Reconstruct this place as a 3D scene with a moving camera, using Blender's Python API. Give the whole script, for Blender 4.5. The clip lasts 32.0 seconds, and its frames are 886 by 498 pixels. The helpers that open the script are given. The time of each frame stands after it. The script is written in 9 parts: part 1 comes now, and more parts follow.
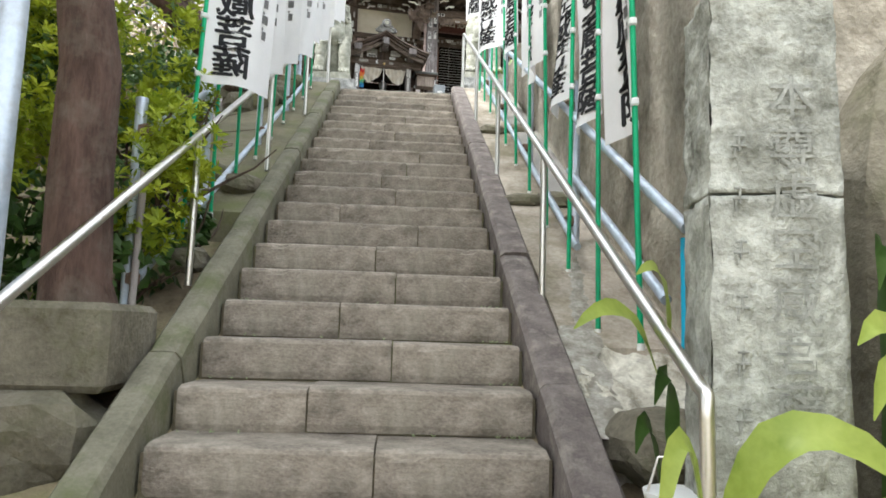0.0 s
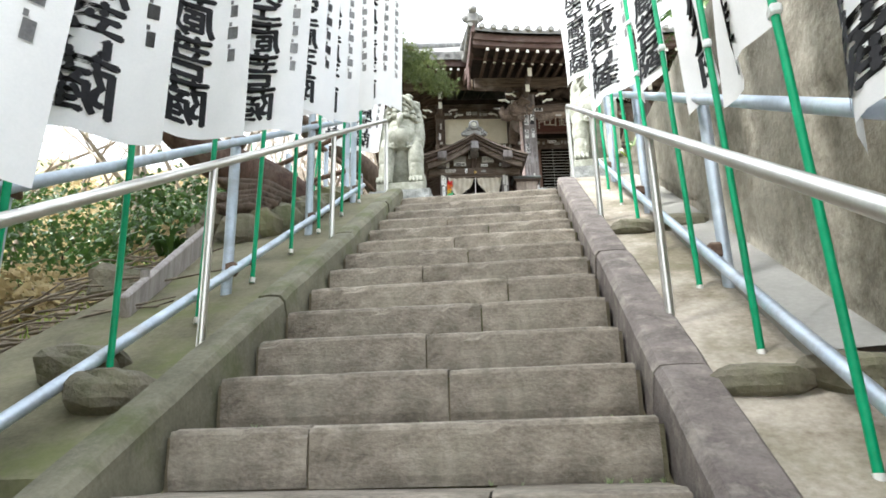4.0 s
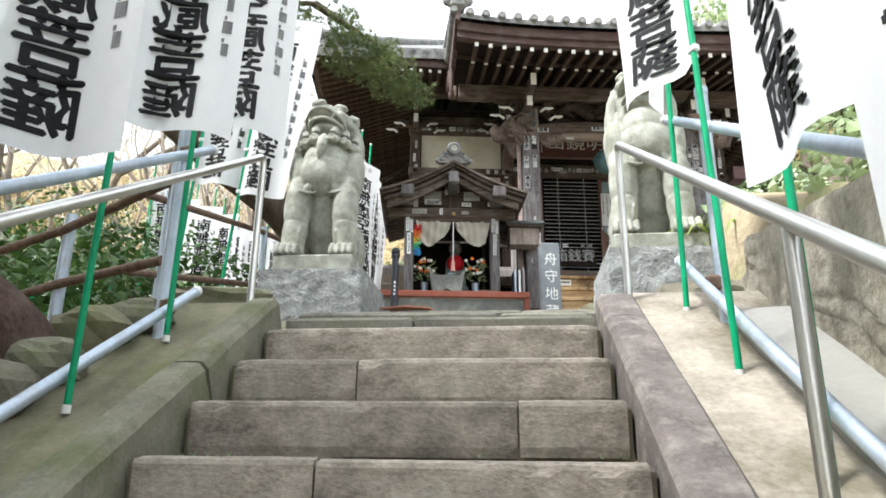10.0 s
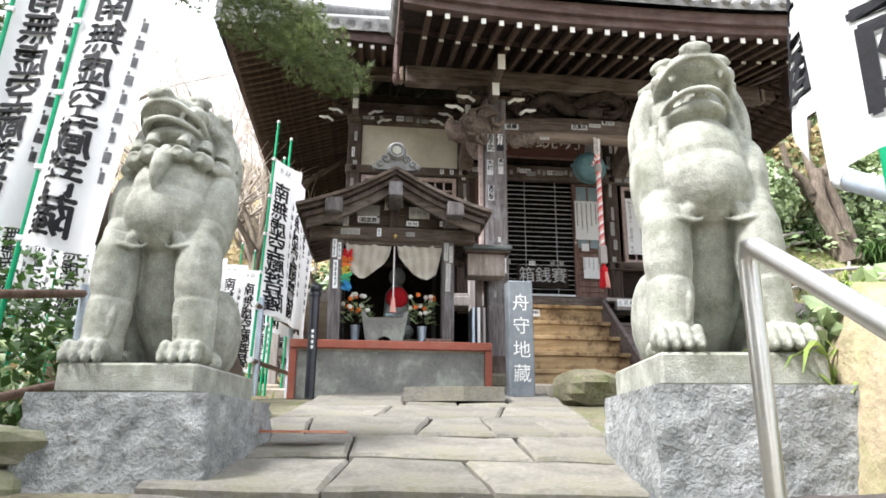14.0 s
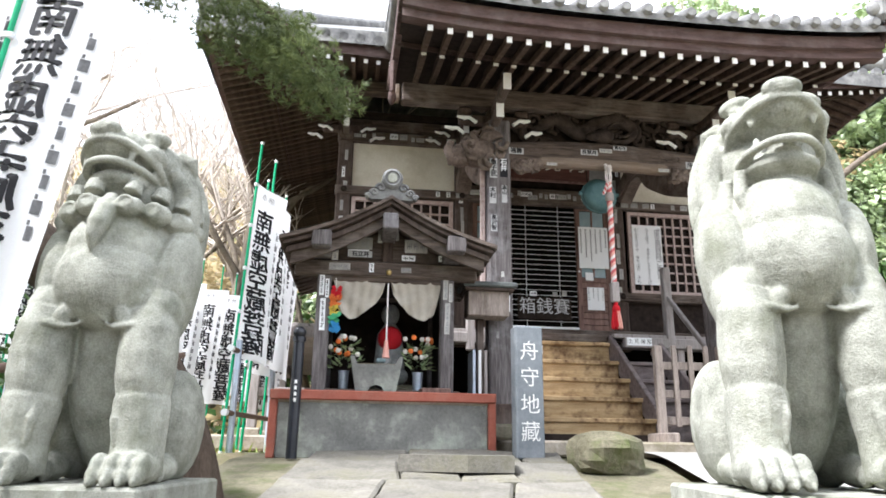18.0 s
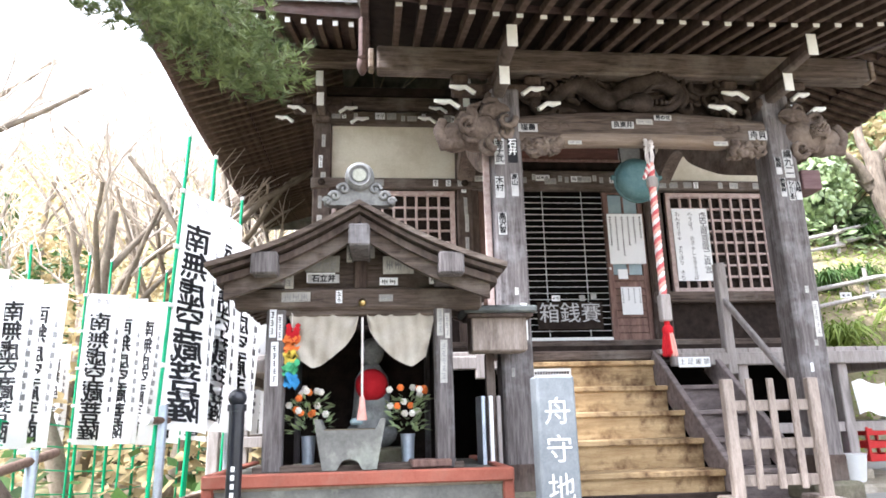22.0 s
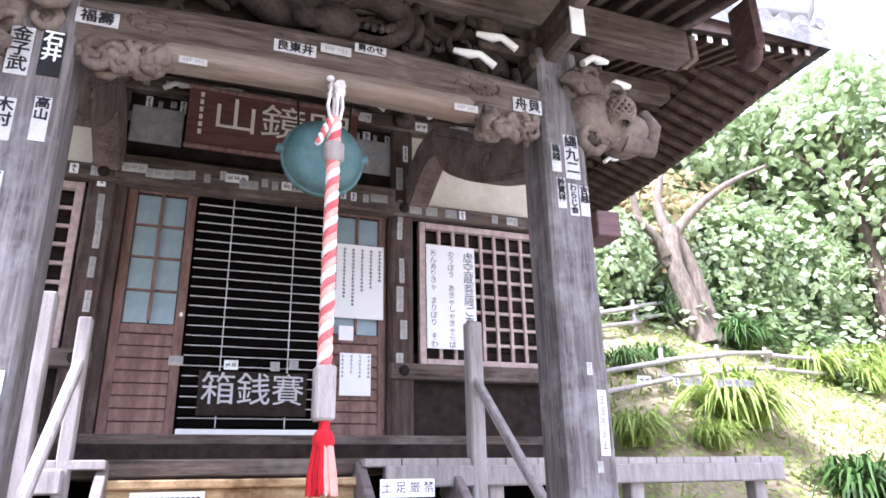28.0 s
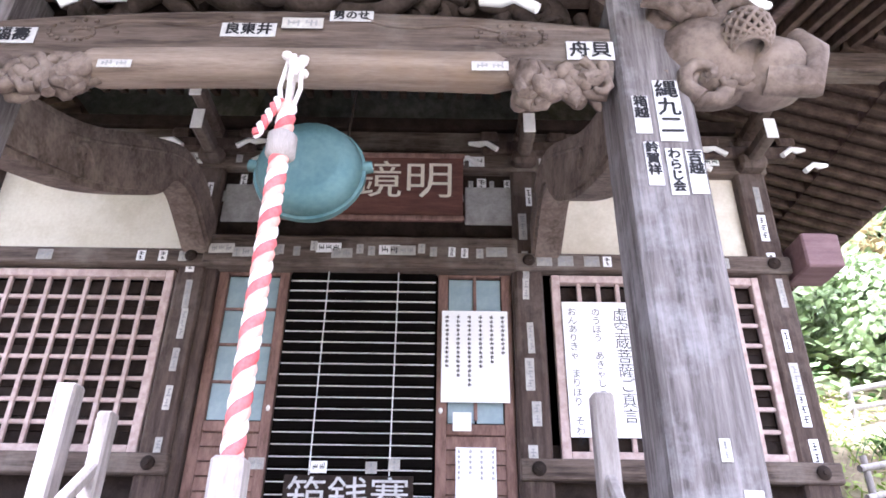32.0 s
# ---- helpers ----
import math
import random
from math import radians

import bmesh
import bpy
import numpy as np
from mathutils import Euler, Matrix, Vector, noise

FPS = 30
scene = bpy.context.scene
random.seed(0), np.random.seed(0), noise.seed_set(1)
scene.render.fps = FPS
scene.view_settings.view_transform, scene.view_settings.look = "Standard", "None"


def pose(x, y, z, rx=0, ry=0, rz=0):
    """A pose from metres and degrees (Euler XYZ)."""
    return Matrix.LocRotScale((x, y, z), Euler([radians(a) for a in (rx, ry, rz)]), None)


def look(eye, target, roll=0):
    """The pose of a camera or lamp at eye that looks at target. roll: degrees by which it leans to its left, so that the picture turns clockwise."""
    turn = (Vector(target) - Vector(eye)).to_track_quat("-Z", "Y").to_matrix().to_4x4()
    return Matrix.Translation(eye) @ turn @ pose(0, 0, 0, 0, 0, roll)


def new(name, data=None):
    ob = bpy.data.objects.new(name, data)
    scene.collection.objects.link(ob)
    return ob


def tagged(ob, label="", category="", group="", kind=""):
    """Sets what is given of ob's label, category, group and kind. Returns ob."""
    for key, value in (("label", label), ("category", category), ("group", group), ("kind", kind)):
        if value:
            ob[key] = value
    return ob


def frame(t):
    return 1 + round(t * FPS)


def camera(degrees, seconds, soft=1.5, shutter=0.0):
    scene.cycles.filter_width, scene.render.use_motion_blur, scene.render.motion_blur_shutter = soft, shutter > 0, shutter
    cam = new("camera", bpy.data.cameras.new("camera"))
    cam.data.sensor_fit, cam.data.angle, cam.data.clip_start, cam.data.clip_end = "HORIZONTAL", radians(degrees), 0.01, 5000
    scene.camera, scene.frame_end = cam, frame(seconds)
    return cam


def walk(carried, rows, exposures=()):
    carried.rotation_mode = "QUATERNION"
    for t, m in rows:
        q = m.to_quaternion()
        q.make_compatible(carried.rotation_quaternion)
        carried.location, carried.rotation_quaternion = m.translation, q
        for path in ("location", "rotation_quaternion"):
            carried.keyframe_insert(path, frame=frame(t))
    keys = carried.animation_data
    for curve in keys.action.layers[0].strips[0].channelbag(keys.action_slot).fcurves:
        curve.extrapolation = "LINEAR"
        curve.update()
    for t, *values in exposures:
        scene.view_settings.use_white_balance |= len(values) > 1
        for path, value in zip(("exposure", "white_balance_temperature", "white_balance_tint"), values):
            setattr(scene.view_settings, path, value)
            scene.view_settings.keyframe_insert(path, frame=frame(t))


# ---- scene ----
cam = camera(66.0, 32.0, soft=1.7)
ROWS = [
    (0, (0.170, -2.343, 0.668), (0.290, -0.360, 0.902), 1.7),
    (0.5, (0.223, -1.934, 0.727), (0.307, 0.055, 0.925), 2.6),
    (1, (0.228, -1.448, 0.811), (0.281, 0.538, 1.048), 0.8),
    (1.5, (0.278, -1.031, 0.867), (0.266, 0.948, 1.157), 0.6),
    (2, (0.347, -0.659, 0.933), (0.126, 1.297, 1.285), 0.1),
    (2.5, (0.339, -0.246, 1.082), (0.109, 1.667, 1.617), 1.4),
    (3, (0.375, 0.082, 1.182), (0.226, 2.000, 1.728), 0.2),
    (3.5, (0.386, 0.362, 1.337), (0.145, 2.260, 1.921), -1.8),
    (5.5, (0.428, 1.470, 1.968), (0.276, 3.388, 2.513), 0.6),
    (6, (0.393, 1.729, 2.158), (0.200, 3.638, 2.723), 0.2),
    (6.5, (0.365, 2.011, 2.329), (0.154, 3.911, 2.914), 0.9),
    (7, (0.405, 2.280, 2.469), (0.301, 4.188, 3.064), 0.6),
    (7.5, (0.410, 2.554, 2.597), (0.237, 4.454, 3.194), 0.9),
    (8, (0.422, 2.821, 2.779), (0.223, 4.714, 3.393), 0.7),
    (8.5, (0.433, 3.079, 2.942), (0.269, 4.978, 3.547), -0.1),
    (9, (0.406, 3.377, 3.089), (0.163, 5.272, 3.681), 0.4),
    (9.5, (0.401, 3.635, 3.231), (0.247, 5.535, 3.835), 0.8),
    (10, (0.395, 3.886, 3.395), (0.195, 5.785, 3.988), 0.5),
    (10.5, (0.362, 4.125, 3.574), (0.201, 6.022, 4.186), 0.8),
    (11, (0.356, 4.374, 3.725), (0.264, 6.277, 4.337), 0.1),
    (11.5, (0.374, 4.647, 3.845), (0.188, 6.545, 4.447), 0.4),
    (12, (0.356, 4.884, 4.014), (0.211, 6.776, 4.644), 0.2),
    (12.5, (0.361, 5.140, 4.182), (0.250, 7.047, 4.773), -1.0),
    (13, (0.299, 5.417, 4.271), (0.149, 7.341, 4.797), -0.1),
    (13.5, (0.297, 5.588, 4.435), (0.194, 7.519, 4.942), 1.2),
    (14, (0.353, 5.794, 4.581), (0.287, 7.721, 5.117), 0.4),
    (14.5, (0.291, 5.893, 4.659), (0.191, 7.805, 5.237), 0.3),
    (15, (0.224, 6.019, 4.791), (0.131, 7.942, 5.333), 2.8),
    (15.5, (0.182, 6.063, 4.875), (0.241, 7.979, 5.446), 3.3),
    (17.5, (0.208, 6.220, 4.918), (0.256, 8.156, 5.416), 1.7),
    (18, (0.223, 6.368, 5.029), (0.192, 8.288, 5.590), 0.8),
    (18.5, (0.241, 6.478, 5.062), (0.103, 8.398, 5.609), 0.3),
    (19, (0.221, 6.663, 5.224), (0.101, 8.572, 5.807), 1.3),
    (19.5, (0.323, 6.873, 5.303), (0.384, 8.796, 5.849), 0.8),
    (20, (0.356, 7.078, 5.457), (0.259, 9.001, 5.999), -0.5),
    (20.5, (0.300, 7.239, 5.507), (0.124, 9.151, 6.067), -0.5),
    (21, (0.294, 7.382, 5.660), (0.216, 9.333, 6.091), -1.2),
    (21.5, (0.348, 7.671, 5.731), (0.329, 9.620, 6.181), -1.6),
    (22, (0.385, 7.924, 5.796), (0.304, 9.861, 6.287), -1.4),
    (22.5, (0.346, 8.210, 5.817), (0.265, 10.152, 6.288), 1.0),
    (23, (0.330, 8.455, 5.864), (0.489, 10.396, 6.315), 2.2),
    (23.5, (0.444, 8.731, 5.934), (0.726, 10.664, 6.363), -0.1),
    (24, (0.555, 8.980, 5.998), (0.985, 10.885, 6.429), -0.6),
    (24.5, (0.634, 9.317, 6.062), (1.272, 11.154, 6.523), -1.2),
    (25, (0.759, 9.508, 6.078), (1.543, 11.287, 6.549), -3.0),
    (25.5, (1.024, 9.690, 6.144), (1.769, 11.474, 6.655), -3.5),
    (27.5, (1.658, 10.510, 6.261), (2.053, 12.364, 6.897), -2.7),
    (28, (1.815, 10.699, 6.275), (2.233, 12.538, 6.942), -1.3),
    (28.5, (1.960, 10.876, 6.297), (2.376, 12.730, 6.922), -1.7),
    (29, (2.135, 10.911, 6.298), (2.420, 12.800, 6.892), -2.3),
    (29.5, (2.277, 11.008, 6.318), (2.318, 12.915, 6.921), 0.5),
    (30, (2.379, 11.264, 6.361), (2.322, 13.153, 7.016), 0.8),
    (30.5, (2.441, 11.394, 6.392), (2.366, 13.249, 7.135), -0.2),
    (31, (2.601, 11.523, 6.406), (2.457, 13.332, 7.249), 0.4),
    (31.5, (2.692, 11.633, 6.410), (2.459, 13.406, 7.305), 0.6),
    (32, (2.731, 11.830, 6.431), (2.478, 13.581, 7.365), 0.9),
]
EXPOSURES = [(0.0, 1.13, 6300, 8), (1.5, 1.15, 6250, 5), (3.0, 1.42, 6200, 6), (6.0, 1.32, 6300, 8), (9.0, 1.0, 6200, 7), (12.5, 1.05, 6200, 11), (16.0, 1.2, 6150, 12), (18.0, 1.2, 6050, 12), (20.0, 1.65, 6000, 14), (22.0, 1.93, 5950, 14), (24, 2.16, 5820, 16), (25.5, 2.04, 5750, 17), (28.0, 2.14, 5550, 24), (30.0, 2.27, 5500, 25), (32.0, 2.72, 5500, 25)]
walk(cam, [(t, look(e, g, r)) for t, e, g, r in ROWS], EXPOSURES)

# ---- light ----
world = bpy.data.worlds.new("sky")
scene.world = world
world.use_nodes = True
wn, wl = world.node_tree.nodes, world.node_tree.links
SUN_EL, SUN_AZ = radians(54), radians(240)   # azimuth clockwise from +y
sky = wn.new("ShaderNodeTexSky")
sky.sky_type, sky.sun_disc, sky.sun_elevation, sky.sun_rotation = "NISHITA", False, SUN_EL, SUN_AZ
sky.air_density, sky.dust_density, sky.ozone_density = 1.0, 6.0, 1.0
veil = wn.new("ShaderNodeMixRGB")
veil.inputs[0].default_value = 0.75
veil.inputs[2].default_value = (17.0, 17.4, 18.0, 1)   # thin white cloud
wl.new(sky.outputs[0], veil.inputs[1])
wl.new(veil.outputs[0], wn["Background"].inputs[0])
wn["Background"].inputs[1].default_value = 0.08
sun_data = bpy.data.lights.new("sun", "SUN")
sun_data.energy, sun_data.angle, sun_data.color = 4.8, radians(12), (1.0, 0.97, 0.93)
sun = new("sun", sun_data)
to_sun = Vector((math.sin(SUN_AZ) * math.cos(SUN_EL), math.cos(SUN_AZ) * math.cos(SUN_EL), math.sin(SUN_EL)))
sun.matrix_basis = look(to_sun * 60, (0, 0, 0))

# ---- materials ----
def mat(name, c1, c2, rough=0.8, scale=6.0, fine=60.0, bump=0.3, metal=0.0, stain=None, stain_scale=1.5, stain_amt=0.5,
        stretch=(1, 1, 1), piece=0.0, spec=0.3, dist=0.01, through_light=0.0):
    m = bpy.data.materials.new(name)
    m.use_nodes = True
    n, l = m.node_tree.nodes, m.node_tree.links
    p = n["Principled BSDF"]
    p.inputs["Roughness"].default_value, p.inputs["Metallic"].default_value = rough, metal
    p.inputs["Specular IOR Level"].default_value = spec
    tc, mp = n.new("ShaderNodeTexCoord"), n.new("ShaderNodeMapping")
    mp.inputs["Scale"].default_value = stretch
    l.new(tc.outputs["Object"], mp.inputs[0])
    big, small = n.new("ShaderNodeTexNoise"), n.new("ShaderNodeTexNoise")
    for q, sc, d in ((big, scale, 6), (small, fine, 4)):
        q.inputs["Scale"].default_value, q.inputs["Detail"].default_value, q.inputs["Roughness"].default_value = sc, d, 0.65
        l.new(mp.outputs[0], q.inputs["Vector"])
    add = n.new("ShaderNodeMath")
    add.operation = "MULTIPLY_ADD"
    l.new(small.outputs[0], add.inputs[0])
    add.inputs[1].default_value = 0.45
    sub = n.new("ShaderNodeMath")
    sub.operation = "SUBTRACT"
    l.new(big.outputs[0], sub.inputs[0])
    sub.inputs[1].default_value = 0.22
    l.new(sub.outputs[0], add.inputs[2])
    ramp = n.new("ShaderNodeValToRGB")
    ramp.color_ramp.elements[0].position, ramp.color_ramp.elements[1].position = 0.3, 0.72
    ramp.color_ramp.elements[0].color, ramp.color_ramp.elements[1].color = (*c1, 1), (*c2, 1)
    l.new(add.outputs[0], ramp.inputs[0])
    col = ramp.outputs[0]
    if stain:
        sn, sr, mx = n.new("ShaderNodeTexNoise"), n.new("ShaderNodeValToRGB"), n.new("ShaderNodeMixRGB")
        sn.inputs["Scale"].default_value, sn.inputs["Detail"].default_value = stain_scale, 8
        sn.inputs["Roughness"].default_value = 0.7
        l.new(tc.outputs["Object"], sn.inputs["Vector"])
        sr.color_ramp.elements[0].position, sr.color_ramp.elements[1].position = 0.5, 0.66
        sr.color_ramp.elements[1].color = (stain_amt,) * 3 + (1,)
        l.new(sn.outputs[0], sr.inputs[0])
        l.new(sr.outputs[0], mx.inputs[0])
        l.new(col, mx.inputs[1])
        mx.inputs[2].default_value = (*stain, 1)
        col = mx.outputs[0]
    if piece:
        oi, mr, hs = n.new("ShaderNodeObjectInfo"), n.new("ShaderNodeMapRange"), n.new("ShaderNodeHueSaturation")
        mr.inputs[3].default_value, mr.inputs[4].default_value = 1 - piece, 1 + piece
        l.new(oi.outputs["Random"], mr.inputs[0])
        l.new(mr.outputs[0], hs.inputs["Value"])
        l.new(col, hs.inputs["Color"])
        col = hs.outputs[0]
    l.new(col, p.inputs["Base Color"])
    if bump:
        b = n.new("ShaderNodeBump")
        b.inputs["Strength"].default_value, b.inputs["Distance"].default_value = bump, dist
        l.new(add.outputs[0], b.inputs["Height"])
        l.new(b.outputs[0], p.inputs["Normal"])
    if through_light:
        tr, ms = n.new("ShaderNodeBsdfTranslucent"), n.new("ShaderNodeMixShader")
        l.new(col, tr.inputs[0])
        ms.inputs[0].default_value = through_light
        l.new(p.outputs[0], ms.inputs[1])
        l.new(tr.outputs[0], ms.inputs[2])
        l.new(ms.outputs[0], n["Material Output"].inputs[0])
    return m


STEP = mat("step_stone", (0.118, 0.100, 0.080), (0.415, 0.366, 0.305), 0.9, 5, 60, 0.9, stretch=(0.85, 1, 1.3), dist=0.012, stain=(0.15, 0.143, 0.11), stain_scale=3.0, piece=0.14)
CURB = mat("curb_stone", (0.105, 0.088, 0.082), (0.235, 0.205, 0.19), 0.9, 5, 70, 1.0, dist=0.012, stain=(0.34, 0.31, 0.27), stain_scale=7, stain_amt=0.7, piece=0.1)
MOSSY = mat("mossy_curb", (0.127, 0.121, 0.086), (0.265, 0.253, 0.190), 0.92, 4, 60, 0.5, stain=(0.09, 0.11, 0.035), stain_scale=2.5, stain_amt=0.7, piece=0.1)
CONC = mat("concrete", (0.202, 0.172, 0.130), (0.507, 0.455, 0.387), 0.92, 2.6, 40, 0.7, stain=(0.14, 0.125, 0.07), stain_scale=1.8, stain_amt=0.7)
CONC_G = mat("mossy_concrete", (0.109, 0.102, 0.065), (0.246, 0.225, 0.152), 0.92, 2.5, 45, 0.4, stain=(0.13, 0.15, 0.05), stain_scale=1.6, stain_amt=0.7)
MORTAR = mat("pale_mortar", (0.17, 0.157, 0.125), (0.47, 0.455, 0.41), 0.9, 12, 60, 0.8, stain=(0.20, 0.183, 0.145), stain_scale=9, stain_amt=0.95, dist=0.012)
WALLC = mat("retaining_concrete", (0.224, 0.199, 0.157), (0.588, 0.546, 0.462), 0.92, 1.8, 24, 1.0, stain=(0.075, 0.066, 0.045), stain_scale=1.3, stain_amt=0.8, dist=0.03)
RUBBLE = mat("pale_rubble", (0.289, 0.264, 0.204), (0.850, 0.833, 0.731), 0.92, 5, 50, 1.0, stain=(0.11, 0.10, 0.075), stain_scale=4, stain_amt=0.8, dist=0.02)
SLAB = mat("paving_stone", (0.10, 0.094, 0.078), (0.25, 0.236, 0.205), 0.9, 3, 50, 0.7, stain=(0.12, 0.115, 0.06), stain_scale=1.7, stain_amt=0.6, piece=0.16, dist=0.012)
EARTH = mat("earth", (0.09, 0.075, 0.05), (0.20, 0.17, 0.12), 0.95, 2, 30, 0.7, stain=(0.10, 0.12, 0.045), stain_scale=0.8, stain_amt=0.7, dist=0.03)
YARD = mat("yard_concrete", (0.231, 0.224, 0.211), (0.340, 0.333, 0.313), 0.9, 1.2, 40, 0.25, stain=(0.28, 0.27, 0.23), stain_scale=0.7)
HILLM = mat("hill_earth", (0.150, 0.115, 0.072), (0.410, 0.340, 0.225), 0.95, 0.9, 14, 0.8, stain=(0.16, 0.21, 0.06), stain_scale=0.6, stain_amt=0.8, dist=0.06)
LIONM = mat("statue_stone", (0.17, 0.175, 0.145), (0.47, 0.475, 0.415), 0.9, 6, 130, 1.0, stain=(0.17, 0.18, 0.125), stain_scale=3.5, stain_amt=0.65)
ROUGHM = mat("rough_granite", (0.17, 0.18, 0.18), (0.42, 0.43, 0.42), 0.9, 9, 60, 1.0, dist=0.04)
ROCKM = mat("rock", (0.10, 0.09, 0.065), (0.24, 0.22, 0.17), 0.92, 4, 40, 0.8, stain=(0.09, 0.10, 0.04), stain_scale=3, dist=0.03)
STELEM = mat("stele_stone", (0.125, 0.128, 0.108), (0.47, 0.485, 0.44), 0.92, 6, 45, 1.4, stain=(0.56, 0.575, 0.53), stain_scale=9, stain_amt=0.7, dist=0.015)
STEEL = mat("stainless_steel", (0.58, 0.565, 0.53), (0.72, 0.70, 0.67), 0.33, 3, 90, 0.05, 1.0, stretch=(1, 1, 1))
GALV = mat("galvanised_pipe", (0.40, 0.47, 0.56), (0.58, 0.65, 0.74), 0.45, 5, 60, 0.08, 0.55, stain=(0.30, 0.28, 0.26), stain_scale=6, stain_amt=0.4)
CLAMP = mat("rusty_clamp", (0.10, 0.06, 0.045), (0.24, 0.17, 0.13), 0.7, 20, 90, 0.3, 0.4)
GREEN = mat("green_pole", (0.0, 0.27, 0.115), (0.01, 0.37, 0.17), 0.4, 6, 60, 0.05, piece=0.12)
CLOTH = mat("banner_cloth", (0.80, 0.81, 0.83), (0.90, 0.90, 0.92), 0.9, 3, 120, 0.15, through_light=0.35)
INK = mat("black_ink", (0.008, 0.008, 0.01), (0.02, 0.02, 0.024), 0.8, 10, 80, 0.0)
INKG = mat("faded_ink", (0.20, 0.20, 0.21), (0.36, 0.36, 0.37), 0.9, 10, 80, 0.0)
WOOD = mat("weathered_wood", (0.027, 0.017, 0.013), (0.101, 0.072, 0.059), 0.82, 3, 30, 0.5, stretch=(9, 9, 1), stain=(0.21, 0.18, 0.158), stain_scale=1.2, stain_amt=0.5, dist=0.006)
WOODX = mat("weathered_beam", (0.026, 0.017, 0.013), (0.152, 0.117, 0.096), 0.82, 3, 11, 0.9, stretch=(0.8, 9, 9), stain=(0.27, 0.24, 0.21), stain_scale=1.2, stain_amt=0.45, dist=0.008)
PILLAR = mat("pillar_wood", (0.052, 0.044, 0.043), (0.19, 0.172, 0.171), 0.8, 2.5, 10, 0.9, stretch=(8, 8, 0.6), stain=(0.29, 0.285, 0.30), stain_scale=2.5, stain_amt=0.6, dist=0.008)
# DARK, RAFT and CARVE toned down: under-eave shade put into the colour
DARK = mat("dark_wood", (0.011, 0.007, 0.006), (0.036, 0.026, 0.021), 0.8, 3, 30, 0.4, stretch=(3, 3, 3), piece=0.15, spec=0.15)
RAFT = mat("rafter_wood", (0.045, 0.030, 0.022), (0.117, 0.083, 0.066), 0.85, 3, 30, 0.35, stretch=(4, 4, 4), piece=0.18, spec=0.15)
REDW = mat("red_brown_wood", (0.105, 0.06, 0.048), (0.27, 0.168, 0.14), 0.8, 4, 40, 0.35, stretch=(5, 5, 1))
FASC = mat("fascia_wood", (0.050, 0.030, 0.027), (0.135, 0.088, 0.080), 0.85, 3, 30, 0.4, stretch=(1, 6, 6), stain=(0.17, 0.14, 0.13), stain_scale=3)
GREYW = mat("grey_wood", (0.22, 0.195, 0.185), (0.42, 0.385, 0.37), 0.85, 3, 40, 0.4, stretch=(7, 7, 1), piece=0.1, dist=0.005)
HEADW = mat("brown_carved_wood", (0.050, 0.036, 0.029), (0.200, 0.155, 0.130), 0.85, 6, 40, 0.8, dist=0.01, stain=(0.23, 0.19, 0.16), stain_scale=5, stain_amt=0.5)
CARVE = mat("carved_wood", (0.013, 0.009, 0.007), (0.069, 0.052, 0.044), 0.85, 8, 60, 0.7, dist=0.01, spec=0.2)
YELLOW = mat("fresh_step_wood", (0.27, 0.175, 0.085), (0.52, 0.385, 0.215), 0.75, 2.5, 30, 0.35, stretch=(1, 9, 9), stain=(0.085, 0.042, 0.018), stain_scale=2.6, stain_amt=0.95, piece=0.16, dist=0.004)
WHITE = mat("white_paint", (0.68, 0.68, 0.66), (0.82, 0.82, 0.80), 0.75, 8, 60, 0.1)
PLAST = mat("cream_plaster", (0.60, 0.55, 0.44), (0.76, 0.72, 0.62), 0.9, 2.5, 40, 0.15, stain=(0.50, 0.45, 0.34), stain_scale=2)
PAPER = mat("white_paper", (0.78, 0.79, 0.80), (0.85, 0.86, 0.86), 0.8, 3, 60, 0.05)
OLDW = mat("aged_white_paper", (0.40, 0.40, 0.40), (0.58, 0.58, 0.58), 0.85, 9, 60, 0.1, stain=(0.30, 0.29, 0.28), stain_scale=14, stain_amt=0.6)
OLDPAP = mat("old_paper", (0.30, 0.29, 0.27), (0.52, 0.51, 0.48), 0.9, 9, 60, 0.1, piece=0.3)
TILE = mat("roof_tile", (0.10, 0.10, 0.10), (0.24, 0.24, 0.235), 0.65, 6, 60, 0.3, stain=(0.33, 0.33, 0.30), stain_scale=3, piece=0.15)
REDP = mat("red_rim_paint", (0.27, 0.075, 0.05), (0.38, 0.125, 0.085), 0.75, 5, 60, 0.2, stain=(0.30, 0.15, 0.11), stain_scale=4)
BASEC = mat("stained_plinth", (0.13, 0.13, 0.12), (0.26, 0.26, 0.24), 0.9, 3, 40, 0.4, stain=(0.40, 0.43, 0.36), stain_scale=3.5, stain_amt=0.75)
BLACKP = mat("black_post_paint", (0.008, 0.009, 0.014), (0.02, 0.022, 0.03), 0.3, 10, 60, 0.02, spec=0.5)
CURT = mat("curtain_cloth", (0.340, 0.306, 0.255), (0.476, 0.438, 0.374), 0.95, 5, 120, 0.2)
REDC = mat("red_cloth", (0.45, 0.008, 0.015), (0.62, 0.02, 0.03), 0.85, 6, 90, 0.2)
PINKC = mat("pale_red_cloth", (0.62, 0.28, 0.23), (0.74, 0.42, 0.36), 0.85, 6, 90, 0.2)
ROPEW = mat("white_rope", (0.60, 0.56, 0.55), (0.78, 0.74, 0.72), 0.9, 20, 90, 0.3)
BRONZE = mat("verdigris_bronze", (0.049, 0.112, 0.119), (0.112, 0.189, 0.189), 0.6, 5, 50, 0.25, 0.4)
GLASSF = mat("frosted_glass", (0.22, 0.31, 0.34), (0.32, 0.41, 0.44), 0.25, 3, 30, 0.02, spec=0.5)
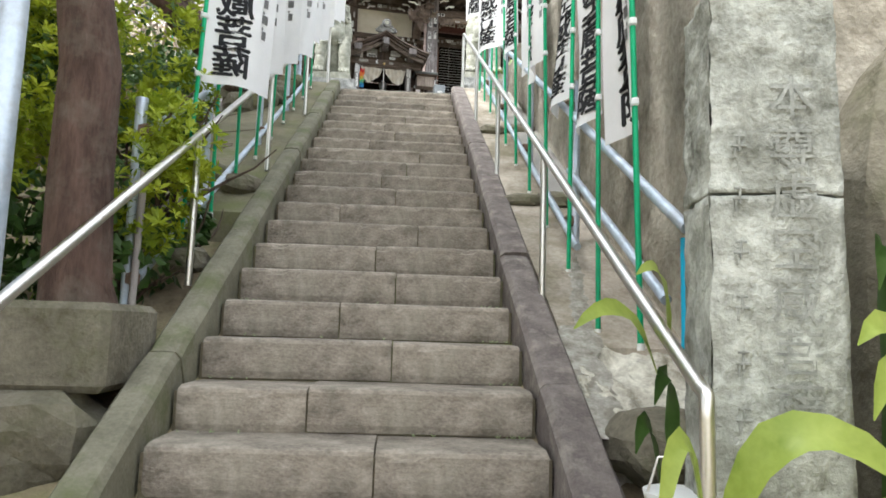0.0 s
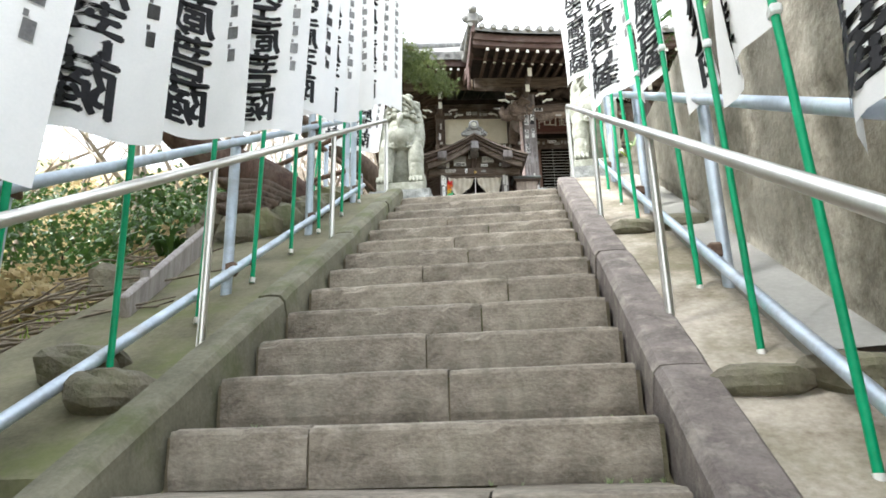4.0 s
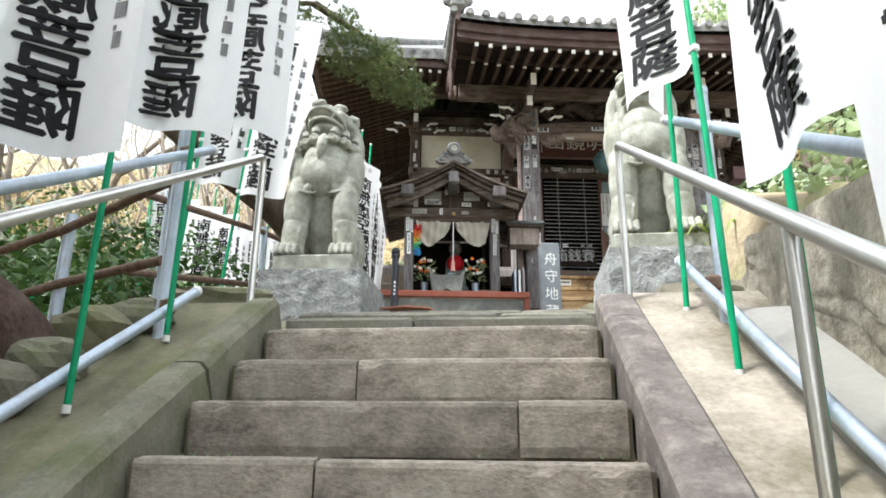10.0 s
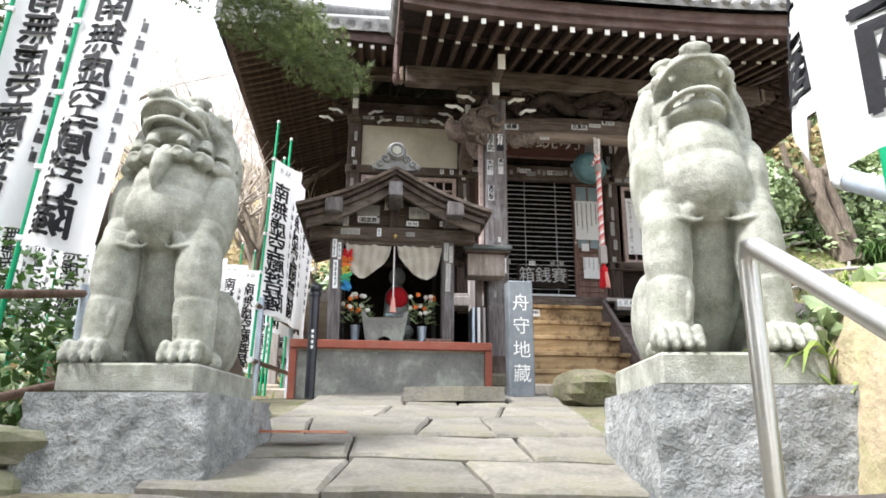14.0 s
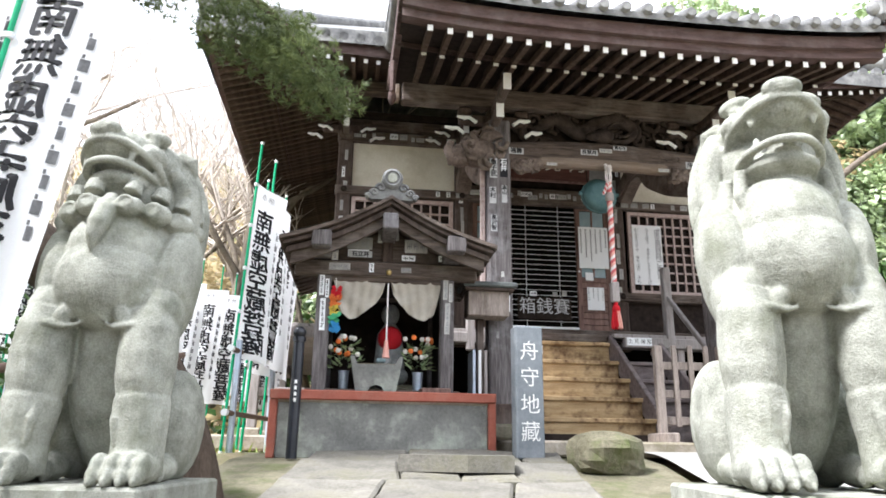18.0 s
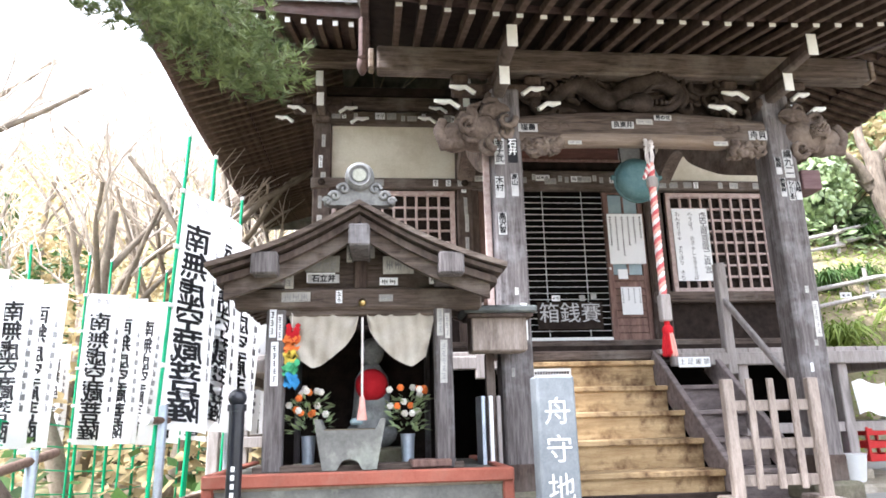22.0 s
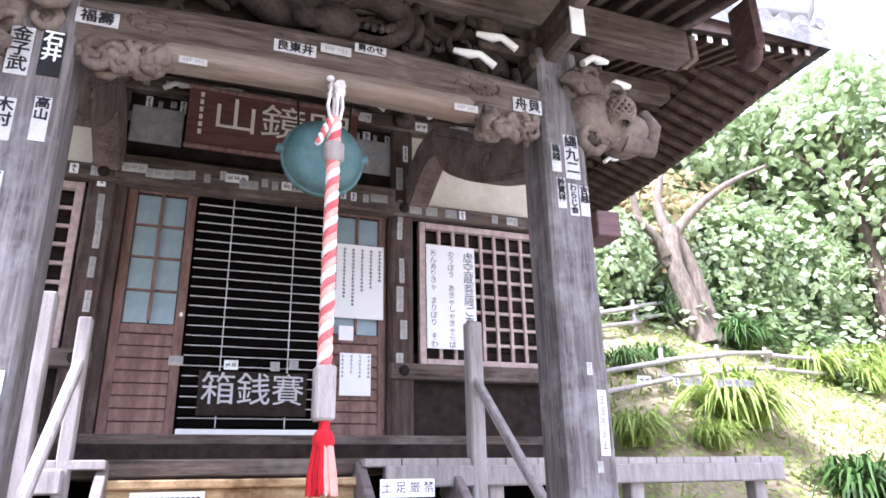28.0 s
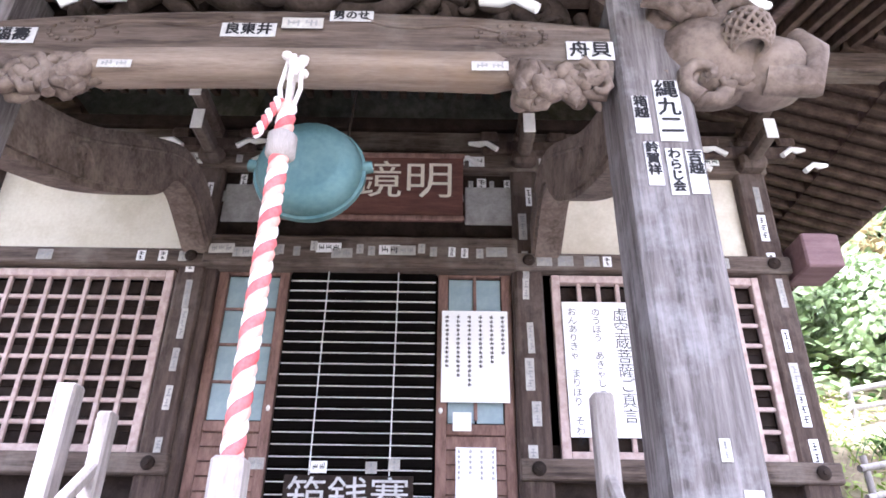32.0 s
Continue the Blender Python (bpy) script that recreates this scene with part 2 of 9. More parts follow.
BARK = mat("bark", (0.048, 0.034, 0.025), (0.140, 0.104, 0.078), 0.95, 5, 30, 1.0, stretch=(3, 3, 0.8), dist=0.03)
PALEB = mat("pale_bark", (0.13, 0.105, 0.08), (0.30, 0.255, 0.20), 0.95, 4, 30, 0.8, dist=0.02)
# twigs whitened: bright haze over the bare trees is put into the colour
TWIG = mat("hazed_twig", (0.420, 0.360, 0.300), (0.720, 0.645, 0.570), 0.95, 4, 30, 0.2)
TRUNKM = mat("grey_brown_bark", (0.085, 0.066, 0.05), (0.23, 0.188, 0.148), 0.95, 5, 30, 1.0, stretch=(3, 3, 0.8), dist=0.03)
REDBARK = mat("red_bark", (0.039, 0.023, 0.017), (0.124, 0.078, 0.062), 0.95, 4, 26, 1.0, stretch=(3, 3, 0.6), dist=0.03, stain=(0.17, 0.15, 0.12), stain_scale=4)
LEAFY = mat("yellow_green_leaf", (0.138, 0.221, 0.017), (0.469, 0.524, 0.041), 0.5, 1.6, 9, 0.0, through_light=0.4)
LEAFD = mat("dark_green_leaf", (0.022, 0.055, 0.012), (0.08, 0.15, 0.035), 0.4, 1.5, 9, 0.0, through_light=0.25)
LEAFM = mat("mid_green_leaf", (0.184, 0.254, 0.123), (0.464, 0.572, 0.292), 0.33, 1.2, 9, 0.0, through_light=0.30, spec=0.8)
PINE = mat("pine_needle", (0.055, 0.08, 0.035), (0.22, 0.27, 0.10), 0.55, 2.5, 12, 0.0, through_light=0.2)
GRASS = mat("grass_blade", (0.121, 0.198, 0.033), (0.396, 0.473, 0.121), 0.6, 1.5, 9, 0.0, through_light=0.35)
STRAW = mat("dry_grass", (0.30, 0.23, 0.11), (0.50, 0.41, 0.23), 0.8, 1.5, 9, 0.0, through_light=0.3)
BLADEY = mat("broad_leaf", (0.16, 0.24, 0.03), (0.42, 0.50, 0.12), 0.4, 2, 9, 0.0, through_light=0.35)
PLAST_W = mat("white_plastic", (0.66, 0.68, 0.68), (0.76, 0.77, 0.77), 0.4, 3, 50, 0.0)
PINKP = mat("pink_plastic", (0.65, 0.18, 0.40), (0.75, 0.28, 0.50), 0.4, 3, 50, 0.0)
REDPL = mat("red_plastic", (0.42, 0.02, 0.02), (0.55, 0.04, 0.04), 0.4, 3, 50, 0.0)
BLUEP = mat("blue_plastic_pipe", (0.0, 0.30, 0.50), (0.02, 0.40, 0.60), 0.4, 3, 50, 0.0)
BLUEC = mat("blue_paper", (0.03, 0.20, 0.45), (0.07, 0.33, 0.58), 0.8, 3, 50, 0.0)
YELC = mat("yellow_paper", (0.60, 0.45, 0.05), (0.70, 0.55, 0.10), 0.8, 3, 50, 0.0)
GRNC = mat("green_paper", (0.06, 0.35, 0.15), (0.10, 0.45, 0.22), 0.8, 3, 50, 0.0)
ORNC = mat("orange_paper", (0.70, 0.16, 0.03), (0.80, 0.24, 0.06), 0.8, 3, 50, 0.0)
FLW = mat("white_petal", (0.66, 0.62, 0.55), (0.78, 0.75, 0.70), 0.7, 8, 50, 0.0)
# near-black for slats and bundle; also painted shade in and under the hall
BLACKV = mat("black_and_painted_shade", (0.0025, 0.002, 0.002), (0.005, 0.0045, 0.004), 0.95, 3, 30, 0.0, spec=0.03)
# tone raised part way to imitate daylight reflecting off the lattice bars
LATT = mat("pale_wood_lit_tint", (0.34, 0.25, 0.225), (0.56, 0.46, 0.43), 0.8, 4, 40, 0.3, stretch=(5, 5, 5))
HOUSEW = mat("brown_boarding", (0.096, 0.042, 0.018), (0.180, 0.090, 0.042), 0.6, 3, 30, 0.2, stretch=(6, 6, 1))
GLASSC = mat("window_glass", (0.30, 0.34, 0.34), (0.42, 0.46, 0.46), 0.08, 3, 30, 0.0, spec=0.6)

# ---- mesh helpers ----
WF = Matrix.Identity(4)
HF = Matrix.Translation((0, 7, 0)) @ Matrix.Rotation(radians(8), 4, "Z") @ Matrix.Translation((0, -7, 0))


class M:
    """Collects vertices and faces for one mesh."""
    def __init__(self):
        self.v, self.f, self.s = [], [], []

    def add(self, vs, fs, smooth=False):
        o = len(self.v)
        self.v += [tuple(p) for p in vs]
        self.f += [tuple(i + o for i in q) for q in fs]
        self.s += [smooth] * len(fs)
        return self

    def box(self, c, d, bev=0.0, m=None):
        """A box of size d about c, with chamfered edges."""
        hx, hy, hz = d[0] / 2, d[1] / 2, d[2] / 2
        b = min(bev, hx * 0.9, hy * 0.9, hz * 0.9)
        vs = []
        if b <= 0:
            vs = [Vector((sx * hx, sy * hy, sz * hz)) for sx in (-1, 1) for sy in (-1, 1) for sz in (-1, 1)]
            fs = [(0, 1, 3, 2), (4, 6, 7, 5), (0, 4, 5, 1), (2, 3, 7, 6), (0, 2, 6, 4), (1, 5, 7, 3)]
        else:
            for sx in (-1, 1):
                for sy in (-1, 1):
                    for sz in (-1, 1):
                        vs += [Vector((sx * hx, sy * (hy - b), sz * (hz - b))), Vector((sx * (hx - b), sy * hy, sz * (hz - b))),
                               Vector((sx * (hx - b), sy * (hy - b), sz * hz))]
            k = lambda x, y, z, a: ((x * 2 + y) * 2 + z) * 3 + a
            fs = [(k(0, 0, 0, 0), k(0, 0, 1, 0), k(0, 1, 1, 0), k(0, 1, 0, 0)), (k(1, 0, 0, 0), k(1, 1, 0, 0), k(1, 1, 1, 0), k(1, 0, 1, 0)),
                  (k(0, 0, 0, 1), k(1, 0, 0, 1), k(1, 0, 1, 1), k(0, 0, 1, 1)), (k(0, 1, 0, 1), k(0, 1, 1, 1), k(1, 1, 1, 1), k(1, 1, 0, 1)),
                  (k(0, 0, 0, 2), k(0, 1, 0, 2), k(1, 1, 0, 2), k(1, 0, 0, 2)), (k(0, 0, 1, 2), k(1, 0, 1, 2), k(1, 1, 1, 2), k(0, 1, 1, 2))]
            for i in (0, 1):
                for j in (0, 1):
                    fs += [(k(0, i, j, 1), k(1, i, j, 1), k(1, i, j, 2), k(0, i, j, 2)), (k(i, 0, j, 0), k(i, 1, j, 0), k(i, 1, j, 2), k(i, 0, j, 2)),
                           (k(i, j, 0, 0), k(i, j, 1, 0), k(i, j, 1, 1), k(i, j, 0, 1))]
                    for z in (0, 1):
                        fs.append((k(i, j, z, 0), k(i, j, z, 1), k(i, j, z, 2)))
        c = Vector(c)
        vs = [(m @ p if m else p) + c for p in vs]
        return self.add(vs, fs)

    def bar(self, p, q, w, h, bev=0.0, up=(0, 0, 1)):
        """A squared bar from p to q, w wide and h high."""
        p, q = Vector(p), Vector(q)
        d = q - p
        x = d.normalized()
        y = Vector(up).cross(x)
        if y.length < 1e-4:
            y = Vector((0, 1, 0)).cross(x)
        y.normalize()
        z = x.cross(y)
        return self.box((p + q) / 2, (d.length, w, h), bev, Matrix((x, y, z)).transposed())

    def tube(self, pts, r, seg=10, caps=True):
        """A round tube through the points; r a number or one for each point."""
        pts = [Vector(p) for p in pts]
        rs = r if isinstance(r, (list, tuple)) else [r] * len(pts)
        vs, n = [], len(pts)
        ref = Vector((0.13, 0.97, 0.21))
        for i, p in enumerate(pts):
            d = (pts[min(i + 1, n - 1)] - pts[max(i - 1, 0)]).normalized()
            if abs(d.dot(ref)) > 0.95:
                ref = Vector((0.9, 0.1, 0.3))
            a = d.cross(ref).normalized()
            b = d.cross(a)
            ref = -b if n > 2 else ref
            vs += [p + (a * math.cos(t) + b * math.sin(t)) * rs[i] for t in (2 * math.pi * j / seg for j in range(seg))]
        fs = [(i * seg + j, i * seg + (j + 1) % seg, (i + 1) * seg + (j + 1) % seg, (i + 1) * seg + j) for i in range(n - 1) for j in range(seg)]
        self.add(vs, fs, True)
        if caps:
            self.add(vs[:seg], [tuple(range(seg))])
            self.add(vs[-seg:], [tuple(range(seg))[::-1]])
        return self

    def ell(self, c, r, seg=12, rings=8, m=None, jit=0.0, rnd=random):
        """An ellipsoid; jit makes it lumpy."""
        c = Vector(c)
        vs = []
        for i in range(rings + 1):
            a = math.pi * i / rings
            for j in range(seg):
                b = 2 * math.pi * j / seg
                p = Vector((math.sin(a) * math.cos(b), math.sin(a) * math.sin(b), math.cos(a)))
                k = 1 + jit * noise.noise(p * 1.7 + c * 3.1) if jit else 1
                p = Vector((p.x * r[0], p.y * r[1], p.z * r[2])) * k
                vs.append((m @ p if m else p) + c)
        fs = [(i * seg + j, (i + 1) * seg + j, (i + 1) * seg + (j + 1) % seg, i * seg + (j + 1) % seg) for i in range(rings) for j in range(seg)]
        return self.add(vs, fs, True)

    def prism(self, prof, a, b, axis="x"):
        """A closed profile drawn out from a to b along an axis; the profile lies in the other two axes."""
        n = len(prof)
        put = {"x": lambda u, p: (u, p[0], p[1]), "y": lambda u, p: (p[0], u, p[1]), "z": lambda u, p: (p[0], p[1], u)}[axis]
        vs = [put(a, p) for p in prof] + [put(b, p) for p in prof]
        fs = [(i, (i + 1) % n, n + (i + 1) % n, n + i) for i in range(n)] + [tuple(range(n))[::-1], tuple(range(n, 2 * n))]
        return self.add(vs, fs)

    def grid(self, fn, nu, nv, smooth=True):
        vs = [fn(i / nu, j / nv) for i in range(nu + 1) for j in range(nv + 1)]
        fs = [(i * (nv + 1) + j, (i + 1) * (nv + 1) + j, (i + 1) * (nv + 1) + j + 1, i * (nv + 1) + j + 1) for i in range(nu) for j in range(nv)]
        return self.add(vs, fs, smooth)

    def mesh(self, name, material):
        me = bpy.data.meshes.new(name)
        me.from_pydata(self.v, [], self.f)
        if any(self.s):
            me.polygons.foreach_set("use_smooth", self.s)
        bm = bmesh.new()
        bm.from_mesh(me)
        bmesh.ops.recalc_face_normals(bm, faces=bm.faces)
        bm.to_mesh(me)
        bm.free()
        me.materials.append(material)
        return me


def thing(name, label, category, at=(0, 0, 0), rz=0, fr=WF, group=""):
    """An empty at the thing's base, for its parts."""
    ob = new(name)
    ob.empty_display_size = 0.1
    ob.matrix_basis = fr @ pose(*at, 0, 0, rz)
    return tagged(ob, label, category, group)


def part(name, m, material, parent, label=""):
    ob = new(name, m.mesh(name, material) if isinstance(m, M) else m)
    ob.parent = parent
    return tagged(ob, label)


def solo(name, m, material, label, category, at=(0, 0, 0), rz=0, fr=WF, group="", kind=""):
    """A thing of one mesh."""
    ob = new(name, m.mesh(name, material) if isinstance(m, M) else m)
    ob.matrix_basis = fr @ pose(*at, 0, 0, rz)
    return tagged(ob, label, category, group, kind)


def struct(name, m, material, label="", fr=WF):
    return solo(name, m, material, label, "", fr=fr, kind="structure")


def lettering(body, size, material, spacing=1.0, bold=0.0):
    """Letters as a flat mesh in the xz plane, facing -y, centred on x, from z = 0 downwards."""
    cu = bpy.data.curves.new("letters", "FONT")
    cu.body, cu.size, cu.align_x, cu.space_line, cu.resolution_u = body, size, "CENTER", spacing, 2
    cu.align_y = "TOP"
    ob = bpy.data.objects.new("letters", cu)
    scene.collection.objects.link(ob)
    me = bpy.data.meshes.new_from_object(ob.evaluated_get(bpy.context.evaluated_depsgraph_get()))
    bpy.data.objects.remove(ob)
    if bold:      # heavier strokes: the same letters laid over each other a hair apart
        bm = bmesh.new()
        for k, (dx, dz) in enumerate(((0, 0), (bold, 0), (-bold, 0), (0, bold), (0, -bold))):
            tmp = me.copy()
            tmp.transform(Matrix.Translation((dx, dz, k * 0.0004)))
            bm.from_mesh(tmp)
            bpy.data.meshes.remove(tmp)
        bm.to_mesh(me)
        bm.free()
    me.transform(Matrix.Rotation(radians(90), 4, "X"))
    me.materials.clear()
    me.materials.append(material)
    return me


def moved(me, m):
    me.transform(m)
    return me


def column(text):
    return "\n".join(text)

def eased3(pts, n):
    """Points on a smooth curve in space through a few given ones."""
    out = []
    q = [pts[0]] + list(pts) + [pts[-1]]
    for a, b, c, d in zip(q, q[1:], q[2:], q[3:]):
        for k in range(n):
            t = k / n
            out.append(tuple(0.5 * (2 * b[i] + (c[i] - a[i]) * t + (2 * a[i] - 5 * b[i] + 4 * c[i] - d[i]) * t * t + (3 * b[i] - a[i] - 3 * c[i] + d[i]) * t ** 3) for i in (0, 1, 2)))
    return out + [tuple(pts[-1])]


# ---- ground and slopes ----
RISE, TREAD, HALF = 0.20, 0.35, 0.79


def ground_z(y):
    """Height of the paved ground above the stairs."""
    pts = ((7.0, 4.0), (7.9, 4.24), (8.6, 4.42), (12.2, 4.98), (13.5, 5.04), (60, 5.04))
    for (a, za), (b, zb) in zip(pts, pts[1:]):
        if y <= b:
            return za + (zb - za) * max(0.0, (y - a) / (b - a))
    return 5.04


def smooth01(t):
    t = max(0.0, min(1.0, t))
    return t * t * (3 - 2 * t)


def yard_rise(hx, hy):
    """The yard climbs a little towards the bank and the side building."""
    return 0.30 * smooth01((hx - 4.5) / 5.0) * smooth01((hy - 9.0) / 2.0)


def land_z(x, y):
    """One sheet of land: the stair cutting, the yard and the hills about it."""
    if y < 7:
        z = max(-0.35, (y / TREAD * RISE) - 0.22) if y > -0.3 else -0.35
    else:
        z = ground_z(y) - 0.10 if y > 8.4 else 3.75 + (ground_z(y) - 0.10 - 3.75) * smooth01((y - 7) / 1.4)
    # garden falls away to the left of the stairs
    if x < -1.6:
        k = smooth01((-1.6 - x) / 3.5)
        fall = -0.9 if y < 9 else -0.9 * (1 - smooth01((y - 9) / 4))
        z += k * fall
        z += smooth01((-9 - x) / 16) * 3.0 + 0.25 * noise.noise(Vector((x * 0.4, y * 0.4, 1)))
    # bank to the right, held by the wall along the stairs
    if x > 1.64 and y < 9.4:
        top = min(4.05, 2.3 + 0.40 * y) if y > 0 else 1.4
        k = smooth01((x - 1.66) / 0.22) * (1 - smooth01((y - 8.6) / 0.8))
        z = z + k * (max(top, z + 0.9) - z)
    hx, hy = (x - 0) * math.cos(radians(8)) + (y - 7) * math.sin(radians(8)), -(x) * math.sin(radians(8)) + (y - 7) * math.cos(radians(8)) + 7
    # hill behind and beside the hall
    back = max(hy - 23.5, 0) * (0.44 + 0.16 * smooth01((hx + 1.0) / 6.0))
    edge = 16.6 + 0.12 * max(0, hx - 8)
    right = max(hy - edge, 0) * 0.80 * smooth01((hx - 7.0) / 1.2)
    rise = max(back, right)
    z += min(rise, 22) * (1 + 0.12 * noise.noise(Vector((x * 0.25, y * 0.25, 4))))
    far = math.hypot(x, y - 8)
    z += smooth01((far - 34) / 40) * 4
    z += yard_rise(hx, hy)
    return z


lm = M()
xs = sorted(set([-900, -400, -200, -120, -80, -60] + [-46 + i * 2.0 for i in range(19)] + [-8.5 + i * 0.45 for i in range(16)] + [-1.62, -1.55, 0, 1.55, 1.64, 1.72, 1.8, 1.9, 2.1, 2.25]
                + [2.7 + i * 0.6 for i in range(22)] + [16.5 + i * 2 for i in range(16)] + [60, 80, 120, 200, 400, 900]))
ys = sorted(set([-900, -400, -200, -100, -60, -40, -25, -15, -10, -6, -4, -2.5, -1.5, -0.8, -0.3] + [i * 0.5 for i in range(0, 50)] + [25 + i * 1.5 for i in range(24)] + [64, 80, 120, 200, 400, 900]))
vs = [(x, y, land_z(x, y)) for x in xs for y in ys]
ny = len(ys)
lm.add(vs, [(i * ny + j, (i + 1) * ny + j, (i + 1) * ny + j + 1, i * ny + j + 1) for i in range(len(xs) - 1) for j in range(ny - 1)], True)
struct("ground", lm, HILLM, "leaf-strewn earth and grass of the temple hillside")

# approach paving at the foot
struct("approach_paving", M().box((0, -8.25, -0.26), (5, 15.5, 0.12)), CONC, "worn concrete approach at the foot of the stairs")

# concrete slopes beside the stairs
SL = math.atan2(RISE, TREAD)


def slope_strip(x0, x1, y0, y1, lift, thick):
    z = lambda y: y / TREAD * RISE + lift
    return M().prism([(y0, z(y0)), (y1, z(y1)), (y1, z(y1) - thick), (y0, z(y0) - thick)], x0, x1, "x")


struct("stair_slope_right", slope_strip(0.995, 1.66, 1.02, 7.35, 0.02, 0.5), CONC, "worn concrete slope beside the stone stairs")
struct("stair_slope_left", slope_strip(-1.98, -0.955, 2.55, 7.35, 0.0, 0.5), CONC_G, "mossy concrete slope beside the stone stairs")


def rubble_face(u, v):
    """Broken lower end of the slope: a rough top and a ragged front."""
    x = 0.99 + 0.64 * u
    edge = 0.52 + 0.10 * noise.noise(Vector((x * 3.0, 0.0, 5.0)))
    if v < 0.55:
        y = 1.10 + (edge - 1.10) * v / 0.55
        z = y / TREAD * RISE + 0.012
    else:
        k = (v - 0.55) / 0.45
        y = edge - 0.10 * k
        z = edge / TREAD * RISE + 0.012 - k * (edge / TREAD * RISE + 0.30)
    p = Vector((x, y, z))
    b = 0.045 * noise.noise(p * 5.0) + 0.022 * noise.noise(p * 14.0) + 0.010 * noise.noise(p * 34.0)
    b *= smooth01(v / 0.12)
    return (x, y - b * 0.9, z + b - 0.012 * smooth01(v / 0.1))


struct("slope_foot", M().grid(rubble_face, 60, 54, True), RUBBLE, "rough broken rubble at the lower end of the concrete slope")


def streak(name, x0, y0, x1, y1, w0, w1, sway, seed, label):
    """Thin smear of pale mortar lying on the slope."""
    def f(u, v):
        t = v
        y = y0 + (y1 - y0) * t
        c = x0 + (x1 - x0) * t + sway * math.sin(t * 5 + seed)
        w = (w0 + (w1 - w0) * t) * (0.35 + 0.65 * math.sin(math.pi * min(1, 0.04 + t * 0.92)) ** 0.5) * (1 + 0.7 * noise.noise(Vector((y * 6, seed, 1))))
        x = c + (u - 0.5) * w + 0.022 * noise.noise(Vector((y * 22, u * 4, seed)))
        return (x, y, y / TREAD * RISE + 0.022 + 0.003 * math.sin(math.pi * u))
    solo(name, M().grid(f, 6, 60, False), MORTAR, label, "mortar", kind="stuff")


streak("mortar_streak", 1.28, 2.05, 1.12, 1.06, 0.05, 0.13, 0.012, 1.0, "pale streak of spilt mortar on the concrete slope")
streak("mortar_streak", 1.09, 1.20, 0.99, 0.40, 0.26, 0.20, 0.010, 4.0, "pale mortar smear along the stone kerb")

# retaining wall on the right, its top rising slowly beside the stairs
wall_top = [(-0.10, 2.75), (2.4, 3.72), (4.3, 4.02), (5.0, 4.16), (6.1, 4.30), (7.42, 4.50), (7.50, 4.32), (8.6, 4.40)]
wall_r = struct("retaining_wall_right", M().prism([(-0.10, -0.3)] + wall_top + [(8.6, 3.6)], 1.62, 1.90, "x"), WALLC, "tall stained concrete retaining wall along the stairs")
# pale ledge cast along its foot
ledge = lambda y: y / TREAD * RISE + 0.055 + 0.006 * noise.noise(Vector((y * 5, 3, 1)))
lg = M()
lg.grid(lambda u, v: (1.335 + 0.02 * noise.noise(Vector((u * 14, 0, 7))) * (1 - v) + 0.29 * v, 3.05 + 3.95 * u, ledge(3.05 + 3.95 * u) + (0.012 * v)), 60, 3, False)
lg.grid(lambda u, v: (1.335 + 0.02 * noise.noise(Vector((u * 14, 0, 7))), 3.05 + 3.95 * u, ledge(3.05 + 3.95 * u) - 0.10 * (1 - v)), 60, 1, False)
struct("wall_foot_ledge", lg, YARD, "pale concrete ledge along the foot of the retaining wall")


def wall_face(u, v):
    y = -0.08 + 8.6 * u
    for (ya, za), (yb, zb) in zip(wall_top, wall_top[1:]):
        if ya <= y <= yb:
            top = za + (zb - za) * (y - ya) / (yb - ya)
    foot = min(y / TREAD * RISE, 4.0) - 0.15
    z = foot + (top - foot + 0.02) * v
    p = Vector((y, z, 3.0))
    d = 0.020 + 0.035 * noise.noise(p * 0.9) + 0.020 * noise.noise(p * 2.7) + 0.010 * noise.noise(p * 8.0)
    # the bottom course is broken away in a ragged line
    low = (z - y / TREAD * RISE) < 0.16 + 0.07 * noise.noise(Vector((y * 2.1, 0, 5)))
    crack = abs(noise.noise(Vector((y * 0.8, z * 1.3, 11.0)))) < 0.02
    return (1.62 - (0.002 if low else max(0.004, d) * (0.3 if crack else 1)), y, z)


part("weathered_face", M().grid(wall_face, 150, 46, True), WALLC, wall_r, "rough eroded face with cracks and stains")

# ---- stone stairs: a core with separate blocks ----
core = M()
pro = [(-0.52, -0.6), (-0.52, -0.24)]
for i in range(0, 21):
    y = i * TREAD if i else -0.48
    pro += [(y + 0.03, (i - 1) * RISE - 0.03), (y + 0.03, i * RISE - 0.03)]
pro += [(7.4, 3.97), (7.4, -0.6)]
core.prism(pro, -HALF, HALF, "x")
stairs = struct("stone_stairs", core, EARTH, "steep flight of worn grey stone steps")
rs = random.Random(5)
JOINTS = {1: (0.56,), 2: (0.36,), 3: (0.59,), 4: (0.40,), 5: (0.59,), 6: (0.5,), 7: (0.68,), 8: (0.30,), 9: (0.565,), 10: (0.48,), 11: (0.62,), 12: (0.70,), 13: (0.37,),
          14: (0.53,), 15: (0.45,), 16: (0.60,), 17: (0.37,), 18: (0.76,), 19: (0.34,), 20: (), 0: (0.45,)}
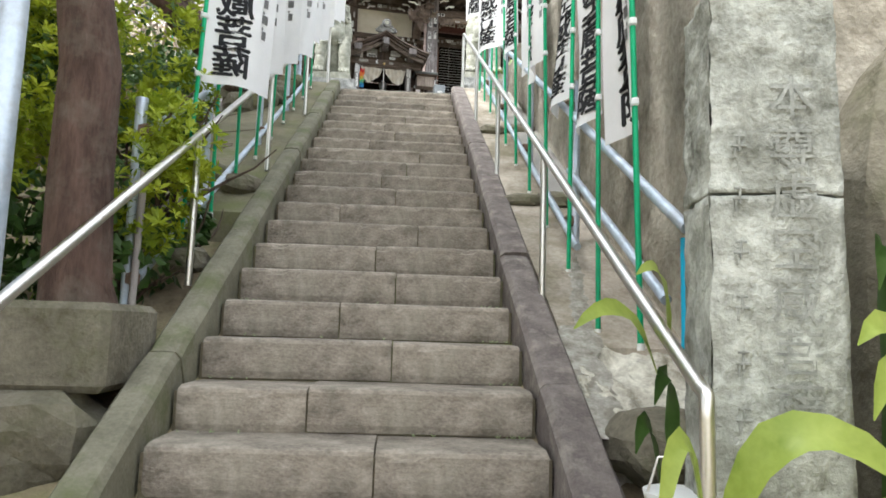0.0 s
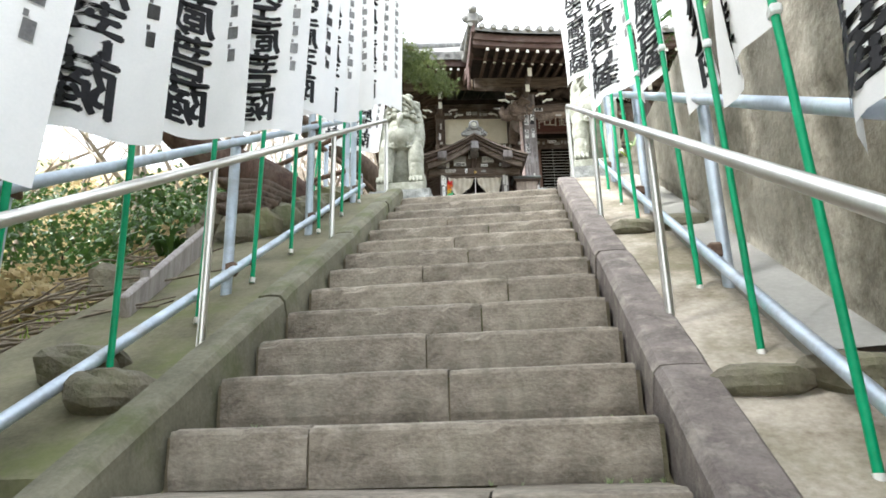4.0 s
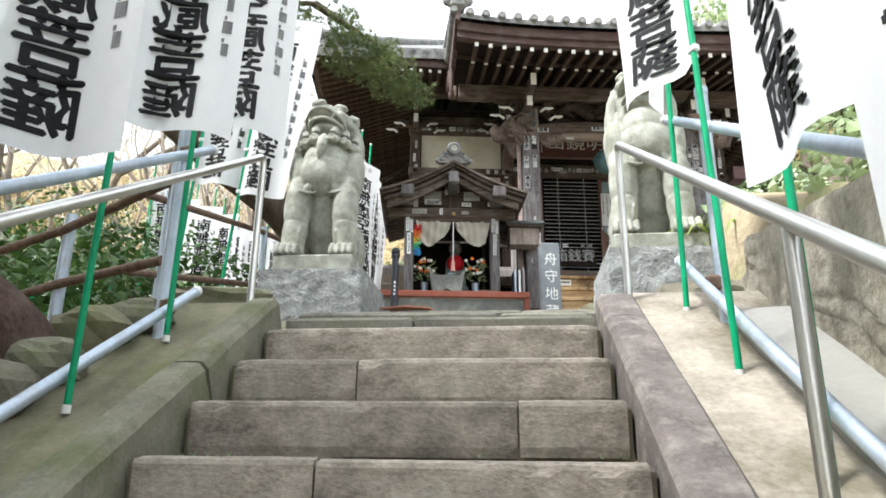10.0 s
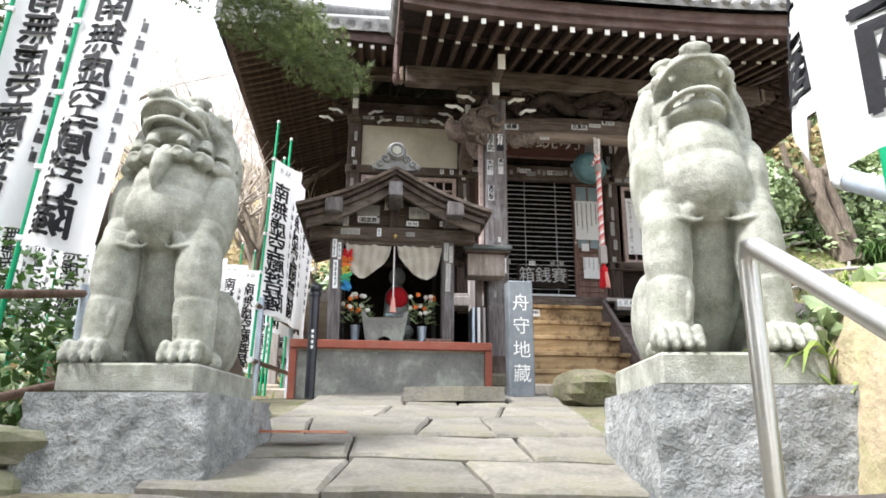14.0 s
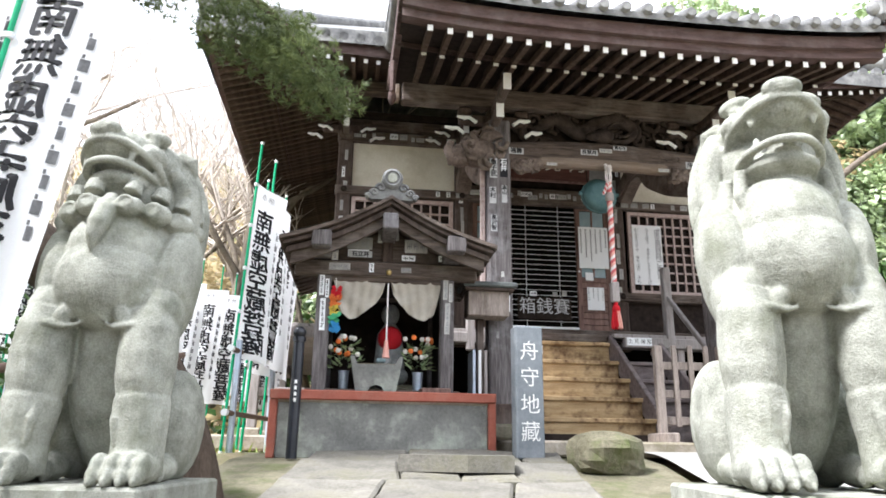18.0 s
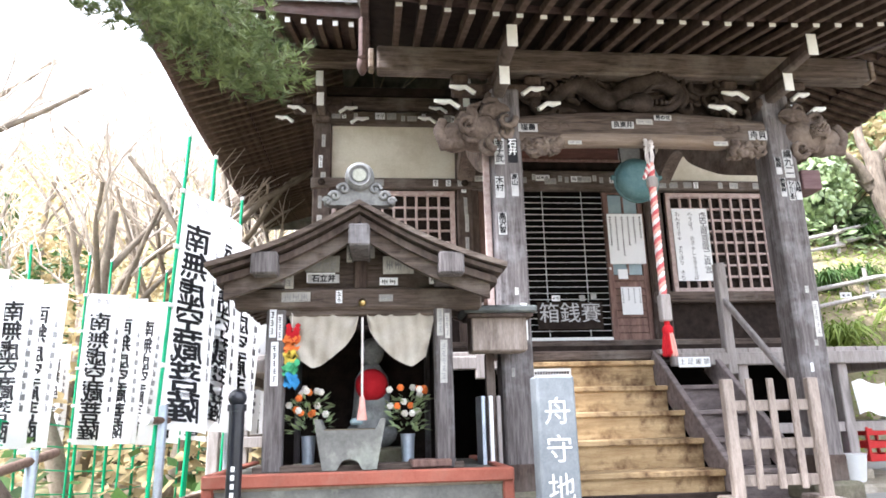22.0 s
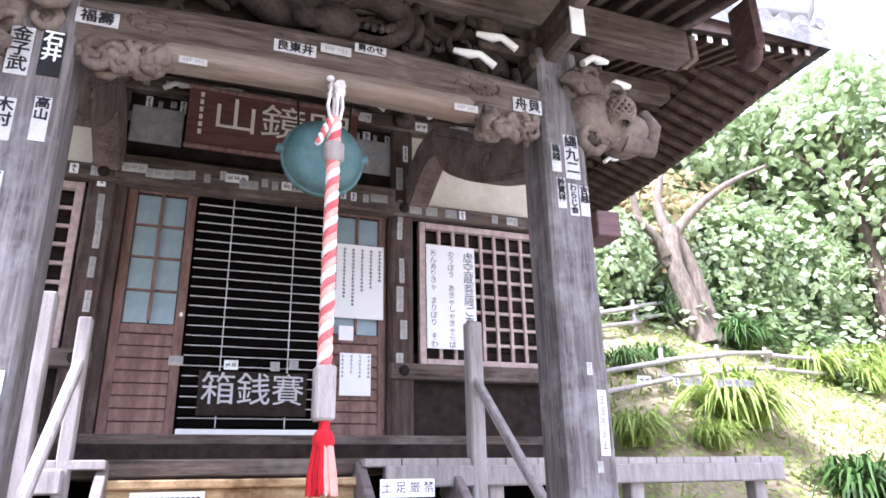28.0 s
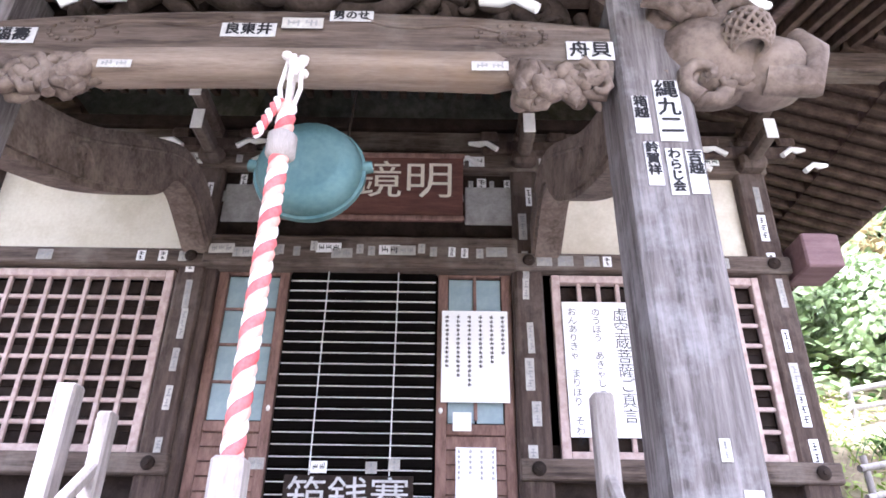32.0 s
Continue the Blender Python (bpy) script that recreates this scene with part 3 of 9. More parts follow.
for i in range(21):
    cuts = [0.0, *JOINTS[i], 1.0]
    y = i * TREAD if i else -0.48
    deep = 0.40 if i else 0.86
    for a, b in zip(cuts, cuts[1:]):
        x0, x1 = -HALF + 0.012 + a * (2 * HALF - 0.024), -HALF + 0.012 + b * (2 * HALF - 0.024)
        bm = M()
        w = x1 - x0 - 0.008
        # a worn block: the nose is chipped and uneven, the face roughly dressed
        nx = max(6, int(w / 0.035))

        def blk(u, v, w=w, deep=deep, i=i, x0=x0):
            x = -w / 2 + u * w
            q = Vector((x + x0 * 3.3 + i * 7.3, i * 3.1, 0.4))
            k = noise.noise(q * 4)
            f = noise.noise(q * 17 + Vector((0, 0, v * 9)))
            chip = max(0.0, noise.noise(q * 9 + Vector((3, 0, 0))) - 0.28) * 0.05
            wear = 0.006 * k
            end = 0.014 * (max(0, 1 - u * w / 0.05) + max(0, 1 - (1 - u) * w / 0.05))
            face = lambda z: 0.004 * noise.noise(Vector((x * 6 + i * 5, z * 9, i))) + 0.003 * f
            ring = [(0.014 + end + wear, -RISE + 0.006), (0.004 + end + wear + face(0.1), -RISE * 0.8), (0.002 + end + wear + face(0.3), -RISE * 0.6), (0.002 + end + wear + face(0.5), -RISE * 0.4), (0.001 + end + wear + face(0.7), -RISE * 0.22),
                    (0.0 + end + wear + chip, -0.024 - chip * 0.5), (0.006 + end + wear + chip, -0.009 - chip * 0.4), (0.022 + end + chip * 0.9, -0.002 - end * 0.5 - abs(wear) * 0.5),
                    (0.07, 0.002 * f), (deep * 0.5, 0.003 * k), (deep, 0.0), (deep, -RISE)]
            yy, zz = ring[min(11, int(round(v * 11)))]
            return (x, yy, zz)
        bm.grid(blk, nx, 11, False)
        nv = 12
        bm.f += [tuple(range(nv)), tuple(nx * nv + j for j in range(nv))[::-1]]
        bm.s += [False, False]
        ob = part("step_block", bm, STEP, stairs)
        ob.matrix_basis = pose((x0 + x1) / 2, y, i * RISE + rs.uniform(-0.004, 0.004), rs.uniform(-0.4, 0.4), rs.uniform(-0.25, 0.25), rs.uniform(-0.35, 0.35))

# moss tufts and weeds in the joints
mm = M()
for i in range(170):
    k = rs.randrange(1, 20)
    x = rs.choice((-1, 1)) * rs.uniform(0.60, 0.78) if rs.random() < 0.7 else rs.uniform(-0.7, 0.7)
    c = Vector((x, (k + 1) * TREAD - 0.012 - rs.random() * 0.02, k * RISE + 0.004))
    for j in range(6):
        d = Vector((rs.uniform(-1, 1), rs.uniform(-1.2, 0.2), rs.uniform(0.4, 1.2))) * rs.uniform(0.008, 0.022)
        s = Vector((rs.uniform(-1, 1), rs.uniform(-1, 1), 0)) * 0.004
        mm.add([c + s, c - s, c + d], [(0, 1, 2)])
solo("joint_moss", mm, LEAFM, "tufts of green moss and weeds in the step joints", "moss", kind="stuff")

# sloping curbs in separate stones
def curb(name, x0, x1, lift, material, label, length, start, seed):
    root = thing(name, label, "curb")
    root["kind"] = "structure"
    r = random.Random(seed)
    y = start
    while y < 7.1:
        y1 = min(y + length * r.uniform(0.75, 1.3), 7.22)
        m = M()
        L = math.hypot(y1 - y, (y1 - y) * RISE / TREAD)
        n = max(3, int(L / 0.12))

        def sec(u, v, L=L, n=n, y=y):
            k = noise.noise(Vector((u * L * 6 + y * 9, v * 3, x0)))
            w = x1 - x0
            ring = [(x0, -0.34), (x0 + 0.002 * k, -0.03), (x0 + 0.022, -0.004 + 0.005 * k), (x0 + w * 0.5, 0.004 * k), (x1 - 0.022, -0.004 + 0.006 * k), (x1 + 0.004 * k, -0.035), (x1, -0.34)]
            px, pz = ring[int(round(v * 6))]
            e = 0.008 * (max(0, 1 - u * n) + max(0, 1 - (1 - u) * n))
            return (px, 0.004 + u * (L - 0.008), pz - e)
        m.grid(sec, n, 6, False)
        m.f += [tuple(range(7)), tuple(n * 7 + j for j in range(7))[::-1]]
        m.s += [False, False]
        ob = part("curb_stone", m, material, root)
        ob.matrix_basis = pose(0, y, y / TREAD * RISE + lift + r.uniform(-0.008, 0.008), math.degrees(SL) + r.uniform(-0.4, 0.4), 0, r.uniform(-0.4, 0.4))
        y = y1 + 0.006
    return root


curb("curb_right", 0.80, 0.99, 0.075, CURB, "sloping purplish stone curb along the stairs", 1.15, -0.35, 3)
curb("curb_left", -0.955, -0.80, 0.085, MOSSY, "sloping mossy stone curb along the stairs", 1.6, -0.6, 8)
struct("curb_cheek_left", slope_strip(-0.95, -0.81, -0.6, 7.2, -0.05, 0.6), MOSSY)
struct("curb_cheek_right", slope_strip(0.81, 0.985, -0.35, 7.2, -0.05, 0.6), CURB)

# flat stones bedded in the slopes
def rock(c, r, seed, material=ROCKM, label="rough mossy stone bedded in the slope", name="rock", group=""):
    m = M()
    q = random.Random(seed)
    off = Vector((q.uniform(0, 50), q.uniform(0, 50), q.uniform(0, 50)))
    n1, n2 = 14, 9

    def f(u, v):
        a, b = math.pi * v, 2 * math.pi * u
        p = Vector((math.sin(a) * math.cos(b), math.sin(a) * math.sin(b), math.cos(a)))
        k = 1 + 0.28 * noise.noise(p * 1.3 + off) + 0.10 * noise.noise(p * 3.7 + off)
        p = Vector([math.copysign(abs(t) ** 0.75, t) for t in p])
        return (p.x * r[0] * k, p.y * r[1] * k, p.z * r[2] * k)
    m.grid(f, n1, n2, False)
    return solo(name, m, material, label, "rock", at=(c[0], c[1], c[2]), rz=q.uniform(-12, 12), group=group)


for i, (x, y, sx, sy, sz) in enumerate(((1.10, 2.90, 0.15, 0.10, 0.06), (1.38, 2.92, 0.17, 0.12, 0.075), (1.10, 4.95, 0.15, 0.10, 0.06), (1.42, 4.98, 0.17, 0.12, 0.075),
                                         (-1.10, 2.98, 0.15, 0.16, 0.09), (-1.38, 3.2, 0.16, 0.15, 0.10), (-1.1, 1.75, 0.13, 0.12, 0.08))):
    rock((x, y, y / TREAD * RISE + 0.03), (sx, sy, sz), i)

# ---- stainless handrails ----
def handrail(name, x, ys, start, end, label):
    root = thing(name, label, "handrail")
    rz = lambda y: y / TREAD * RISE + 0.86
    n = 12
    path = [(x, start + (end - start) * i / n, rz(start + (end - start) * i / n)) for i in range(n + 1)]
    part("rail", M().tube(path, 0.0215, 14), STEEL, root)
    for y in ys:
        part("stanchion", M().tube([(x, y, y / TREAD * RISE + 0.01), (x, y, rz(y) - 0.012)], 0.019, 12), STEEL, root)
    for y, s in ((start, -1), (end, 1)):
        bend = [(x, y, rz(y)), (x, y + s * 0.03, rz(y) + s * 0.012), (x, y + s * 0.045, rz(y) - 0.02), (x, y + s * 0.045, rz(y) - 0.08)]
        foot = y / TREAD * RISE if y > 0 else max(-0.2, y / TREAD * RISE)
        bend += [(x, y + s * 0.045, foot)]
        part("end_bend", M().tube(bend, 0.0205, 12), STEEL, root)
    return root


handrail("stainless_handrail", 0.965, (1.45, 3.4, 5.28), -0.56, 7.2, "polished stainless steel handrail beside the stone stairs")
handrail("stainless_handrail", -1.0, (1.5, 3.42, 5.34), -0.9, 7.28, "polished stainless steel handrail on the mossy side")

# ---- galvanised pipe fences that carry the banners ----
def clamp(m, c):
    m.box(c, (0.07, 0.06, 0.075), 0.012)
    m.tube([(c[0], c[1] - 0.05, c[2] - 0.02), (c[0], c[1] + 0.05, c[2] - 0.02)], 0.012, 6)
    return m


def pipe_fence(x, posts, y0, y1, lean, label, lo, hi, start=None):
    root = thing("pipe_fence", label, "fence")
    z = lambda y: y / TREAD * RISE
    for y in posts:
        part("post", M().tube([(x + lean, y, z(y) - 0.05), (x + lean, y, z(y) + hi + 0.16)], 0.030, 12), GALV, root)
        part("post_cap", M().tube([(x + lean, y, z(y) + hi + 0.15), (x + lean, y, z(y) + hi + 0.18)], 0.033, 12), GALV, root)
        for h in (lo, hi):
            part("clamp", clamp(M(), (x + lean * 0.5, y, z(y) + h)), CLAMP, root, "rusty pipe clamp")
    for h in (lo, hi):
        y0 = start if start is not None and h == hi else y0
        part("rail", M().tube([(x, y0, z(y0) + h), (x, y1, z(y1) + h)], 0.0245, 12), GALV, root)
        part("rail_end", M().tube([(x, y1, z(y1) + h), (x, y1 + 0.03, z(y1) + h + 0.017)], 0.027, 12), PLAST_W, root)
    return root


pipe_fence(1.245, (2.15, 3.82, 5.47, 6.95), 1.76, 7.3, 0.085, "bluish galvanised pipe fence tied with rusty clamps", 0.19, 0.99, 0.15)
pipe_fence(-1.205, (1.3, 2.5, 4.17, 5.55, 6.89), 1.32, 7.1, -0.045, "bluish galvanised pipe fence on the garden side", 0.14, 0.93)
mid = thing("pipe_rail", "short galvanised pipe braced between the fence and the wall", "pipe")
part("rail", M().tube([(1.30, 0.50, 0.82), (1.30, 2.2, 1.78)], 0.0245, 12), GALV, mid)
solo("blue_pipe", M().tube([(0, 0, 0), (0, 0, 0.44)], 0.019, 12), BLUEP, "bright blue plastic pipe standing at the fence end", "pipe", at=(1.30, 0.30, 0.62))

# ---- banners ----
BANNER_W, BANNER_H = 0.46, 1.72
txt_main = moved(lettering(column("南無虚空蔵菩薩"), 0.222, INK, 0.92, 0.0055), Matrix.Diagonal((1.10, 1, 1, 1)))
txt_top = lettering("納 奉", 0.075, INKG, 1.0)
bar_me = M()
for i in range(9):
    bar_me.box((0, 0, -0.11 * i - 0.03), (0.030 + 0.012 * (i % 2), 0.0015, 0.06), 0)
    bar_me.box((0.012, 0, -0.11 * i + 0.015), (0.012, 0.0015, 0.02), 0)
bars = bar_me.mesh("small_writing", INKG)
cloth_cache = {}


def cloth(side, style):
    """Hanging cloth whose lower free corner droops; side: +1 flies to the right of its pole."""
    key = (side, style)
    if key not in cloth_cache:
        ph = style * 1.7

        def place(u, v):
            x = side * u * BANNER_W * (1 - 0.06 * v)
            sway = 0.06 * math.sin(v * 3.2 + ph) * u + 0.05 * math.sin(u * 5.0 + v * 2 + ph) * (0.3 + v) * min(1, u * 3)
            z = -v * BANNER_H - u * 0.02 * v * v - 0.01 * u
            return Vector((x, sway - 0.05 * u * v, z))
        cm = M().grid(lambda u, v: place(u, v), 8, 16)
        me = cm.mesh("cloth", CLOTH)

        def wrap(src, ox, oz, dup=True):
            w = src.copy()
            if side > 0:      # read from the back of the cloth
                w.transform(Matrix.Diagonal((-1, 1, 1, 1)))
            for p in w.vertices:
                px = p.co.x + ox
                u = min(1.0, max(0.0, (px if side > 0 else px + BANNER_W) / BANNER_W))
                if side < 0:
                    u = 1 - u
                v = min(1.0, max(0.0, -(p.co.z + oz) / BANNER_H))
                q = place(u, v)
                p.co = (q.x, q.y - 0.004, q.z)
            return w
        mid = side * BANNER_W * 0.47
        off = 0.0 if side > 0 else 0.0
        cloth_cache[key] = (me, wrap(txt_main, mid - 0.03, -0.24), wrap(txt_top, mid - 0.02, -0.06), wrap(bars, mid + 0.165, -0.42))
    return cloth_cache[key]


pole_me = M().tube([(0, 0, 0), (0, 0, 3.0)], 0.0135, 8).mesh("pole", GREEN)
knot = M().tube([(0, 0, 0), (0, 0, 0.03)], 0.0165, 8).mesh("pole_ring", WHITE)
loop_me = M().box((0, 0, 0), (0.05, 0.034, 0.035), 0.006).mesh("banner_loop", CLOTH)


def banner(x, y, z, side, style, rz=0.0, lean=(0, 0), bottom=1.02, bare=False):
    root = thing("banner", "white votive banner with black brush lettering on a green pole", "banner", (x, y, z), rz, group="votive banners")
    root.matrix_basis = root.matrix_basis @ pose(0, 0, 0, lean[0], lean[1], 0)
    part("pole", pole_me, GREEN, root)
    tip = part("pole_cap", knot, WHITE, root)
    tip.matrix_basis = pose(0, 0, 2.99)
    foot = part("pole_tip", knot, WHITE, root)
    if bare:
        return root
    me, t1, t2, t3 = cloth(side, style)
    for nm, d in (("cloth", me), ("lettering", t1), ("heading", t2), ("small_writing", t3)):
        o = part(nm, d, None, root)
        o.matrix_basis = pose(0, 0, bottom + BANNER_H)
    for h in (0.02, 0.45, 0.88, 1.3, 1.68):
        o = part("loop", loop_me, None, root)
        o.matrix_basis = pose(0, 0, bottom + BANNER_H - h)
    return root


rb = random.Random(11)
for i, y in enumerate((1.82, 2.43, 3.05, 3.70, 4.32, 4.94, 5.54, 6.18, 6.80)):
    banner(-1.165, y, y / TREAD * RISE + 0.01, 1, i % 4, 26 + rb.uniform(-7, 7), (rb.uniform(-1, 1.5), rb.uniform(-1, 2)), 1.10 + rb.uniform(-0.06, 0.09))
for i, (y, turn, low) in enumerate(((0.53, -104, 1.36), (1.16, -96, 1.25), (1.80, -92, 1.17), (2.45, -92, 1.30), (3.13, -105, 1.25), (3.82, -88, 1.27), (4.47, -60, 1.14), (5.18, -78, 1.18), (5.82, -105, 1.16), (6.45, -63, 1.36), (7.10, -98, 1.30))):
    up = 0.30 if i == 0 else 0.0      # the lowest pole stands on the rubble
    banner(1.20, y, y / TREAD * RISE + up, -1, (i + 2) % 4, turn + rb.uniform(-3, 3), (rb.uniform(-1, 1), rb.uniform(-3.0, -1.0)), low - up)

# ---- top of the stairs: paving of irregular slabs ----
MOSSBED = mat("mossy_earth_bed", (0.085, 0.078, 0.048), (0.235, 0.215, 0.150), 0.95, 3, 40, 1.0, stain=(0.085, 0.105, 0.030), stain_scale=2.2, stain_amt=0.85, dist=0.03)
DARKROCK = mat("dark_rock", (0.030, 0.026, 0.024), (0.115, 0.100, 0.092), 0.85, 3, 30, 1.0, dist=0.03)
landing = struct("landing_bed", M().prism([(7.3, 3.95), (7.9, 4.14), (8.6, 4.35), (12.2, 4.92), (12.9, 4.97), (12.9, 4.4), (7.3, 3.4)], -1.9, 1.95, "x"), MOSSBED, "earth and mortar bed under the paving slabs")
rp = random.Random(21)
rows_y = [(7.26, 7.62, 4.10), (7.62, 8.02, 4.20), (8.02, 8.55, 4.32), (8.55, 9.15, 4.44), (9.15, 9.8, 4.55), (9.8, 10.5, 4.665), (10.5, 11.2, 4.775), (11.2, 11.9, 4.885), (11.9, 12.6, 4.965)]


def course(r, x):
    """Wandering joint line between two courses of slabs."""
    y = rows_y[r][0] if r < len(rows_y) else rows_y[-1][1]
    sway = 0.0 if r == 0 else 0.09 if r == 1 else 0.13
    return y + sway * noise.noise(Vector((x * 1.1, r * 7.3, 2.0))) + 0.25 * sway * noise.noise(Vector((x * 5.0, r * 3.1, 8.0)))


for ri, (ya, yb, zt) in enumerate(rows_y):
    xa, xb = (-0.95, 1.15) if ri > 1 else (-0.78, 0.80)
    cuts = [(xa, xa)]
    while cuts[-1][0] < xb - 0.15:
        x1 = min(xb, cuts[-1][0] + (rp.uniform(0.34, 0.92) if ri > 1 else rp.uniform(0.55, 1.3)))
        if xb - x1 < 0.25:
            x1 = xb
        sk = 0 if x1 == xb else rp.uniform(-0.13, 0.13) * (1 if ri > 1 else 0.3)
        cuts.append((x1, x1 + sk))
    for (l0, l1), (r0, r1) in zip(cuts, cuts[1:]):
        pts = []
        for k in range(6):
            x = l0 + (r0 - l0) * k / 6
            pts.append((x, course(ri, x)))
        for k in range(4):
            t = k / 4
            pts.append((r0 + (r1 - r0) * t + 0.02 * noise.noise(Vector((r0 * 9, t * 4, ri))), course(ri, r0) * (1 - t) + course(ri + 1, r1) * t))
        for k in range(6):
            x = r1 + (l1 - r1) * k / 6
            pts.append((x, course(ri + 1, x)))
        for k in range(4):
            t = 1 - k / 4
            pts.append((l0 + (l1 - l0) * t + 0.02 * noise.noise(Vector((l0 * 9, t * 4, ri))), course(ri, l0) * (1 - t) + course(ri + 1, l1) * t))
        cx, cy = sum(p[0] for p in pts) / len(pts), sum(p[1] for p in pts) / len(pts)
        pts = [(px - cx, py - cy) for px, py in pts]

        def shrink(p, d):
            s = max(0.5, 1 - d / max(0.05, math.hypot(*p)))
            return (p[0] * s, p[1] * s)
        out, inn = [shrink(p, 0.008) for p in pts], [shrink(p, 0.03) for p in pts]
        m = M()
        np_ = len(pts)
        vs = [(px, py, -0.14) for px, py in out] + [(px, py, -0.016) for px, py in out] + [(px, py, rp.uniform(-0.003, 0.003)) for px, py in inn]
        fs = [(i, (i + 1) % np_, np_ + (i + 1) % np_, np_ + i) for i in range(np_)] + [(np_ + i, np_ + (i + 1) % np_, 2 * np_ + (i + 1) % np_, 2 * np_ + i) for i in range(np_)] + [tuple(range(2 * np_, 3 * np_))]
        m.add(vs, fs)
        ob = part("paving_slab", m, SLAB, landing)
        tilt = math.degrees(math.atan2(0.11, 0.7)) if ri > 1 else 2
        ob.matrix_basis = pose(cx, cy, zt + (cy - (ya + yb) / 2) * math.tan(radians(tilt)), tilt + rp.uniform(-1, 1), rp.uniform(-1.0, 1.0), 0)

ORNM = mat("faded_red_mortar", (0.42, 0.15, 0.09), (0.56, 0.27, 0.18), 0.95, 8, 60, 0.5)
solo("red_scrap", M().prism([(-0.22, 0.0), (-0.10, 0.08), (0.05, 0.06), (0.23, 0.07), (0.20, -0.02), (0.02, -0.09), (-0.12, -0.05)], 0, 0.012, "z"), ORNM, "worn patch of faded red mortar on the paving", "patch", at=(-0.50, 9.42, 4.605))
def yard_pt(u, v):
    x, y = 1.93 + 18.3 * u, 9.45 + 7.7 * v
    hx, hy = x * math.cos(radians(8)) + (y - 7) * math.sin(radians(8)), -x * math.sin(radians(8)) + (y - 7) * math.cos(radians(8)) + 7
    return (x, y, ground_z(y) + 0.015 + yard_rise(hx, hy))
struct("courtyard", M().grid(yard_pt, 30, 24, True), YARD, "pale swept concrete yard beside the hall")

# low walls and rocks beside the landing
for i, (x, y, s) in enumerate(((-1.75, 7.6, 0.26), (-2.2, 8.0, 0.34), (-1.45, 7.95, 0.2), (1.45, 7.75, 0.30), (1.85, 7.95, 0.26), (-1.75, 6.6, 0.25), (-2.0, 5.7, 0.30), (-2.35, 6.4, 0.33), (-2.05, 4.9, 0.26), (-2.5, 5.3, 0.3), (-2.3, 7.3, 0.36))):
    rock((x, y, (land_z(x, y) if x < 0 else 4.1) + s * 0.25), (s, s * 0.8, s * 0.62), 40 + i, label="large rounded garden rock with moss", group="garden rocks")
for i, (x, y, z, sx, sz) in enumerate(((1.22, 8.10, 4.17, 0.24, 0.15), (1.56, 8.04, 4.22, 0.28, 0.19), (-1.30, 7.62, 4.10, 0.17, 0.13), (-1.58, 7.8, 4.14, 0.2, 0.16), (-1.08, 7.52, 4.06, 0.12, 0.09))):
    rock((x, y, z), (sx, sx * 0.8, sz), 140 + i, DARKROCK if x > 0 else MOSSY, "dark rounded rock beside the landing", group="garden rocks")
rock((-1.80, 8.80, 4.53), (0.40, 0.26, 0.10), 160, MOSSY, "broad flat mossy rock beside the plinth", group="garden rocks")
rock((-1.60, 8.72, 4.34), (0.17, 0.14, 0.12), 161, MOSSY, "mossy stone under the flat rock", group="garden rocks")
rock((-1.95, 8.66, 4.32), (0.18, 0.15, 0.13), 162, DARKROCK, "dark stone under the flat rock", group="garden rocks")
solo("granite_block", M().box((0, 0, 0.15), (0.34, 0.30, 0.32), 0.02), ROUGHM, "rough granite block beside the plinth", "stone block", at=(2.18, 8.95, 4.59))
rock((1.42, 11.9, 5.0), (0.30, 0.22, 0.17), 77, MOSSBED, "low mossy boulder before the inscribed stele")
solo("stepping_stone", M().prism([(-0.40, -0.16), (0.10, -0.24), (0.42, -0.15), (0.40, 0.16), (0.0, 0.22), (-0.36, 0.18)], -0.06, 0.055, "z"), SLAB, "thick flat stepping stone before the shrine", "stepping stone", at=(0.26, 11.55, 4.93), rz=-6)


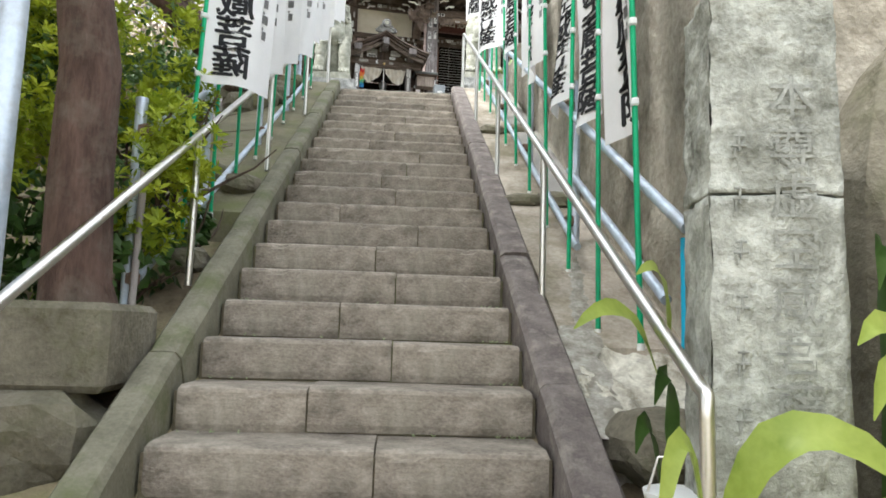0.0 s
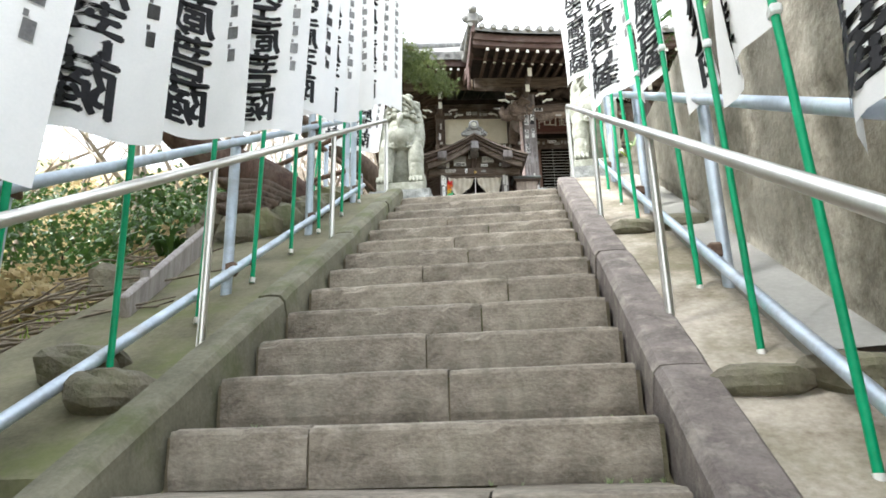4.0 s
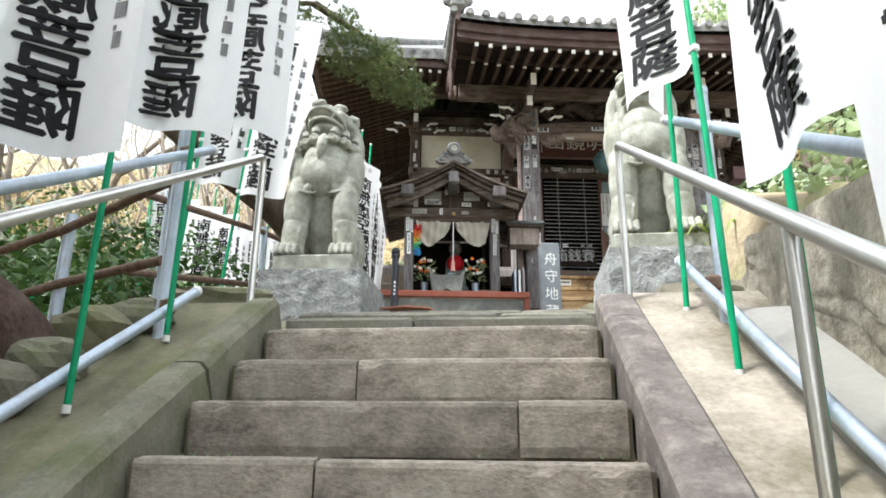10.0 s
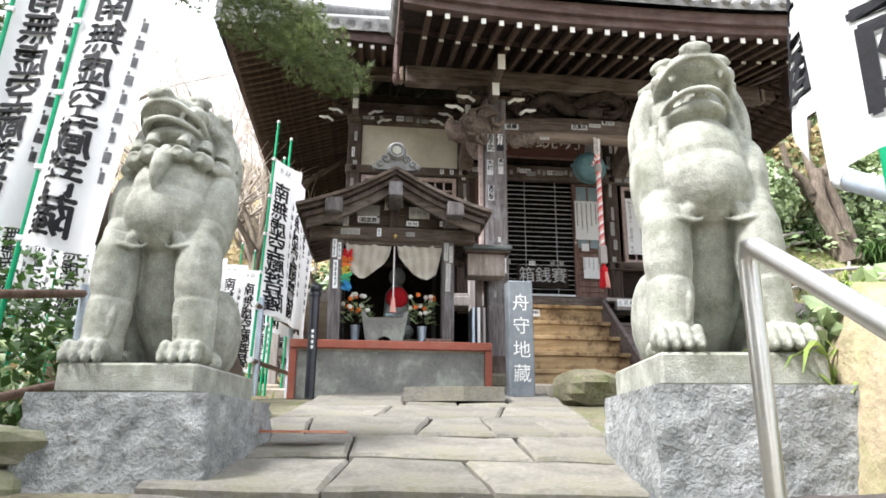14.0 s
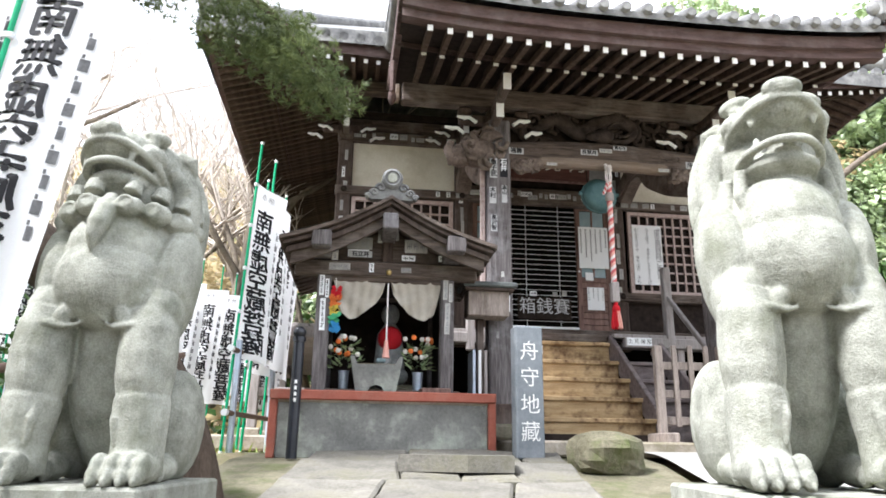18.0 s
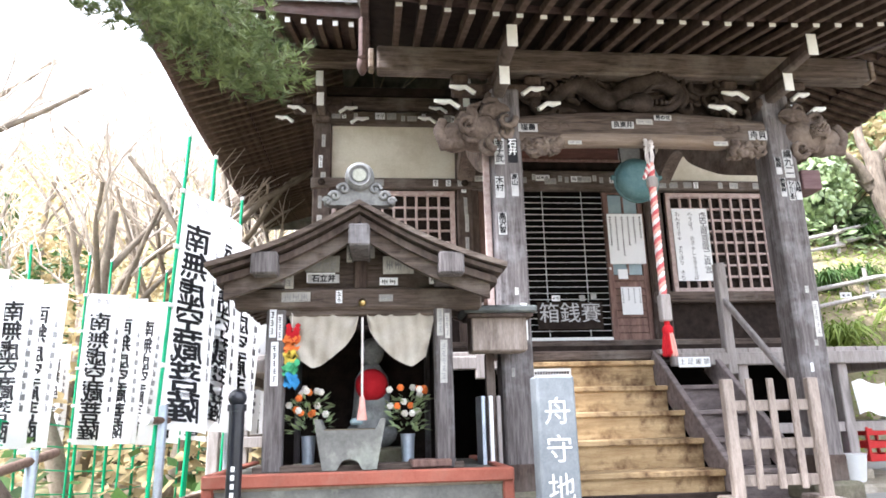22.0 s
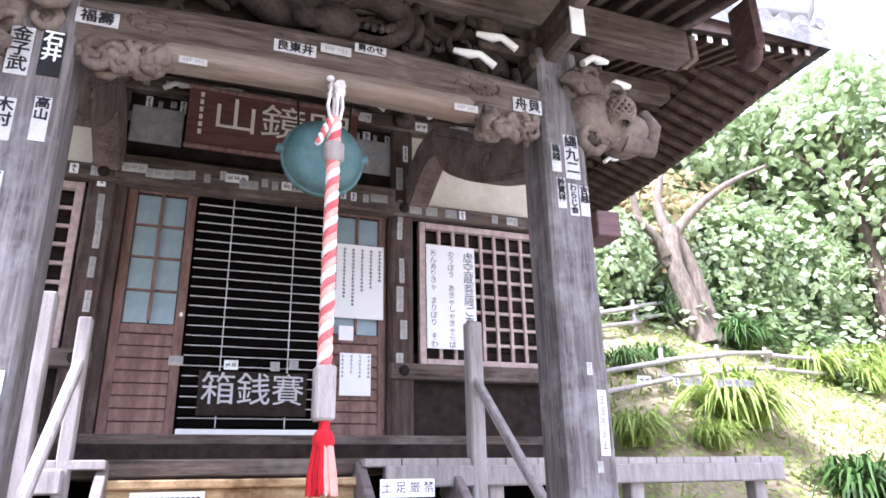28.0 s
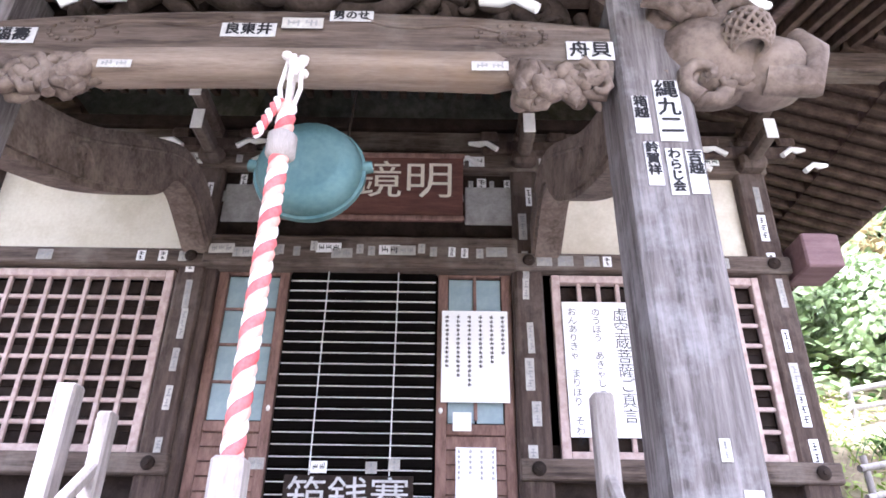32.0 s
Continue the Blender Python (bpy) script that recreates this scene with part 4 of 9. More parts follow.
# ---- guardian lions ----
def lion(at, rz, gap, label, tall, turn, wide, curls):
    """A seated guardian lion of stone, facing -y, its head thrown back; gap opens the mouth."""
    m = M()
    R = lambda rx, ry=0, rz_=0: Euler((radians(rx), radians(ry), radians(rz_))).to_matrix()
    # trunk, back and the uncut stone between the legs
    m.ell((0, 0.10, 0.46), (0.20, 0.24, 0.48), 20, 14, R(14))
    m.ell((0, 0.24, 0.30), (0.22, 0.24, 0.32), 18, 12)
    m.ell((0, 0.03, 0.90), (0.265, 0.215, 0.32), 20, 14, R(-8))
    # the egg of the breast
    m.ell((0, -0.130, 0.775), (0.215, 0.168, 0.205), 24, 16)
    m.ell((0, -0.105, 0.905), (0.200, 0.160, 0.215), 22, 14, R(-10))
    for s in (-1, 1):
        m.ell((s * 0.205, 0.27, 0.23), (0.115, 0.22, 0.24), 16, 12)              # haunch
        m.ell((s * 0.225, 0.06, 0.055), (0.075, 0.13, 0.055), 12, 8)             # hind paw
        for k in range(3):
            m.ell((s * 0.225 + (k - 1) * 0.047, -0.055, 0.042), (0.026, 0.045, 0.040), 8, 6)
        m.ell((s * 0.220, -0.030, 0.760), (0.112, 0.160, 0.280), 18, 14, R(-4, s * 9))   # shoulder
        m.ell((s * 0.212, -0.105, 0.645), (0.108, 0.118, 0.14), 16, 10)
        # leg: a full upper arm, a waist at the elbow, a squared shin
        m.tube([(s * 0.200, -0.13, 0.64), (s * 0.208, -0.145, 0.57), (s * 0.212, -0.15, 0.48), (s * 0.214, -0.15, 0.39), (s * 0.215, -0.15, 0.325)], [0.10, 0.112, 0.116, 0.114, 0.102], 18)
        m.tube([(s * 0.215, -0.145, 0.335), (s * 0.217, -0.155, 0.30), (s * 0.220, -0.16, 0.24), (s * 0.225, -0.165, 0.16), (s * 0.228, -0.17, 0.03)], [0.094, 0.108, 0.108, 0.100, 0.102], 18)
        m.tube([(s * 0.152, -0.225, 0.30), (s * 0.158, -0.245, 0.23), (s * 0.167, -0.245, 0.14)], [0.012, 0.022, 0.010], 8)   # shin ridge
        m.tube([(s * 0.292, -0.175, 0.31), (s * 0.298, -0.20, 0.23), (s * 0.302, -0.20, 0.14)], [0.012, 0.022, 0.010], 8)
        m.tube([(s * 0.05, -0.215, 0.590), (s * 0.105, -0.235, 0.575), (s * 0.17, -0.245, 0.585), (s * 0.24, -0.225, 0.60), (s * 0.295, -0.15, 0.60)], [0.008, 0.013, 0.014, 0.013, 0.008], 8)   # fold above the arm
        m.ell((s * 0.115, -0.215, 0.62), (0.036, 0.034, 0.055), 10, 8, R(0, s * -30))
        # paw with four knuckled toes
        m.ell((s * 0.230, -0.215, 0.06), (0.108, 0.125, 0.070), 16, 10)
        for k in range(4):
            tx = s * 0.230 + (k - 1.5) * 0.053
            m.ell((tx, -0.300, 0.068), (0.029, 0.060, 0.050), 12, 8)
            m.ell((tx, -0.345, 0.038), (0.027, 0.030, 0.038), 10, 7)
            m.ell((tx, -0.375, 0.020), (0.013, 0.014, 0.018), 8, 5)
        # mane down the side and back
        for a, b, c, w in (((0.195, 0.00, 1.31), (0.240, 0.00, 1.15), (0.250, -0.01, 0.95), 0.060), ((0.17, 0.09, 1.36), (0.240, 0.11, 1.14), (0.255, 0.10, 0.88), 0.062),
                           ((0.10, 0.17, 1.34), (0.17, 0.20, 1.10), (0.195, 0.20, 0.80), 0.056), ((0.03, 0.20, 1.30), (0.06, 0.24, 1.04), (0.07, 0.26, 0.76), 0.052)):
            q = eased3([(s * a[0], a[1], a[2]), (s * b[0], b[1], b[2]), (s * c[0], c[1], c[2])], 4)
            m.tube(q, [w * (0.75, 0.9, 1.0, 1.05, 1.05, 1.0, 0.9, 0.65, 0.3)[i] for i in range(9)], 10)
        if curls:
            # collar of rolled locks, with a curl in each
            for x, y, z, q in ((0.080, -0.225, 1.065, 0.062), (0.175, -0.165, 1.050, 0.064), (0.240, -0.070, 1.040, 0.064), (0.265, 0.03, 1.030, 0.062)):
                m.ell((s * x, y, z), (q, q * 0.75, q * 0.72), 14, 10)
                m.tube([(s * (x + q * 0.50 * math.cos(t)), y - q * 0.62, z + 0.01 + q * 0.42 * math.sin(t)) for t in [u * 0.6 for u in range(9)]], [0.007 + 0.0008 * u for u in range(9)], 6)
                m.tube([(s * x, y + 0.01, z + q), (s * (x + 0.01), y + 0.02, z + q * 1.9)], [q * 0.7, q * 0.45], 8)
        else:
            for x, y, z, q in ((0.175, -0.115, 1.02, 0.030), (0.208, -0.05, 1.00, 0.034), (0.222, 0.03, 0.96, 0.036)):
                m.tube([(s * x * 0.95, y, z + 0.10), (s * x, y - 0.01, z), (s * x * 0.94, y - 0.03, z - 0.085)], [q * 0.8, q, q * 0.3], 10)
    if curls:
        m.tube([(0.0, -0.205, 1.11), (0.0, -0.258, 1.035), (-0.005, -0.282, 0.975), (-0.012, -0.290, 0.915), (-0.02, -0.292, 0.865)], [0.030, 0.046, 0.046, 0.030, 0.006], 12)   # beard
    m.ell((0, 0.02, 1.16), (0.228, 0.195, 0.21), 18, 12)                          # neck
    body = len(m.v)
    # head in its own axes, level, then thrown back
    m.ell((0, 0.05, 0.03), (0.165, 0.165, 0.135), 20, 14)
    m.ell((0, -0.02, 0.10), (0.120, 0.12, 0.055), 16, 10)                          # forehead
    m.ell((0, -0.125, 0.035), (0.118, 0.130, 0.078), 18, 12)                       # muzzle
    m.ell((0, -0.245, 0.070), (0.064, 0.042, 0.040), 14, 10)                       # nose
    m.ell((0, -0.19, 0.092), (0.040, 0.08, 0.030), 12, 8)
    m.ell((0, -0.05, -0.02), (0.125, 0.11, 0.055), 16, 10)                         # palate
    lip = [(-0.140, 0.00, -0.075), (-0.142, -0.085, -0.030), (-0.112, -0.175, 0.000), (-0.060, -0.238, 0.022), (0, -0.252, 0.030), (0.060, -0.238, 0.022), (0.112, -0.175, 0.000), (0.142, -0.085, -0.030), (0.140, 0.00, -0.075)]
    m.tube(eased3(lip, 3), 0.017, 10)
    low = [(x * 0.86, y * 0.86 - 0.005, -0.062 - gap + 0.30 * z) for x, y, z in lip]
    m.tube(eased3(low, 3), 0.016, 10)
    m.ell((0, -0.060, -0.100 - gap), (0.118, 0.128, 0.050), 16, 10)                # jaw
    m.ell((0, 0.00, -0.09 - gap * 0.5), (0.135, 0.09, 0.08 + gap * 0.4), 14, 10)   # throat
    if gap > 0.02:
        m.ell((0, -0.10, -0.066 - gap), (0.065, 0.10, 0.022), 12, 8)               # tongue
    for k in range(6):
        t = (k - 2.5) / 2.5
        m.ell((t * 0.058, -0.222 + 0.030 * t * t, -0.004), (0.012, 0.011, 0.017), 8, 6)
        if gap > 0.02:
            m.ell((t * 0.050, -0.190 + 0.028 * t * t, -0.042 - gap), (0.011, 0.010, 0.013), 8, 6)
    for s in (-1, 1):
        m.ell((s * 0.092, -0.176, -0.018), (0.014, 0.015, 0.034), 8, 7)            # fangs
        m.ell((s * 0.082, -0.158, -0.038 - gap), (0.013, 0.013, 0.028), 8, 7)
        m.ell((s * 0.032, -0.272, 0.072), (0.018, 0.014, 0.014), 10, 7)            # nostril wings
        m.ell((s * 0.108, -0.075, 0.112), (0.058, 0.062, 0.032), 12, 8, R(10, s * 22))     # brow
        m.ell((s * 0.116, -0.100, 0.072), (0.026, 0.028, 0.022), 12, 8)            # eye
        m.ell((s * 0.118, -0.085, 0.010), (0.052, 0.075, 0.045), 12, 8)            # cheek
        m.tube([(s * 0.135, 0.05, 0.10), (s * 0.178, 0.085, 0.075), (s * 0.192, 0.115, 0.02)], [0.024, 0.034, 0.012], 8)   # ear
        m.tube([(s * 0.060, -0.225, 0.048), (s * 0.100, -0.165, 0.040), (s * 0.125, -0.09, 0.035)], [0.008, 0.012, 0.006], 6)   # fold of the muzzle
        for a0, z0 in ((0.02, -0.02), (0.07, -0.06)):
            m.tube([(s * 0.15, a0, z0 + 0.02), (s * 0.175, a0 + 0.05, z0 - 0.05), (s * 0.17, a0 + 0.07, z0 - 0.13)], [0.030, 0.040, 0.022], 8)
    tilt, yaw = R(-9), R(0, 0, turn)
    for i in range(body, len(m.v)):
        q = Vector(m.v[i])
        m.v[i] = tuple(yaw @ (tilt @ Vector((q.x * 1.24, q.y * 0.92, q.z * 1.02))) + Vector((0, -0.045, 1.285)))
    me = m.mesh("guardian_lion", LIONM)
    for v in me.vertices:
        v.co += v.normal * 0.004 * noise.noise(v.co * 9)
    me.transform(Matrix.Diagonal((wide, 1.0, tall, 1)))
    ob = solo("guardian_lion", me, LIONM, label, "statue", at, rz)
    rm = ob.modifiers.new("weld", "REMESH")
    rm.mode, rm.voxel_size, rm.use_smooth_shade = "VOXEL", 0.0065, True
    sm = ob.modifiers.new("smooth", "SMOOTH")
    sm.factor, sm.iterations = 0.5, 3
    return ob


def plinth(at, d, slab, label):
    root = thing("lion_plinth", label, "plinth", at)
    m = M()
    nx = 16

    def face(u, v, d=d):
        a = u * 4
        k = int(min(3, a))
        t = a - k
        cs = ((-1, -1), (1, -1), (1, 1), (-1, 1), (-1, -1))
        x = (cs[k][0] + (cs[k + 1][0] - cs[k][0]) * t) * d[0] / 2
        y = (cs[k][1] + (cs[k + 1][1] - cs[k][1]) * t) * d[1] / 2
        z = -0.15 + v * (d[2] + 0.15)
        k1 = 0.012 * noise.noise(Vector((x * 6 + at[0] * 5, y * 6, z * 6))) + 0.016 * noise.noise(Vector((x * 22 + at[0], y * 22, z * 30)))
        s = 1 + 0.05 * (1 - v)
        if 0 < v < 1:
            x, y = x + k1 * (1 if abs(x) > d[0] * 0.49 else 0.2), y + k1 * (1 if abs(y) > d[1] * 0.49 else 0.2)
        return (x * s, y * s, z)
    m.grid(face, 128, 22, True)
    m.box((0, 0, d[2] - 0.012), (d[0] * 0.99, d[1] * 0.99, 0.02), 0.006)
    part("base_block", m, ROUGHM, root, "rough-hewn granite block")
    part("top_slab", M().box((slab[0], slab[1], d[2] + slab[4] / 2), (slab[2], slab[3], slab[4]), 0.012), LIONM, root, "smooth pale stone slab")
    return root


plinth((-1.11, 9.13, 4.36), (0.79, 0.92, 0.40), (-0.005, 0.0, 0.62, 0.80, 0.13), "rough granite plinth under the closed-mouth lion")
lion((-1.14, 9.10, 4.885), 3, 0.004, "weathered grey stone guardian lion with closed mouth", 0.975, -16, 0.93, True)
plinth((1.42, 8.84, 4.36), (0.74, 0.94, 0.42), (0.0, 0.03, 0.64, 0.82, 0.13), "rough granite plinth under the open-mouth lion")
lion((1.43, 8.82, 4.915), -4, 0.075, "weathered grey stone guardian lion with open mouth", 0.985, -6, 0.90, False)

# ---- inscribed stele near the foot of the stairs ----
st = thing("stone_stele", "tall cracked grey stone pillar with carved characters", "stele", (1.215, -0.42, -0.2), -8)
def stele_shape(z0, z1, w0, w1, t, seed):
    m = M()

    def f(u, v):
        a = u * 4
        k = int(min(3, a)); q = a - k
        cs = ((-1, -1), (1, -1), (1, 1), (-1, 1), (-1, -1))
        w = w0 + (w1 - w0) * v
        j = 0.012 * noise.noise(Vector((a * 5 + seed, v * 9, 0.3))) + 0.006 * noise.noise(Vector((a * 14 + seed, v * 40, 0.3)))
        x = (cs[k][0] + (cs[k + 1][0] - cs[k][0]) * q) * w / 2
        y = (cs[k][1] + (cs[k + 1][1] - cs[k][1]) * q) * t / 2
        return (x + j, y + j, z0 + (z1 - z0) * v + 0.012 * noise.noise(Vector((x * 8, seed, y))))
    m.grid(f, 64, 48, True)
    for v in (0, 48):
        idx = [i * 49 + v for i in range(64)]
        m.f.append(tuple(idx if v else idx[::-1]))
        m.s.append(False)
    return m
part("lower_shaft", stele_shape(0, 1.262, 0.37, 0.355, 0.27, 1.0), STELEM, st)
part("upper_shaft", stele_shape(1.27, 1.87, 0.355, 0.34, 0.265, 1.0), STELEM, st)
# flat letters and marks, toned darker to imitate shade in carved grooves
GROOVE_TONE = mat("groove_shade_stone", (0.15, 0.155, 0.14), (0.36, 0.37, 0.34), 0.95, 20, 90, 0.5)
o = part("carved_lettering", lettering(column("本尊虚空蔵菩薩"), 0.135, GROOVE_TONE, 1.05), None, st, "flat characters toned like the shade in shallow carving")
o.matrix_basis = pose(0.045, -0.142, 1.60)
for i in range(6):
    g = M()
    z = 1.40 - i * 0.15
    for dx, dz, w, h in ((0, 0.03, 0.03, 0.006), (0, 0.0, 0.04, 0.006), (0.0, 0.01, 0.006, 0.05), (-0.012, -0.02, 0.006, 0.03)):
        g.box((-0.10 + dx, -0.139, z + dz), (w, 0.006, h), 0.001)
    part("carved_mark", g, GROOVE_TONE, st)

# ---- things at the foot, garden side ----
blocks = thing("stone_block_wall", "low wall of lichened cut stone blocks", "wall", (0, 0, 0))
for x, y, z, a, b, c in ((-1.37, 0.74, 0.555, 0.78, 0.58, 0.36), (-2.20, 0.74, 0.555, 0.80, 0.56, 0.36)):
    part("stone_block", M().box((x, y, z), (a, b, c), 0.03), ROCKM, blocks)
rock((-1.36, 0.62, 0.18), (0.34, 0.30, 0.24), 303, ROCKM, "rough lichened stone under the cut block")
rock((-1.9, 0.62, 0.12), (0.36, 0.30, 0.24), 304, ROCKM, "rough lichened stone under the cut block")
solo("tree_trunk", M().tube([(0.02, 0, 0), (0.0, 0.0, 0.12), (-0.03, 0.02, 0.6), (-0.03, 0.02, 1.1), (-0.10, 0.03, 1.5), (-0.14, 0.05, 2.6)], [0.165, 0.145, 0.135, 0.13, 0.12, 0.11], 16), REDBARK, "smooth reddish trunk rising from the low stone wall", "tree trunk", at=(-1.24, 0.72, 0.70))
solo("painted_pole", M().tube([(0, 0, 0), (0, 0, 3.2)], 0.05, 16), GALV, "pale bluish metal pole beside the stairs", "pole", at=(-1.235, 0.05, -0.3))
solo("wooden_stake", M().tube([(0, 0, 0), (0.01, 0, 0.75)], 0.02, 8), GREYW, "grey wooden stake propping the shrub", "stake", at=(-1.2, 1.25, 0.7))

# ---- the hall (in its own frame HF) ----
FY = 15.85
rh = random.Random(31)
sticker_me = {}


def stickers(parent, spots, face_y, seed, mats=None):
    """Old paper votive slips on a face that looks to -y."""
    r = random.Random(seed)
    for x, z, w, h in spots:
        k = (round(w, 3), round(h, 3), r.randrange(4))
        if k not in sticker_me:
            m1 = M().box((0, 0, 0), (w, 0.003, h), 0)
            m2 = M()
            n = max(2, int(max(w, h) / 0.06))
            for i in range(n):
                t = (i + 0.5) / n - 0.5
                for q in range(3):
                    if h >= w:
                        m2.box((w * r.uniform(-0.12, 0.12), -0.003, t * h * 0.86 + (q - 1) * h / n * 0.26), (w * r.uniform(0.25, 0.62), 0.002, h / n * 0.10), 0)
                    else:
                        m2.box((t * w * 0.86 + (q - 1) * w / n * 0.24, -0.003, h * r.uniform(-0.1, 0.1)), (w / n * 0.09, 0.002, h * r.uniform(0.3, 0.62)), 0)
                m2.box((t * w * 0.86 if h < w else 0, -0.003, 0 if h < w else t * h * 0.86), (w / n * 0.5, 0.002, h * 0.08) if h < w else (w * 0.10, 0.002, h / n * 0.6), 0)
            sticker_me[k] = (m1.mesh("slip", PAPER if k[2] == 0 else OLDPAP), m2.mesh("slip_writing", INK if k[2] == 0 else INKG))
        a, b = sticker_me[k]
        o = part("votive_slip", a, None, parent, "paper votive slip with printed name")
        o.matrix_basis = pose(x, face_y - 0.0035, z, 0, r.uniform(-1.5, 1.5), 0)
        q = part("slip_writing", b, None, o)


def hall_post(x, y, w, z0, z1, material, label, name="hall_pillar"):
    root = thing(name, label, "pillar", (x, y, z0), 0, HF)
    part("shaft", M().box((0, 0, (z1 - z0) / 2), (w, w, z1 - z0), 0.018), material, root)
    return root


# stone apron and plinth stones
struct("hall_apron", M().box((2.85, 17.75, 5.06), (8.6, 7.3, 0.16), 0.02), CONC, "concrete apron under the hall", HF)
struct("hall_apron_front", M().box((2.95, 12.95, 5.04), (2.75, 1.0, 0.14), 0.02), CONC, "stone landing before the wooden steps", HF)
# back body of the hall
shell = M()
shell.box((2.77, 20.9, 8.2), (5.9, 0.12, 3.4))
shell.box((-0.17, 18.4, 8.2), (0.12, 4.9, 3.4))
shell.box((5.71, 18.4, 8.2), (0.12, 4.9, 3.4))
struct("hall_wall_sides", shell, DARK, "dark boarded side and rear walls of the hall", HF)
struct("hall_floor", M().box((2.77, 18.3, 6.56), (5.8, 5.2, 0.12)), DARK, "dark boarded floor inside the hall", HF)
struct("hall_ceiling", M().box((2.77, 18.3, 9.86), (5.8, 5.1, 0.1)), DARK, "dark wooden ceiling inside the hall", HF)
# added near-black sheet stands in for the shaded depth of the room
struct("hall_back_screen", M().box((2.77, 17.6, 8.2), (5.6, 0.06, 3.2)), BLACKV, "near-black sheet painting the shade within the hall", HF)

# hall pillars on the front wall
hp = []
for x, w in ((-0.17, 0.22), (1.57, 0.20), (3.97, 0.20), (5.71, 0.22)):
    p = hall_post(x, FY + 0.02, w, 6.4, 9.75, WOOD, "dark weathered square pillar of the hall front", "hall_pillar")
    hp.append(p)
    stickers(p, [(rh.uniform(-0.03, 0.03), 0.9 + k * 0.27 + rh.uniform(-0.05, 0.05), rh.choice((0.045, 0.06)), rh.choice((0.16, 0.22))) for k in range(8)], -w / 2, 50 + int(x * 3))

# wall panels: plaster, lattice windows, boards
def lattice_window(name, x0, x1, z0, z1, nx, nz):
    root = thing(name, "reddish-brown wooden lattice window over dark boards", "window", ((x0 + x1) / 2, FY, z0), 0, HF)
    root["kind"] = "structure"
    w, h = x1 - x0, z1 - z0
    for sx in (-1, 1):
        part("jamb", M().box((sx * (w / 2 - 0.03), -0.03, h / 2), (0.06, 0.07, h), 0.006), LATT, root)
    for z in (0.03, h - 0.03):
        part("window_rail", M().box((0, -0.03, z), (w - 0.12, 0.065, 0.06), 0.006), LATT, root)
    vme = M().box((0, 0, 0), (0.030, 0.03, h - 0.12), 0.004).mesh("upright_bar", LATT)
    hme = M().box((0, 0, 0), (w - 0.12, 0.026, 0.028), 0.004).mesh("cross_bar", LATT)
    for i in range(1, nx):
        o = part("upright_bar", vme, None, root)
        o.matrix_basis = pose(-w / 2 + 0.06 + (w - 0.12) * i / nx, -0.032, h / 2)
    for j in range(1, nz):
        o = part("cross_bar", hme, None, root)
        o.matrix_basis = pose(0, -0.020, 0.06 + (h - 0.12) * j / nz)
    n = 12
    bme = M().prism([(0, 0), (0.022, 0.004), (0.022, (h - 0.12) / n), (0, (h - 0.12) / n - 0.006)], -(w - 0.12) / 2, (w - 0.12) / 2, "x").mesh("backing_slat", DARK)
    for k in range(n):
        o = part("backing_slat", bme, None, root)
        o.matrix_basis = pose(0, 0.02, 0.06 + (h - 0.12) * k / n)
    return root


lattice_window("window_1", -0.05, 1.45, 7.26, 8.55, 10, 8)
lattice_window("window_2", 4.13, 5.61, 7.26, 8.55, 10, 8)
for nm, x0, x1 in (("plaster_panel_left", -0.06, 1.47), ("plaster_panel_right", 4.07, 5.60)):
    struct(nm, M().box(((x0 + x1) / 2, FY + 0.03, 9.08), (x1 - x0, 0.06, 0.72), 0.004), PLAST, "aged cream plaster panel above the lattice window", HF)
for nm, x0, x1 in (("board_panel_left", -0.06, 1.47), ("board_panel_right", 4.07, 5.60)):
    m = M()
    m.box(((x0 + x1) / 2, FY + 0.05, 7.0), (x1 - x0, 0.05, 0.75), 0.004)
    struct(nm, m, DARK, "dark boarding below the lattice window", HF)
rails = []
for nm, z, h, y in (("tie_beam_low", 6.60, 0.18, FY - 0.05), ("tie_beam_sill", 7.20, 0.13, FY - 0.06), ("tie_beam_lintel", 8.63, 0.13, FY - 0.06), ("tie_beam_top", 9.50, 0.16, FY - 0.04), ("tie_beam_head", 9.70, 0.18, FY - 0.02)):
    for x0, x1 in ((-0.30, 1.68), (3.86, 5.84)) if nm in ("tie_beam_sill",) else ((-0.30, 5.84),):
        if nm == "tie_beam_low":
            x0, x1 = -0.30, 5.84
        rails.append(solo(nm, M().box((0, 0, 0), (x1 - x0, 0.12, h), 0.01), WOODX, "weathered horizontal tie beam of the hall front", "beam", at=((x0 + x1) / 2, y, z), fr=HF, kind="structure"))
stickers(rails[-2], [(-2.8 + k * 0.14 + rh.uniform(-0.03, 0.03), rh.uniform(-0.02, 0.02), rh.choice((0.05, 0.12)), rh.choice((0.09, 0.07))) for k in range(40) if rh.random() < 0.7], -0.06, 61)
stickers(rails[3], [(-2.7 + k * 0.16 + rh.uniform(-0.03, 0.03), 0, rh.choice((0.11, 0.06)), 0.08) for k in range(34) if rh.random() < 0.55], -0.06, 62)
stickers(rails[2], [(-2.85 + k * 0.12 + rh.uniform(-0.03, 0.03), rh.uniform(-0.01, 0.01), rh.choice((0.10, 0.07, 0.15)), 0.07) for k in range(48) if rh.random() < 0.6 and not 1.2 < k * 0.12 < 4.1], -0.06, 65)
PURP = mat("purple_brown_wood", (0.13, 0.075, 0.08), (0.22, 0.14, 0.145), 0.7, 3, 40, 0.2, stretch=(1, 6, 6))
solo("corner_box", M().box((0, 0, 0), (0.26, 0.34, 0.26), 0.012), PURP, "purple-brown boxed beam end at the hall corner", "box", at=(5.98, 15.72, 8.66), fr=HF)
